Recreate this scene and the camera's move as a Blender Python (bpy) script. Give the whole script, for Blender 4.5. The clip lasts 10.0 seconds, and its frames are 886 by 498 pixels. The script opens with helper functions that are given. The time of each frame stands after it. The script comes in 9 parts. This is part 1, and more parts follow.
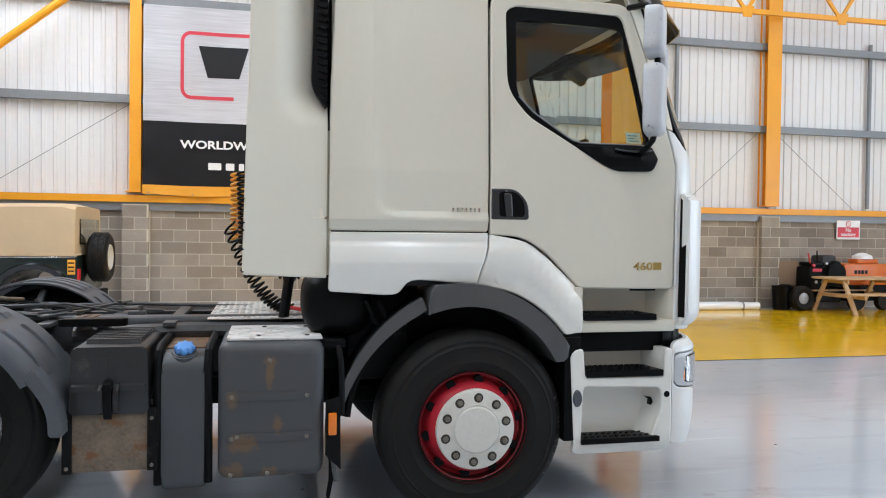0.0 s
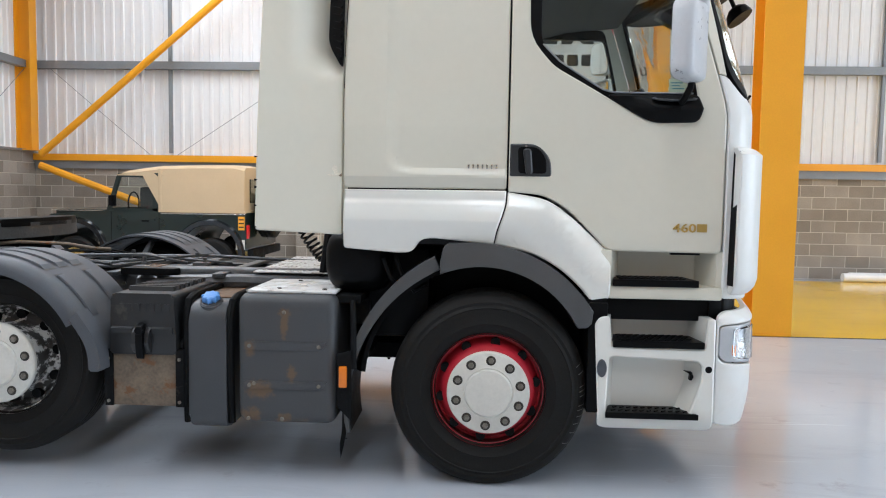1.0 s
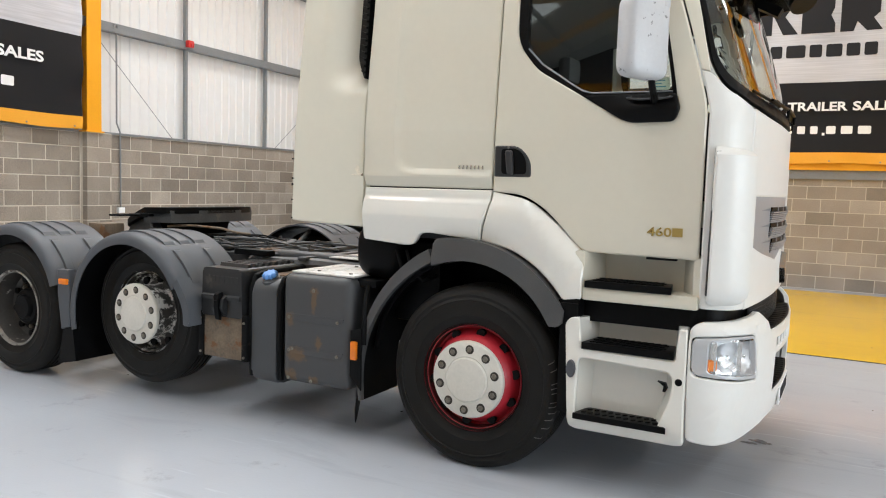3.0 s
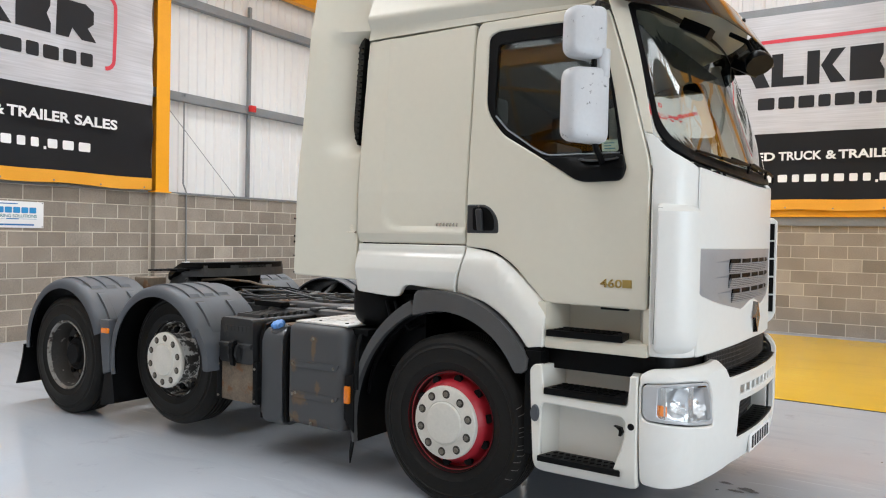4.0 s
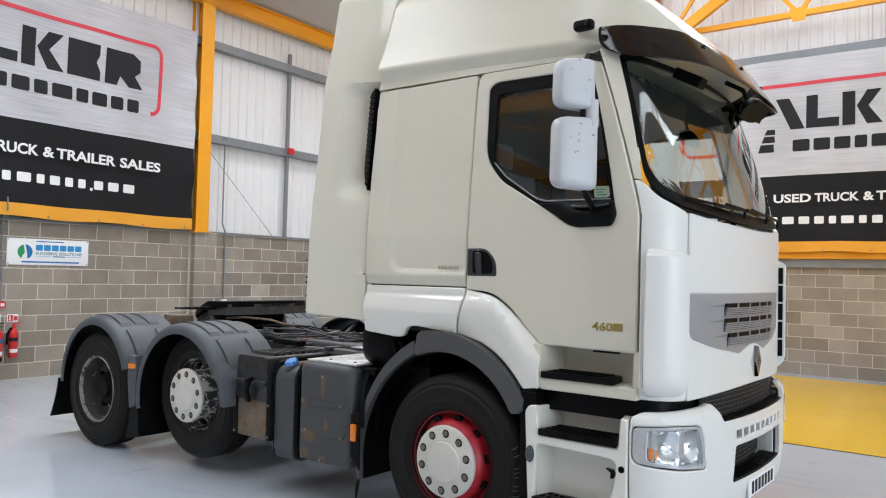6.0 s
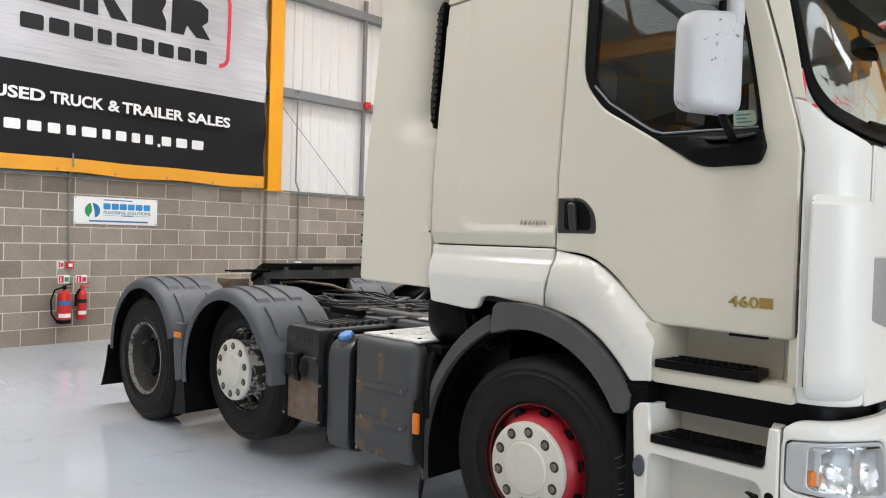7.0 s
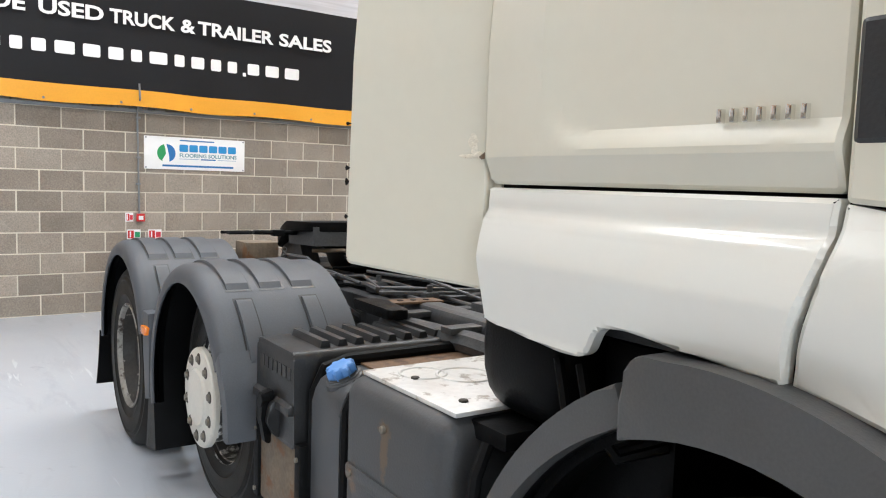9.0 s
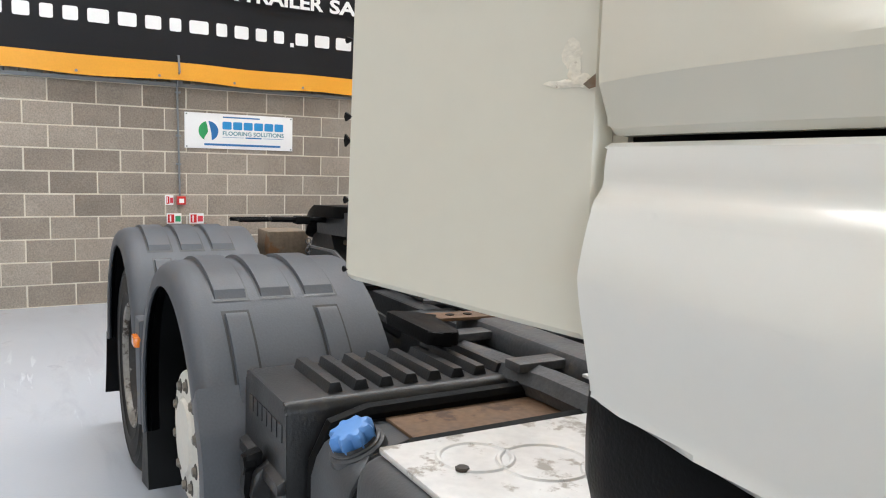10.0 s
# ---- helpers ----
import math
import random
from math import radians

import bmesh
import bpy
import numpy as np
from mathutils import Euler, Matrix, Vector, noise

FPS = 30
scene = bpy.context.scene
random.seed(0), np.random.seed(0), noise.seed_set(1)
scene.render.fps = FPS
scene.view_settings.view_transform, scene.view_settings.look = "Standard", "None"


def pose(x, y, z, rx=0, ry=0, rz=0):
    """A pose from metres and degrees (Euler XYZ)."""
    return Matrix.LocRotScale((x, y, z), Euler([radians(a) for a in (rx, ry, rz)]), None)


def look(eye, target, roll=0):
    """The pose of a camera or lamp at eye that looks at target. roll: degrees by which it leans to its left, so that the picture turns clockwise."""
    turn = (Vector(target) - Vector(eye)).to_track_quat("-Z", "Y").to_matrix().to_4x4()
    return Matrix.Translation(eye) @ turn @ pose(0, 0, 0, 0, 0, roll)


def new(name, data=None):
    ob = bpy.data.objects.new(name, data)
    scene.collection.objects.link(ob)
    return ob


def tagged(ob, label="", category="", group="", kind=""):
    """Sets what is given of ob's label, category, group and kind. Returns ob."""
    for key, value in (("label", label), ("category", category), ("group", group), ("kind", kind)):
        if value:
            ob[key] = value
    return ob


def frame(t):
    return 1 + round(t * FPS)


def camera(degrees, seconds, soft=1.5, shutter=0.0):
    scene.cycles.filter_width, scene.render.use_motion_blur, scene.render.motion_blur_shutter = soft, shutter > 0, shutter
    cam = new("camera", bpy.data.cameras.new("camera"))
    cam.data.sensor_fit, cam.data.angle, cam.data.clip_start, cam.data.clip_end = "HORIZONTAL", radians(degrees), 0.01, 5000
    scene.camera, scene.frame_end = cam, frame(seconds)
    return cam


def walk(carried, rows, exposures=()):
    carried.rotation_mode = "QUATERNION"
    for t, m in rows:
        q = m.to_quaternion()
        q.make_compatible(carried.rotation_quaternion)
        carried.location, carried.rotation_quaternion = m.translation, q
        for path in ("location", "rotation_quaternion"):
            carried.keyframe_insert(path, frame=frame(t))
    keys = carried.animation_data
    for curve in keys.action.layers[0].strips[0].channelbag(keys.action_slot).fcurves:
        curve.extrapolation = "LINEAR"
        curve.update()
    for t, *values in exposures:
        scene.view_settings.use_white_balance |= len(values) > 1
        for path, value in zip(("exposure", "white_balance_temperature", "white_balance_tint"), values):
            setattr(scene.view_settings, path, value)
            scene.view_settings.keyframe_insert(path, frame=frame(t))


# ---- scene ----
cam = camera(60.0, 10.0, 1.1)
PATH = [
    (0, (0.031, -0.153, 1.563), (0.478, 1.796, 1.524), 0.7),
    (0.5, (0.544, -0.145, 1.552), (0.738, 1.842, 1.451), 1.3),
    (1, (1.071, -0.152, 1.555), (0.975, 1.84, 1.409), 0.9),
    (1.5, (1.577, -0.127, 1.543), (1.208, 1.83, 1.358), 0.5),
    (2, (2.051, -0.057, 1.56), (1.477, 1.848, 1.359), 1.0),
    (2.5, (2.533, -0.008, 1.571), (1.755, 1.826, 1.388), 1.6),
    (4, (3.653, 0.025, 1.626), (2.529, 1.679, 1.592), 1.1),
    (4.5, (3.93, -0.085, 1.674), (2.771, 1.54, 1.805), 1.1),
    (5, (4.1, -0.196, 1.689), (2.915, 1.403, 1.88), 1.5),
    (6.3, (3.843, 0.247, 1.637), (2.587, 1.803, 1.657), 2.1),
    (6.5, (3.738, 0.391, 1.626), (2.44, 1.912, 1.632), 2.4),
    (7, (3.367, 0.864, 1.622), (1.975, 2.3, 1.585), 1.7),
    (7.5, (3.015, 1.419, 1.604), (1.561, 2.79, 1.524), 1.4),
    (8, (2.641, 1.9, 1.589), (1.139, 3.216, 1.46), 1.7),
    (8.5, (2.226, 2.427, 1.571), (0.642, 3.636, 1.404), 1.9),
    (9, (1.788, 2.809, 1.576), (0.131, 3.916, 1.403), 1.8),
    (9.5, (1.404, 3.156, 1.559), (-0.346, 4.107, 1.374), 1.9),
    (10, (1.061, 3.286, 1.538), (-0.677, 4.25, 1.317), 1.7),
]
walk(cam, [(t, look(eye, target, roll)) for t, eye, target, roll in PATH],
     [(0.0, 0.06, 6100, 10), (1.0, 0.17, 6080, 10), (2.0, 0.25, 6180, 10), (2.5, 0.24, 6750, 10), (4.0, 0.09, 6480, 10), (5.0, -0.06, 6280, 10),
      (6.5, 0.06, 6180, 10), (7.0, 0.14, 6600, 10), (7.5, 0.24, 6600, 10), (8.5, 0.34, 6550, 10), (10.0, 0.16, 6550, 10)])

# ---- world, daylight and exposure ----
world = bpy.data.worlds.new("sky")
scene.world = world
world.use_nodes = True
wn = world.node_tree
sky = wn.nodes.new("ShaderNodeTexSky")
sky.sky_type, sky.sun_disc = "NISHITA", False
sky.sun_elevation, sky.sun_rotation = radians(48), radians(120)
wn.links.new(sky.outputs[0], wn.nodes["Background"].inputs[0])
wn.nodes["Background"].inputs[1].default_value = 0.12
SUN = new("sun", bpy.data.lights.new("sun", "SUN"))
SUN.data.energy, SUN.data.angle, SUN.data.color = 1.2, radians(12), (1.0, 0.97, 0.92)
SUN.matrix_world = look((12, -8, 22), (0, 0, 0))


def daylight(name, m, wide, high, watts, colour=(1, 1, 1)):
    """The sky's light in an opening of the roof or wall."""
    data = bpy.data.lights.new(name, "AREA")
    data.shape, data.size, data.size_y, data.energy, data.color = "RECTANGLE", wide, high, watts, colour
    ob = new(name, data)
    ob.matrix_world = m
    return ob


# ---- hall dimensions ----
WEST, NORTH, EAST, SOUTH = -7.5, 15.0, 20.0, -13.0
EAVE, RIDGE, VALLEY = 6.5, 9.3, 4.36      # heights of eave and ridge; x of the valley columns
RIDGE_X = (WEST + VALLEY) / 2
BLOCK_TOP = 2.262
COLUMNS_WEST = (-11.8, -5.2, 1.33, 7.99)
COLUMNS_NORTH = (-2.335, 4.36, 10.95)
CENTRE = 4.95                               # the lorry's middle line


def roof_z(x):
    if x <= RIDGE_X:
        return EAVE + (RIDGE - EAVE) * (x - WEST) / (RIDGE_X - WEST)
    if x <= VALLEY:
        return RIDGE - (RIDGE - EAVE) * (x - RIDGE_X) / (VALLEY - RIDGE_X)
    mid = (VALLEY + EAST) / 2
    return RIDGE - (RIDGE - EAVE) * abs(x - mid) / (mid - VALLEY)


# lights in the roof's long translucent strips and in the big doorway
for lx, power in ((-4.6, 950), (1.4, 620), (9.0, 370), (15.5, 360)):
    slope = math.degrees(math.atan2(roof_z(lx + 0.1) - roof_z(lx - 0.1), 0.2))
    mid, run = (6.0, 15.6) if lx < 0 else (1.9, 24.6)
    daylight("rooflight_lamp", pose(lx, mid, roof_z(lx) + 0.15, 0, -slope, 0), 1.25, run, power * 0.95, (0.905, 0.955, 1.0))
daylight("doorway_lamp", pose(EAST - 0.05, 1.0, 2.9, 0, 90, 0), 4.6, 9.0, 1100, (0.78, 0.89, 1.0))

# ---- materials ----


def material(name):
    m = bpy.data.materials.new(name)
    m.use_nodes = True
    t = m.node_tree
    return m, t, t.nodes["Principled BSDF"]


def mottled(name, colour, rough=0.5, metal=0.0, grain=60.0, spread=0.12, blotch=3.0, bump=0.0, coat=0.0, stain=None, stain_at=0.62, stain_scale=4.0, spec=0.5, uneven=0.15, coat_rough=0.04):
    """A surface with fine grain and larger blotches, at real size; stain: a second colour in worn patches."""
    m, t, b = material(name)
    n, k = t.nodes, t.links
    at = n.new("ShaderNodeTexCoord")
    fine = n.new("ShaderNodeTexNoise")
    fine.inputs["Scale"].default_value, fine.inputs["Detail"].default_value = grain, 4
    k.new(at.outputs["Object"], fine.inputs["Vector"])
    big = n.new("ShaderNodeTexNoise")
    big.inputs["Scale"].default_value, big.inputs["Detail"].default_value = blotch, 5
    k.new(at.outputs["Object"], big.inputs["Vector"])
    add = n.new("ShaderNodeMath")
    add.operation = "MULTIPLY_ADD"
    add.inputs[1].default_value = 0.45
    k.new(fine.outputs["Fac"], add.inputs[0])
    half_big = n.new("ShaderNodeMath")
    half_big.operation = "MULTIPLY"
    half_big.inputs[1].default_value = 0.55
    k.new(big.outputs["Fac"], half_big.inputs[0])
    k.new(half_big.outputs[0], add.inputs[2])
    ramp = n.new("ShaderNodeMapRange")
    ramp.inputs["From Min"].default_value, ramp.inputs["From Max"].default_value = 0.3, 0.7
    ramp.inputs["To Min"].default_value, ramp.inputs["To Max"].default_value = 1 - spread, 1 + spread
    k.new(add.outputs[0], ramp.inputs["Value"])
    tone = n.new("ShaderNodeVectorMath")
    tone.operation = "SCALE"
    tone.inputs[0].default_value = colour[:3]
    k.new(ramp.outputs[0], tone.inputs["Scale"])
    out = tone.outputs[0]
    if stain:
        patch = n.new("ShaderNodeTexNoise")
        patch.inputs["Scale"].default_value, patch.inputs["Detail"].default_value, patch.inputs["Roughness"].default_value = stain_scale, 8, 0.65
        k.new(at.outputs["Object"], patch.inputs["Vector"])
        cut = n.new("ShaderNodeMapRange")
        cut.inputs["From Min"].default_value, cut.inputs["From Max"].default_value = stain_at, stain_at + 0.06
        k.new(patch.outputs["Fac"], cut.inputs["Value"])
        mix = n.new("ShaderNodeMix")
        mix.data_type = "RGBA"
        k.new(cut.outputs[0], mix.inputs["Factor"])
        k.new(out, mix.inputs["A"])
        mix.inputs["B"].default_value = (*stain, 1)
        out = mix.outputs["Result"]
    k.new(out, b.inputs["Base Color"])
    gloss = n.new("ShaderNodeMapRange")
    gloss.inputs["From Min"].default_value, gloss.inputs["From Max"].default_value = 0.3, 0.7
    gloss.inputs["To Min"].default_value, gloss.inputs["To Max"].default_value = rough * (1 - uneven), min(1, rough * (1 + uneven))
    k.new(big.outputs["Fac"], gloss.inputs["Value"])
    k.new(gloss.outputs[0], b.inputs["Roughness"])
    b.inputs["Metallic"].default_value = metal
    b.inputs["Specular IOR Level"].default_value = spec
    if coat:
        b.inputs["Coat Weight"].default_value, b.inputs["Coat Roughness"].default_value = coat, coat_rough
    if bump:
        bm_node = n.new("ShaderNodeBump")
        bm_node.inputs["Strength"].default_value, bm_node.inputs["Distance"].default_value = bump, 0.004
        k.new(fine.outputs["Fac"], bm_node.inputs["Height"])
        k.new(bm_node.outputs[0], b.inputs["Normal"])
    return m


def glass(name, tint, rough=0.0):
    m, t, b = material(name)
    b.inputs["Base Color"].default_value = (*tint, 1)
    b.inputs["Transmission Weight"].default_value, b.inputs["Roughness"].default_value, b.inputs["IOR"].default_value = 1.0, rough, 1.45
    return m


def block_material():
    m, t, b = material("concrete_block")
    n, k = t.nodes, t.links
    at, info, geo = n.new("ShaderNodeTexCoord"), n.new("ShaderNodeObjectInfo"), n.new("ShaderNodeNewGeometry")
    both = n.new("ShaderNodeMath")
    both.operation = "ADD"
    k.new(info.outputs["Random"], both.inputs[0])
    k.new(geo.outputs["Random Per Island"], both.inputs[1])
    one = n.new("ShaderNodeMath")
    one.operation = "FRACT"
    k.new(both.outputs[0], one.inputs[0])
    ramp = n.new("ShaderNodeValToRGB")
    for place, colour in ((0.0, (0.215, 0.182, 0.149, 1)), (0.2, (0.265, 0.226, 0.187, 1)), (0.75, (0.305, 0.263, 0.22, 1))):
        e = ramp.color_ramp.elements.new(place) if place not in (0.0,) else ramp.color_ramp.elements[0]
        e.position, e.color = place, colour
    ramp.color_ramp.elements[-1].color = (0.385, 0.334, 0.28, 1)
    k.new(one.outputs[0], ramp.inputs[0])
    fine, big = n.new("ShaderNodeTexNoise"), n.new("ShaderNodeTexNoise")
    fine.inputs["Scale"].default_value, fine.inputs["Detail"].default_value = 70, 6
    big.inputs["Scale"].default_value, big.inputs["Detail"].default_value = 2.2, 5
    pos = n.new("ShaderNodeNewGeometry")
    for tex in (fine, big):
        k.new(pos.outputs["Position"], tex.inputs["Vector"])
    grain = n.new("ShaderNodeMapRange")
    grain.inputs["From Min"].default_value, grain.inputs["From Max"].default_value = 0.3, 0.7
    grain.inputs["To Min"].default_value, grain.inputs["To Max"].default_value = 0.8, 1.2
    k.new(fine.outputs["Fac"], grain.inputs["Value"])
    wash = n.new("ShaderNodeMapRange")
    wash.inputs["From Min"].default_value, wash.inputs["From Max"].default_value = 0.3, 0.7
    wash.inputs["To Min"].default_value, wash.inputs["To Max"].default_value = 0.88, 1.12
    k.new(big.outputs["Fac"], wash.inputs["Value"])
    prod = n.new("ShaderNodeMath")
    prod.operation = "MULTIPLY"
    k.new(grain.outputs[0], prod.inputs[0])
    k.new(wash.outputs[0], prod.inputs[1])
    tone = n.new("ShaderNodeVectorMath")
    tone.operation = "SCALE"
    k.new(ramp.outputs[0], tone.inputs[0])
    k.new(prod.outputs[0], tone.inputs["Scale"])
    k.new(tone.outputs[0], b.inputs["Base Color"])
    b.inputs["Roughness"].default_value = 0.92
    rough = n.new("ShaderNodeBump")
    rough.inputs["Strength"].default_value, rough.inputs["Distance"].default_value = 0.5, 0.004
    k.new(fine.outputs["Fac"], rough.inputs["Height"])
    k.new(rough.outputs[0], b.inputs["Normal"])
    return m


def brushed(name, colour):
    """Printed banner cloth with faint level streaks."""
    m, t, b = material(name)
    n, k = t.nodes, t.links
    at, place = n.new("ShaderNodeTexCoord"), n.new("ShaderNodeMapping")
    place.inputs["Scale"].default_value = (1.2, 1.2, 42)
    k.new(at.outputs["Object"], place.inputs["Vector"])
    streak, cloud = n.new("ShaderNodeTexNoise"), n.new("ShaderNodeTexNoise")
    streak.inputs["Scale"].default_value, streak.inputs["Detail"].default_value = 1.0, 6
    cloud.inputs["Scale"].default_value = 0.7
    k.new(place.outputs[0], streak.inputs["Vector"])
    k.new(at.outputs["Object"], cloud.inputs["Vector"])
    mix = n.new("ShaderNodeMath")
    mix.operation = "ADD"
    k.new(streak.outputs["Fac"], mix.inputs[0])
    k.new(cloud.outputs["Fac"], mix.inputs[1])
    ramp = n.new("ShaderNodeMapRange")
    ramp.inputs["From Min"].default_value, ramp.inputs["From Max"].default_value = 0.6, 1.4
    ramp.inputs["To Min"].default_value, ramp.inputs["To Max"].default_value = 0.72, 1.22
    k.new(mix.outputs[0], ramp.inputs["Value"])
    tone = n.new("ShaderNodeVectorMath")
    tone.operation = "SCALE"
    tone.inputs[0].default_value = colour
    k.new(ramp.outputs[0], tone.inputs["Scale"])
    k.new(tone.outputs[0], b.inputs["Base Color"])
    b.inputs["Roughness"].default_value = 0.55
    return m


CREAM = mottled("cream_paint", (0.67, 0.636, 0.53), 0.36, grain=25, spread=0.02, blotch=0.8, coat=0.4, coat_rough=0.26, uneven=0.05, spec=0.4)
WHITE = mottled("white_panel_paint", (0.775, 0.762, 0.70), 0.34, grain=25, spread=0.015, blotch=0.8, coat=0.9, coat_rough=0.08, uneven=0.05, spec=0.4)
# the cab's cream made paler and cooler for daylight on the front
FRONT_DAYLIT = mottled("daylit_front_paint", (0.77, 0.766, 0.73), 0.42, grain=25, spread=0.02, blotch=0.8, coat=0.3, coat_rough=0.22, uneven=0.08, spec=0.4)
GREY_PLASTIC = mottled("grey_plastic", (0.073, 0.079, 0.09), 0.52, spec=0.45, grain=160, spread=0.14, blotch=4, bump=0.12, stain=(0.07, 0.074, 0.08), stain_at=0.69, stain_scale=9)
FLUID_GREY = mottled("fluid_tank_plastic", (0.052, 0.0555, 0.061), 0.44, grain=160, spread=0.14, blotch=5, bump=0.15)
LAMP_TRIM = mottled("lamp_trim", (0.5, 0.51, 0.52), 0.35, metal=0.2, grain=60, spread=0.05)
ARCH_PLASTIC = mottled("arch_plastic", (0.068, 0.0675, 0.068), 0.42, grain=160, spread=0.16, blotch=5, bump=0.15)
GREY_TRIM = mottled("handle_plastic", (0.024, 0.0245, 0.026), 0.45, grain=160, spread=0.2, blotch=6, bump=0.15)
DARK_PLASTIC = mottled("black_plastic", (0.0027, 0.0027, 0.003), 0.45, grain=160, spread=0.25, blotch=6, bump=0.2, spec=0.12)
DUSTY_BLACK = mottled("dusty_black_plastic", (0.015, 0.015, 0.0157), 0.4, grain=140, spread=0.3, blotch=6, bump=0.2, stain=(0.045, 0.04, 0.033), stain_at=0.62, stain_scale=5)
TANK_GREY_PLAIN = mottled("tank_plastic", (0.054, 0.0555, 0.059), 0.5, grain=140, spread=0.12, blotch=4, bump=0.2, stain=(0.1, 0.075, 0.055), stain_at=0.66, stain_scale=3.2)
RUSTY_BOX = mottled("rusty_box", (0.155, 0.118, 0.083), 0.7, grain=60, spread=0.4, blotch=9, bump=0.3, stain=(0.16, 0.078, 0.033), stain_at=0.55, stain_scale=7)
RUSTY_PLATE = mottled("rusty_plate", (0.15, 0.085, 0.045), 0.7, grain=60, spread=0.4, blotch=9, bump=0.3, stain=(0.08, 0.045, 0.028), stain_at=0.55, stain_scale=9)
CHASSIS = mottled("chassis_paint", (0.0045, 0.0046, 0.005), 0.6, spec=0.13, grain=80, spread=0.35, blotch=6, bump=0.3, stain=(0.035, 0.03, 0.025), stain_at=0.62, stain_scale=5)
# chassis paint made lighter for the lit top side of the frame
RAIL = mottled("dusty_lit_rail_paint", (0.06, 0.062, 0.066), 0.42, grain=80, spread=0.35, blotch=6, bump=0.3, stain=(0.11, 0.1, 0.088), stain_at=0.58, stain_scale=6)
BRIGHT_PLATE = mottled("worn_alloy", (0.66, 0.65, 0.63), 0.45, metal=0.15, grain=40, spread=0.14, blotch=9, bump=0.25, stain=(0.34, 0.31, 0.27), stain_at=0.56, stain_scale=12)
RUBBER = mottled("tyre_rubber", (0.0112, 0.0105, 0.0096), 0.55, spec=0.17, grain=110, spread=0.3, blotch=3, bump=0.25)
RED_RIM = mottled("red_rim", (0.4, 0.014, 0.026), 0.45, grain=40, spread=0.15, blotch=6, coat=0.08, stain=(0.1, 0.014, 0.014), stain_at=0.66, stain_scale=10)
HUB_PAINT = mottled("hub_paint", (0.62, 0.6, 0.54), 0.45, grain=60, spread=0.08, blotch=9, stain=(0.4, 0.37, 0.32), stain_at=0.68, stain_scale=9)
WORN_RIM = mottled("flaking_rim", (0.05, 0.046, 0.042), 0.45, grain=60, spread=0.3, blotch=8, bump=0.4, stain=(0.72, 0.71, 0.68), stain_at=0.5, stain_scale=14)
STEEL_RIM = mottled("dull_steel_rim", (0.27, 0.255, 0.23), 0.5, metal=0.3, grain=60, spread=0.3, blotch=6, stain=(0.06, 0.045, 0.037), stain_at=0.5, stain_scale=10)
DISH = mottled("dirty_dish", (0.035, 0.031, 0.027), 0.55, grain=60, spread=0.4, blotch=7, bump=0.3, stain=(0.3, 0.28, 0.25), stain_at=0.6, stain_scale=12)
SCRAPE = mottled("scraped_rubber", (0.13, 0.125, 0.12), 0.8, grain=150, spread=0.5, bump=0.4)
WET = mottled("wet_floor_mark", (0.2, 0.2, 0.205), 0.06, grain=30, spread=0.3, blotch=6)
# rim red darkened for the shade deep in the barrel
MAROON = mottled("shaded_red_barrel", (0.085, 0.011, 0.012), 0.55, grain=50, spread=0.25, blotch=7, stain=(0.03, 0.012, 0.01), stain_at=0.55, stain_scale=8)
NUT_WELL = mottled("dark_nut_well", (0.035, 0.028, 0.02), 0.6, grain=90, spread=0.3)
NUT = mottled("wheel_nut", (0.2, 0.18, 0.15), 0.5, metal=0.6, grain=90, spread=0.4)
BLUE_CAP = mottled("blue_cap", (0.1, 0.27, 0.62), 0.4, grain=60, spread=0.08)
AMBER = mottled("amber_lens", (0.78, 0.2, 0.012), 0.25, grain=200, spread=0.15, coat=0.4)
SILVER = mottled("silver_grille", (0.36, 0.37, 0.39), 0.4, metal=0.35, grain=80, spread=0.05)
CHROME = mottled("chrome", (0.78, 0.77, 0.74), 0.14, metal=1.0, grain=30, spread=0.05)
GOLD = mottled("brass_badge", (0.55, 0.4, 0.14), 0.25, metal=0.9, grain=30, spread=0.05)
REFLECTOR = mottled("lamp_reflector", (0.6, 0.61, 0.62), 0.3, metal=1.0, grain=20, spread=0.04)
CLEAR = glass("lamp_glass", (0.97, 0.98, 0.99))
TINT = glass("tinted_window", (0.8, 0.86, 0.83))
SCREEN_GLASS = glass("windscreen_glass", (0.84, 0.9, 0.87))
SMOKE = mottled("smoked_visor", (0.012, 0.008, 0.0065), 0.09, grain=60, spread=0.1, spec=0.35)
CABIN = mottled("cabin_trim", (0.03, 0.03, 0.031), 0.7, grain=120, spread=0.2, bump=0.2)
CABIN_LIGHT = mottled("cabin_headlining", (0.085, 0.082, 0.078), 0.85, grain=120, spread=0.15, bump=0.2)
MIRROR_SHELL = mottled("mirror_shell", (0.54, 0.55, 0.565), 0.38, grain=60, spread=0.05, blotch=4, stain=(0.06, 0.06, 0.065), stain_at=0.63, stain_scale=26)
MIRROR = mottled("mirror_face", (0.85, 0.86, 0.87), 0.03, metal=1.0, grain=10, spread=0.01)
ORANGE = mottled("orange_steel", (0.84, 0.36, 0.008), 0.45, grain=50, spread=0.06, blotch=2)
GALV = mottled("galvanised_steel", (0.24, 0.255, 0.27), 0.5, metal=0.35, grain=45, spread=0.12, blotch=4)
CLADDING = mottled("white_cladding", (0.77, 0.768, 0.765), 0.5, grain=8, spread=0.035, blotch=0.6)
SOUTH_SHEET = mottled("grey_sheeting", (0.2, 0.205, 0.21), 0.6, grain=8, spread=0.05, blotch=0.6)
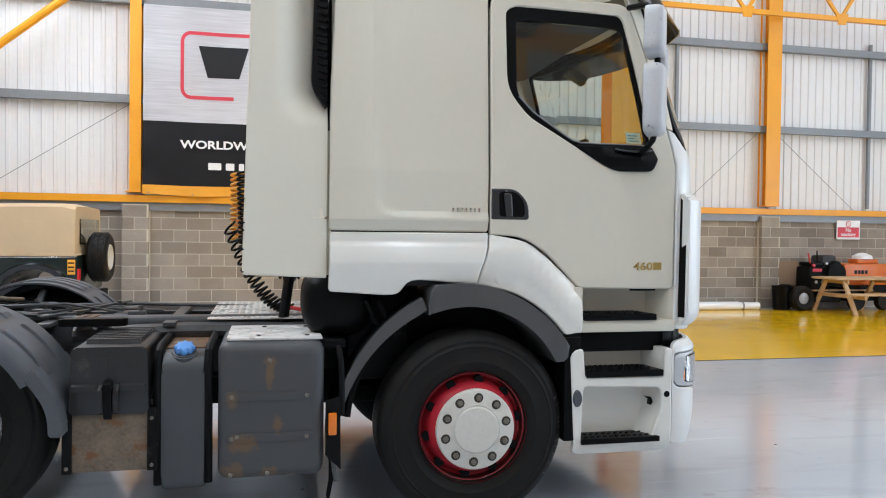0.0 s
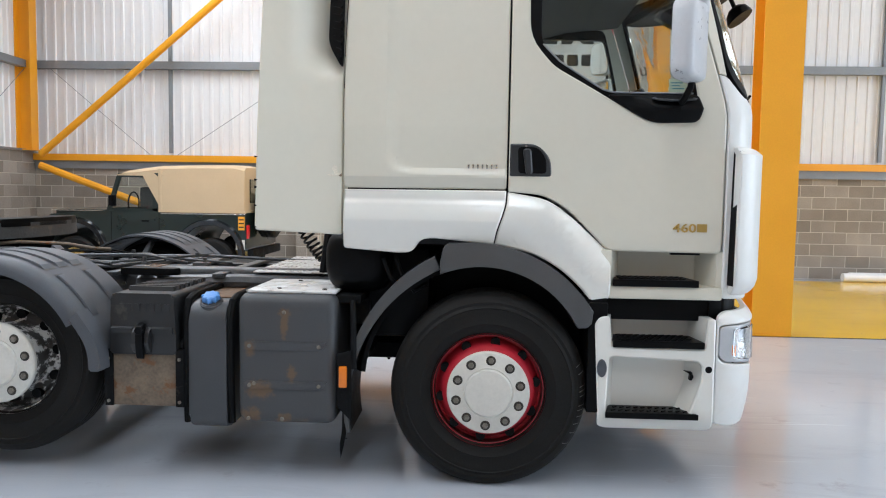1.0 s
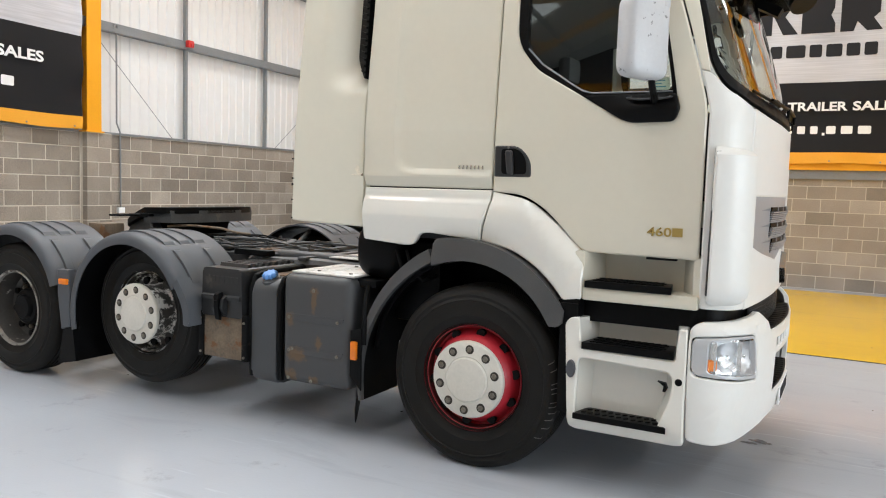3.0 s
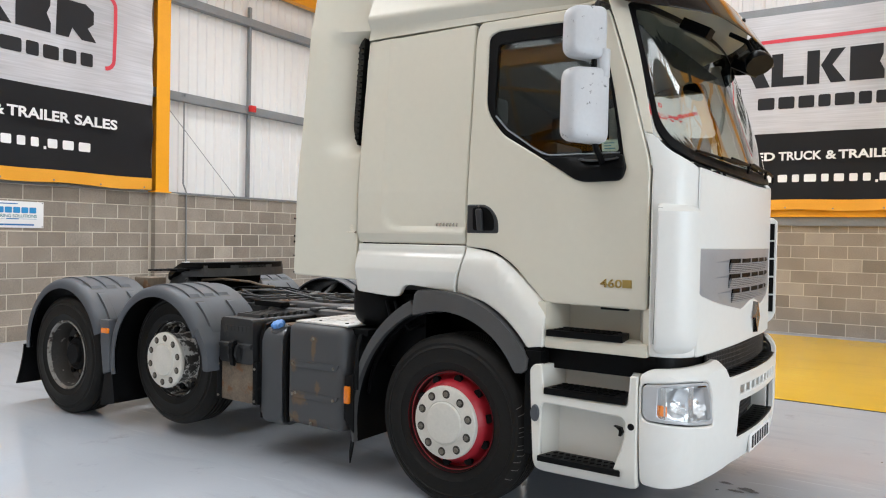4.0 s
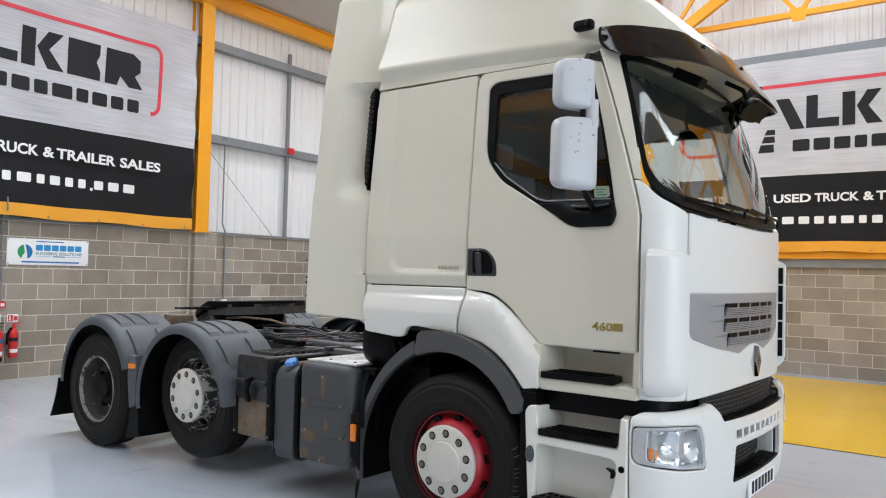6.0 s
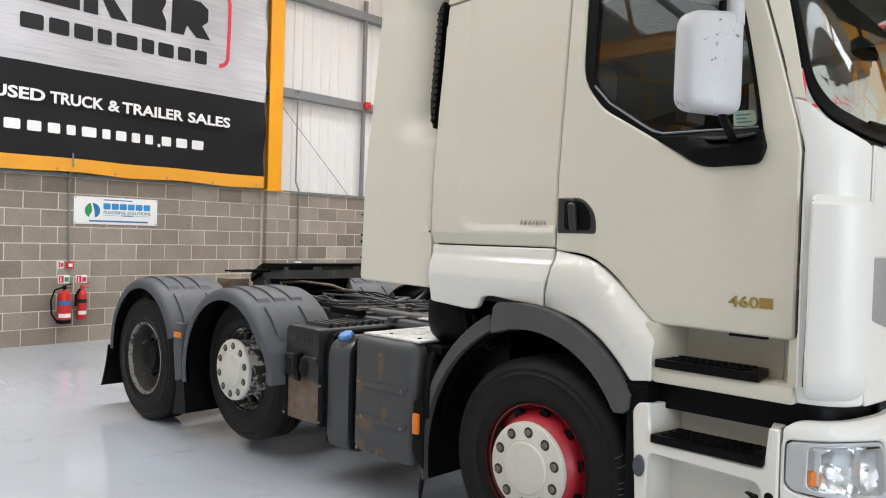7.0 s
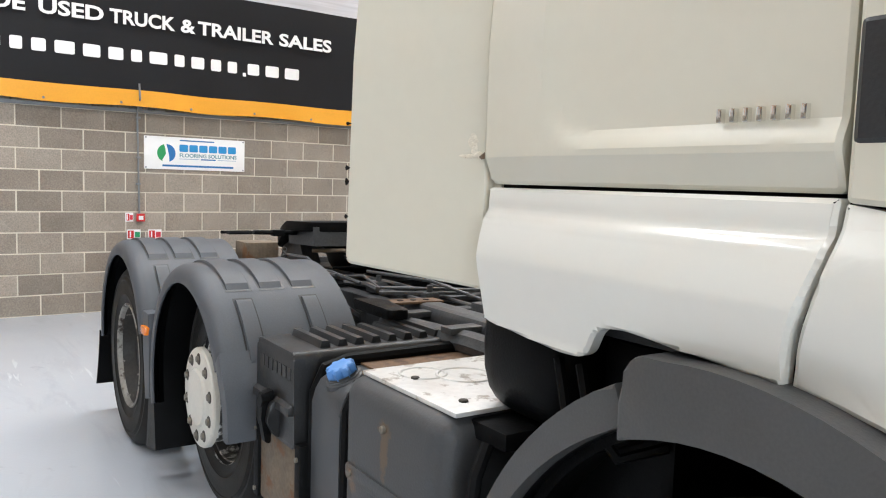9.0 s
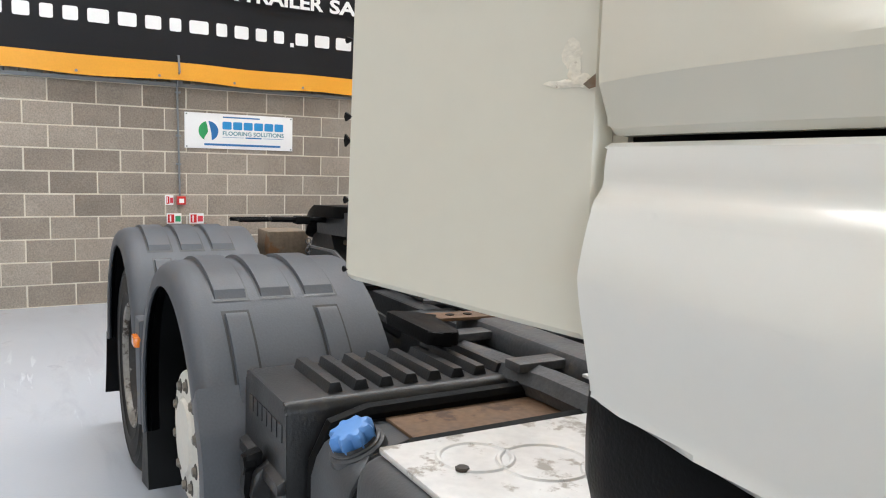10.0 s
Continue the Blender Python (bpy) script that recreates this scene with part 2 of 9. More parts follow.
ROOFING = mottled("roof_lining", (0.5, 0.49, 0.46), 0.6, grain=12, spread=0.05, blotch=0.7)
MORTAR = mottled("mortar", (0.6, 0.55, 0.46), 0.95, grain=60, spread=0.18, blotch=3, bump=0.4)
BLOCK = block_material()
PRINT_SILVER = brushed("banner_silver", (0.52, 0.52, 0.55))
PRINT_DARK = mottled("banner_charcoal", (0.0135, 0.0135, 0.0155), 0.6, spec=0.18, grain=60, spread=0.1, blotch=1.2)
PRINT_YELLOW = mottled("banner_yellow", (0.8, 0.36, 0.025), 0.5, grain=60, spread=0.06, blotch=1.2)
PRINT_RED = mottled("print_red", (0.62, 0.045, 0.07), 0.5, grain=60, spread=0.05)
PRINT_BLACK = mottled("print_black", (0.02, 0.02, 0.023), 0.6, grain=60, spread=0.08, spec=0.2)
PRINT_WHITE = mottled("print_white", (0.85, 0.85, 0.85), 0.5, grain=60, spread=0.03)
PRINT_BLUE = mottled("print_blue", (0.02, 0.16, 0.42), 0.5, grain=60, spread=0.05)
PRINT_GREEN = mottled("print_green", (0.02, 0.3, 0.1), 0.5, grain=60, spread=0.05)
PRINT_SKY = mottled("print_sky_blue", (0.02, 0.27, 0.6), 0.5, grain=60, spread=0.05)
PRINT_TEAL = mottled("print_teal", (0.08, 0.25, 0.3), 0.5, grain=60, spread=0.05)
SIGN_GREEN = mottled("sign_green", (0.02, 0.3, 0.13), 0.5, grain=60, spread=0.05)
FIRE_RED = mottled("fire_red", (0.6, 0.02, 0.02), 0.3, grain=60, spread=0.06, coat=0.4)
CANVAS = mottled("tan_canvas", (0.56, 0.42, 0.26), 0.9, grain=90, spread=0.1, blotch=2, bump=0.3)
DARK_GREEN = mottled("dark_green_paint", (0.008, 0.017, 0.015), 0.3, grain=40, spread=0.12, coat=0.5)
GLOSS_BLACK = mottled("gloss_black", (0.008, 0.009, 0.011), 0.08, grain=40, spread=0.1, coat=0.6)
PLANT_ORANGE = mottled("plant_orange", (0.62, 0.14, 0.012), 0.4, grain=50, spread=0.08, blotch=2)
TIMBER = mottled("pale_timber", (0.52, 0.35, 0.19), 0.7, grain=45, spread=0.2, blotch=5, bump=0.3)
LABEL_PAPER = mottled("label_paper", (0.6, 0.66, 0.52), 0.7, grain=60, spread=0.05)
CARD = mottled("brown_cardboard", (0.34, 0.23, 0.15), 0.9, grain=60, spread=0.1)


def rust_spots(m, spots, colour):
    """Rust-brown run-downs and patches with ragged edges laid over a material; spots: x, z, half width, half height."""
    t = m.node_tree
    n, k = t.nodes, t.links
    b = n["Principled BSDF"]
    before = b.inputs["Base Color"].links[0].from_socket
    pos, noise = n.new("ShaderNodeNewGeometry"), n.new("ShaderNodeTexNoise")
    noise.inputs["Scale"].default_value, noise.inputs["Detail"].default_value, noise.inputs["Roughness"].default_value = 26, 7, 0.7
    k.new(pos.outputs["Position"], noise.inputs["Vector"])
    total = None
    for x, z, rx, rz in spots:
        sub, mul, size = n.new("ShaderNodeVectorMath"), n.new("ShaderNodeVectorMath"), n.new("ShaderNodeVectorMath")
        sub.operation, mul.operation, size.operation = "SUBTRACT", "MULTIPLY", "LENGTH"
        sub.inputs[1].default_value = (x, 0, z)
        mul.inputs[1].default_value = (1 / rx, 0, 1 / rz)
        k.new(pos.outputs["Position"], sub.inputs[0])
        k.new(sub.outputs[0], mul.inputs[0])
        k.new(mul.outputs[0], size.inputs[0])
        if total is None:
            total = size.outputs["Value"]
        else:
            least = n.new("ShaderNodeMath")
            least.operation = "MINIMUM"
            k.new(total, least.inputs[0])
            k.new(size.outputs["Value"], least.inputs[1])
            total = least.outputs[0]
    far = n.new("ShaderNodeMath")
    far.operation = "MULTIPLY_ADD"
    far.inputs[1].default_value = -0.42
    k.new(total, far.inputs[0])
    k.new(noise.outputs["Fac"], far.inputs[2])
    cut = n.new("ShaderNodeMapRange")
    cut.inputs["From Min"].default_value, cut.inputs["From Max"].default_value, cut.inputs["To Max"].default_value = 0.06, 0.3, 0.75
    k.new(far.outputs[0], cut.inputs["Value"])
    mix = n.new("ShaderNodeMix")
    mix.data_type = "RGBA"
    k.new(cut.outputs[0], mix.inputs["Factor"])
    k.new(before, mix.inputs["A"])
    mix.inputs["B"].default_value = (*colour, 1)
    k.new(mix.outputs["Result"], b.inputs["Base Color"])
    return m


TANK_GREY = rust_spots(TANK_GREY_PLAIN, ((-0.08, 0.50, 0.085, 0.055), (0.09, 0.585, 0.028, 0.05), (0.05, 0.86, 0.022, 0.09), (0.05, 0.91, 0.035, 0.035), (-0.13, 0.36, 0.06, 0.045), (0.05, 0.35, 0.05, 0.03), (-0.13, 0.72, 0.03, 0.05)), (0.15, 0.088, 0.04))
CHIPPED = mottled("chipped_filler", (0.74, 0.68, 0.56), 0.85, grain=120, spread=0.2, blotch=20, bump=0.6, stain=(0.42, 0.34, 0.24), stain_at=0.6, stain_scale=40)


def floor_material(name, colour, rough, scuff):
    """Poured resin: glossy, with soft clouds, fine scratches and dusty scuffs."""
    m, t, b = material(name)
    n, k = t.nodes, t.links
    at = n.new("ShaderNodeTexCoord")
    cloud, speck, dust = n.new("ShaderNodeTexNoise"), n.new("ShaderNodeTexNoise"), n.new("ShaderNodeTexNoise")
    for tex, size, detail in ((cloud, 0.55, 6), (speck, 55, 3), (dust, 2.4, 9)):
        tex.inputs["Scale"].default_value, tex.inputs["Detail"].default_value = size, detail
        k.new(at.outputs["Object"], tex.inputs["Vector"])
    dust.inputs["Roughness"].default_value = 0.72
    tone = n.new("ShaderNodeMapRange")
    tone.inputs["From Min"].default_value, tone.inputs["From Max"].default_value = 0.3, 0.7
    tone.inputs["To Min"].default_value, tone.inputs["To Max"].default_value = 0.93, 1.07
    k.new(cloud.outputs["Fac"], tone.inputs["Value"])
    base = n.new("ShaderNodeVectorMath")
    base.operation = "SCALE"
    base.inputs[0].default_value = colour
    k.new(tone.outputs[0], base.inputs["Scale"])
    cut = n.new("ShaderNodeMapRange")
    cut.inputs["From Min"].default_value, cut.inputs["From Max"].default_value = 0.6, 0.74
    cut.inputs["To Max"].default_value = 0.7
    k.new(dust.outputs["Fac"], cut.inputs["Value"])
    mix = n.new("ShaderNodeMix")
    mix.data_type = "RGBA"
    k.new(cut.outputs[0], mix.inputs["Factor"])
    k.new(base.outputs[0], mix.inputs["A"])
    mix.inputs["B"].default_value = (*scuff, 1)
    # tyre smears drawn out along the bay, and small dark grit
    along, smear = n.new("ShaderNodeMapping"), n.new("ShaderNodeTexNoise")
    along.inputs["Scale"].default_value, along.inputs["Rotation"].default_value = (0.5, 2.6, 1), (0, 0, 0.25)
    smear.inputs["Scale"].default_value, smear.inputs["Detail"].default_value, smear.inputs["Roughness"].default_value, smear.inputs["Distortion"].default_value = 1.3, 6, 0.6, 0.9
    k.new(at.outputs["Object"], along.inputs["Vector"])
    k.new(along.outputs[0], smear.inputs["Vector"])
    worn = n.new("ShaderNodeMapRange")
    worn.inputs["From Min"].default_value, worn.inputs["From Max"].default_value, worn.inputs["To Min"].default_value, worn.inputs["To Max"].default_value = 0.54, 0.8, 1.0, 0.83
    k.new(smear.outputs["Fac"], worn.inputs["Value"])
    grit = n.new("ShaderNodeTexVoronoi")
    grit.inputs["Scale"].default_value = 3.4
    k.new(at.outputs["Object"], grit.inputs["Vector"])
    dot, some = n.new("ShaderNodeMapRange"), n.new("ShaderNodeSeparateColor")
    k.new(grit.outputs["Color"], some.inputs[0])
    reach = n.new("ShaderNodeMapRange")
    reach.inputs["From Min"].default_value, reach.inputs["From Max"].default_value, reach.inputs["To Max"].default_value = 0.55, 1.0, 0.05
    k.new(some.outputs[0], reach.inputs["Value"])
    near_dot = n.new("ShaderNodeMath")
    near_dot.operation = "LESS_THAN"
    k.new(grit.outputs["Distance"], near_dot.inputs[0])
    k.new(reach.outputs[0], near_dot.inputs[1])
    dot.inputs["To Min"].default_value, dot.inputs["To Max"].default_value = 1.0, 0.2
    k.new(near_dot.outputs[0], dot.inputs["Value"])
    both = n.new("ShaderNodeMath")
    both.operation = "MULTIPLY"
    k.new(worn.outputs[0], both.inputs[0])
    k.new(dot.outputs[0], both.inputs[1])
    dirty = n.new("ShaderNodeVectorMath")
    dirty.operation = "SCALE"
    k.new(mix.outputs["Result"], dirty.inputs[0])
    k.new(both.outputs[0], dirty.inputs["Scale"])
    gloss = n.new("ShaderNodeMapRange")
    gloss.inputs["From Min"].default_value, gloss.inputs["From Max"].default_value = 0.35, 0.7
    gloss.inputs["To Min"].default_value, gloss.inputs["To Max"].default_value = rough * 0.75, rough * 1.7
    k.new(dust.outputs["Fac"], gloss.inputs["Value"])
    k.new(gloss.outputs[0], b.inputs["Roughness"])
    b.inputs["IOR"].default_value = 1.62
    # pale dry scratches in patches
    drawn, scratch = n.new("ShaderNodeMapping"), n.new("ShaderNodeTexNoise")
    drawn.inputs["Scale"].default_value, drawn.inputs["Rotation"].default_value = (1.1, 14, 1), (0, 0, -0.45)
    scratch.inputs["Scale"].default_value, scratch.inputs["Detail"].default_value, scratch.inputs["Distortion"].default_value = 1.6, 3, 0.5
    k.new(at.outputs["Object"], drawn.inputs["Vector"])
    k.new(drawn.outputs[0], scratch.inputs["Vector"])
    thin, area, pale = n.new("ShaderNodeMapRange"), n.new("ShaderNodeMapRange"), n.new("ShaderNodeMath")
    thin.inputs["From Min"].default_value, thin.inputs["From Max"].default_value, thin.inputs["To Max"].default_value = 0.64, 0.72, 0.5
    area.inputs["From Min"].default_value, area.inputs["From Max"].default_value = 0.5, 0.62
    k.new(scratch.outputs["Fac"], thin.inputs["Value"])
    k.new(cloud.outputs["Fac"], area.inputs["Value"])
    pale.operation = "MULTIPLY"
    k.new(thin.outputs[0], pale.inputs[0])
    k.new(area.outputs[0], pale.inputs[1])
    dry = n.new("ShaderNodeMix")
    dry.data_type = "RGBA"
    k.new(pale.outputs[0], dry.inputs["Factor"])
    k.new(dirty.outputs[0], dry.inputs["A"])
    dry.inputs["B"].default_value = tuple(min(0.9, c * 1.5 + 0.05) for c in colour) + (1,)
    k.new(dry.outputs["Result"], b.inputs["Base Color"])
    wave = n.new("ShaderNodeBump")
    wave.inputs["Strength"].default_value, wave.inputs["Distance"].default_value = 0.05, 0.01
    k.new(speck.outputs["Fac"], wave.inputs["Height"])
    k.new(wave.outputs[0], b.inputs["Normal"])
    return m


def glowing(name, colour, strength):
    m, t, b = material(name)
    b.inputs["Base Color"].default_value = (*colour, 1)
    b.inputs["Emission Color"].default_value, b.inputs["Emission Strength"].default_value = (*colour, 1), strength
    return m


ROOFLIGHT = glowing("daylit_rooflight", (0.9, 0.96, 1.0), 1.5)
GREY_FLOOR = floor_material("grey_resin_floor", (0.475, 0.504, 0.548), 0.07, (0.3, 0.3, 0.3))
YELLOW_FLOOR = floor_material("yellow_resin_floor", (0.9, 0.53, 0.004), 0.085, (0.7, 0.45, 0.04))

# ---- mesh helpers ----


def box(bm, x0, x1, y0, y1, z0, z1, bevel=0.0, seg=2):
    got = bmesh.ops.create_cube(bm, size=1.0, matrix=Matrix.LocRotScale(((x0 + x1) / 2, (y0 + y1) / 2, (z0 + z1) / 2), None, (abs(x1 - x0), abs(y1 - y0), abs(z1 - z0))))
    if bevel:
        edges = list({e for v in got["verts"] for e in v.link_edges})
        bmesh.ops.bevel(bm, geom=edges, offset=bevel, segments=seg, affect="EDGES", profile=0.6)
    return bm


def boxed(*a, **k):
    return box(bmesh.new(), *a, **k)


def beam(bm, a, b, wide, high, up=(0, 0, 1)):
    """A bar of rectangular section from a to b."""
    a, b = Vector(a), Vector(b)
    along = (b - a).normalized()
    side = along.cross(Vector(up))
    if side.length < 1e-4:
        side = along.cross(Vector((1, 0, 0)))
    side.normalize()
    top = side.cross(along)
    ring = [[bm.verts.new(p + side * wide / 2 * i + top * high / 2 * j) for i, j in ((-1, -1), (1, -1), (1, 1), (-1, 1))] for p in (a, b)]
    for i in range(4):
        bm.faces.new((ring[0][i], ring[0][(i + 1) % 4], ring[1][(i + 1) % 4], ring[1][i]))
    bm.faces.new(ring[0][::-1])
    bm.faces.new(ring[1])
    return bm


def ibeam(bm, a, b, wide, high, up=(0, 0, 1), web=0.012, flange=0.016):
    """A rolled I section from a to b, its depth along up."""
    a, b, up = Vector(a), Vector(b), Vector(up).normalized()
    off = up * (high / 2 - flange / 2)
    beam(bm, a + off, b + off, wide, flange, up)
    beam(bm, a - off, b - off, wide, flange, up)
    beam(bm, a, b, web, high - 2 * flange, up)
    return bm


def tube(bm, points, r, n=8, caps=True):
    points = [Vector(p) for p in points]
    rings, side = [], None
    for i, p in enumerate(points):
        d = (points[min(i + 1, len(points) - 1)] - points[max(i - 1, 0)]).normalized()
        if side is None:
            side = d.cross(Vector((0, 0, 1)) if abs(d.z) < 0.9 else Vector((1, 0, 0)))
        side = (side - d * side.dot(d)).normalized()
        other = d.cross(side)
        rings.append([bm.verts.new(p + (side * math.cos(2 * math.pi * j / n) + other * math.sin(2 * math.pi * j / n)) * r) for j in range(n)])
    for one, two in zip(rings, rings[1:]):
        for j in range(n):
            bm.faces.new((one[j], one[(j + 1) % n], two[(j + 1) % n], two[j]))
    if caps:
        bm.faces.new(rings[0][::-1])
        bm.faces.new(rings[-1])
    return bm


def lathe(bm, profile, at, axis="y", n=48, start=0.0, sweep=360.0):
    """Turns a profile of (radius, place along the axis) round the axis through at."""
    full = sweep >= 360
    count = n if full else n + 1
    rings = []
    for i in range(count):
        a = radians(start + sweep * i / n)
        c, s = math.cos(a), math.sin(a)
        ring = []
        for r, h in profile:
            off = {"y": (r * c, h, r * s), "z": (r * c, r * s, h), "x": (h, r * c, r * s)}[axis]
            ring.append(bm.verts.new(Vector(at) + Vector(off)))
        rings.append(ring)
    for i in range(n):
        one, two = rings[i], rings[(i + 1) % count]
        for j in range(len(profile) - 1):
            bm.faces.new((one[j], one[j + 1], two[j + 1], two[j]))
    bmesh.ops.remove_doubles(bm, verts=[v for r in rings for v in r], dist=1e-5)
    return bm


def disc(bm, at, r, thick, axis="y", n=16, bevel=0.0):
    e = bevel or 0.0005
    return lathe(bm, [(0, 0), (r - e, 0), (r, e), (r, thick - e), (r - e, thick), (0, thick)], at, axis, n)


def prism(bm, outline, axis, lo, hi, bevel=0.0):
    """A plate with the outline given in the two other axes, from lo to hi along axis."""
    def put(p, h):
        return {"y": (p[0], h, p[1]), "x": (h, p[0], p[1]), "z": (p[0], p[1], h)}[axis]
    low, high = [bm.verts.new(put(p, lo)) for p in outline], [bm.verts.new(put(p, hi)) for p in outline]
    count = len(outline)
    faces = [bm.faces.new(low), bm.faces.new(high[::-1])]
    for i in range(count):
        faces.append(bm.faces.new((low[i], high[i], high[(i + 1) % count], low[(i + 1) % count])))
    if bevel:
        edges = [e for f in faces[:2] for e in f.edges]
        bmesh.ops.bevel(bm, geom=edges, offset=bevel, segments=2, affect="EDGES", profile=0.6)
    return bm


def rounded(points, r, n=4):
    """The outline with its corners rounded; r may be one radius or one for each corner."""
    out, count = [], len(points)
    for i, p in enumerate(points):
        rad = r[i] if isinstance(r, (list, tuple)) else r
        p, a, b = Vector(p), Vector(points[i - 1]), Vector(points[(i + 1) % count])
        if rad <= 0:
            out.append(tuple(p))
            continue
        da, db = (a - p), (b - p)
        cut = min(rad, da.length * 0.45, db.length * 0.45)
        one, two = p + da.normalized() * cut, p + db.normalized() * cut
        for j in range(n + 1):
            u = j / n
            out.append(tuple(one * (1 - u) ** 2 + p * 2 * u * (1 - u) + two * u * u))
    return out


def skin(outline, place, thick, holes=(), step=(0.12, 0.12), rim=0.008, drop=0.006):
    """A bent panel: the outline (and holes) in two flat coordinates, cut by a grid, rolled at its rim and laid on place(a, b, depth)."""
    bm = bmesh.new()
    edges = []
    for loop in (outline, *holes):
        vs = [bm.verts.new((p[0], p[1], 0)) for p in loop]
        edges += [bm.edges.new((vs[i], vs[(i + 1) % len(vs)])) for i in range(len(vs))]
    bmesh.ops.triangle_fill(bm, use_beauty=True, use_dissolve=False, edges=edges, normal=(0, 0, 1))
    if rim:
        bmesh.ops.inset_region(bm, faces=bm.faces[:], thickness=rim, use_even_offset=True, use_boundary=True)
    for axis in (0, 1):
        lo, hi = min(p[axis] for p in outline), max(p[axis] for p in outline)
        count = max(1, round((hi - lo) / step[axis]))
        no = Vector((1, 0, 0)) if axis == 0 else Vector((0, 1, 0))
        for i in range(1, count):
            bmesh.ops.bisect_plane(bm, geom=bm.verts[:] + bm.edges[:] + bm.faces[:], dist=1e-5, plane_co=no * (lo + (hi - lo) * i / count), plane_no=no)
    border = [e for e in bm.edges if e.is_boundary]
    edge_verts = {v for e in border for v in e.verts}
    front = bm.faces[:]
    behind = {v: bm.verts.new(place(v.co.x, v.co.y, thick)) for v in list(bm.verts)}
    for v in behind:
        v.co = place(v.co.x, v.co.y, drop if v in edge_verts and rim else 0.0)
    for f in front:
        bm.faces.new([behind[v] for v in reversed(f.verts)])
    for e in border:
        one, two = e.verts
        bm.faces.new((one, two, behind[two], behind[one]))
    return bm


BASES = {}


def part(name, bm, mat, parent=None, label="", kind="", sharp=0.55):
    """Links a bmesh, built in world places, as one mesh object under a thing or a part."""
    bmesh.ops.recalc_face_normals(bm, faces=bm.faces[:])
    base = BASES[parent.name] if parent else Vector((0, 0, 0))
    bmesh.ops.translate(bm, verts=bm.verts[:], vec=-base)
    for f in bm.faces:
        f.smooth = True
    for e in bm.edges:
        if len(e.link_faces) != 2 or e.calc_face_angle(0.0) > sharp:
            e.smooth = False
    me = bpy.data.meshes.new(name)
    bm.to_mesh(me)
    bm.free()
    me.materials.append(mat)
    ob = new(name, me)
    BASES[ob.name] = base
    if parent:
        ob.parent = parent
    if label:
        ob["label"] = label
    if kind:
        ob["kind"] = kind
    return ob


def thing(name, at, label, category, group=""):
    ob = new(name)
    ob.location = at
    ob.empty_display_size = 0.2
    BASES[ob.name] = Vector(at)
    return tagged(ob, label, category, group)


def structure(name, bm, mat, label, category):
    return tagged(part(name, bm, mat), label, category, kind="structure")


def written(name, text, mat, size, m, parent, width=None, depth=0.002, align="LEFT", heavy=0.018):
    """Letters of the built-in font as a mesh, on the plane of m (x along the line, y up the letters)."""
    curve = bpy.data.curves.new(name, "FONT")
    curve.body, curve.size, curve.align_x, curve.extrude, curve.resolution_u, curve.offset = text, size, align, depth, 3, heavy * size
    holder = bpy.data.objects.new(name, curve)
    me = bpy.data.meshes.new_from_object(holder)
    bpy.data.objects.remove(holder)
    xs = [v.co.x for v in me.vertices]
    if width:
        k = width / (max(xs) - min(xs))
        for v in me.vertices:
            v.co.x *= k
    base = BASES[parent.name] if parent else Vector()
    me.transform(Matrix.Translation(-base) @ m)
    me.materials.append(mat)
    ob = new(name, me)
    if parent:
        ob.parent = parent
    return ob

# ---- the hall ----
bm = boxed(WEST - 1, EAST + 1, SOUTH - 1, NORTH + 1, -0.3, 0.0)
structure("floor", bm, GREY_FLOOR, "pale grey glossy poured resin workshop floor with scuffs", "floor")
bm = boxed(-1.6, 15.2, 8.56, 14.55, -0.05, 0.004)
structure("floor_yellow_bay", bm, YELLOW_FLOOR, "bright yellow glossy resin floor bay along the block wall", "floor")
bm = boxed(-1.6, 15.2, 8.535, 8.56, -0.05, 0.003)
structure("floor_joint", bm, DARK_PLASTIC, "thin dark joint between grey and yellow floors", "floor joint")


def ribbed(bm, a, b, z0, z1, at, axis, pitch=0.2, depth=0.022, into=1):
    """Profiled sheet: from a to b along the wall, with trapezoid ribs standing depth out of the plane at."""
    pts, u = [], a
    while u < b:
        for du, h in ((0.0, 0.0), (pitch * 0.58, 0.0), (pitch * 0.66, depth), (pitch * 0.92, depth)):
            if u + du < b:
                pts.append((u + du, h))
        u += pitch
    pts.append((b, 0.0))
    low, high = [], []
    for u, h in pts:
        off = at + into * h
        for z, row in ((z0(u) if callable(z0) else z0, low), (z1(u) if callable(z1) else z1, high)):
            row.append(bm.verts.new((u, off, z) if axis == "x" else (off, u, z)))
    for i in range(len(pts) - 1):
        bm.faces.new((low[i], low[i + 1], high[i + 1], high[i]))
    return bm


T = 0.22
# cladding above the blockwork, with a plain outer skin behind it
bm = ribbed(bmesh.new(), SOUTH, NORTH, BLOCK_TOP, EAVE + 0.35, WEST - 0.12, "y")
box(bm, WEST - 0.34, WEST - 0.16, SOUTH, NORTH, BLOCK_TOP, EAVE + 0.4)
structure("wall_west_cladding", bm, CLADDING, "white profiled steel wall sheeting above the blockwork", "wall")
bm = ribbed(bmesh.new(), WEST - 0.6, EAST, BLOCK_TOP - 0.2, lambda u: roof_z(u) + 0.1, NORTH + 0.12, "x", into=-1)
box(bm, WEST - 0.6, EAST, NORTH + 0.16, NORTH + 0.34, BLOCK_TOP, RIDGE + 0.6)
structure("wall_north_cladding", bm, CLADDING, "white profiled steel gable sheeting above the blockwork", "wall")
bm = ribbed(bmesh.new(), WEST, EAST, BLOCK_TOP, lambda u: roof_z(u) + 0.1, SOUTH - 0.12, "x", into=1)
box(bm, WEST, EAST, SOUTH - 0.34, SOUTH - 0.16, BLOCK_TOP, RIDGE + 0.6)
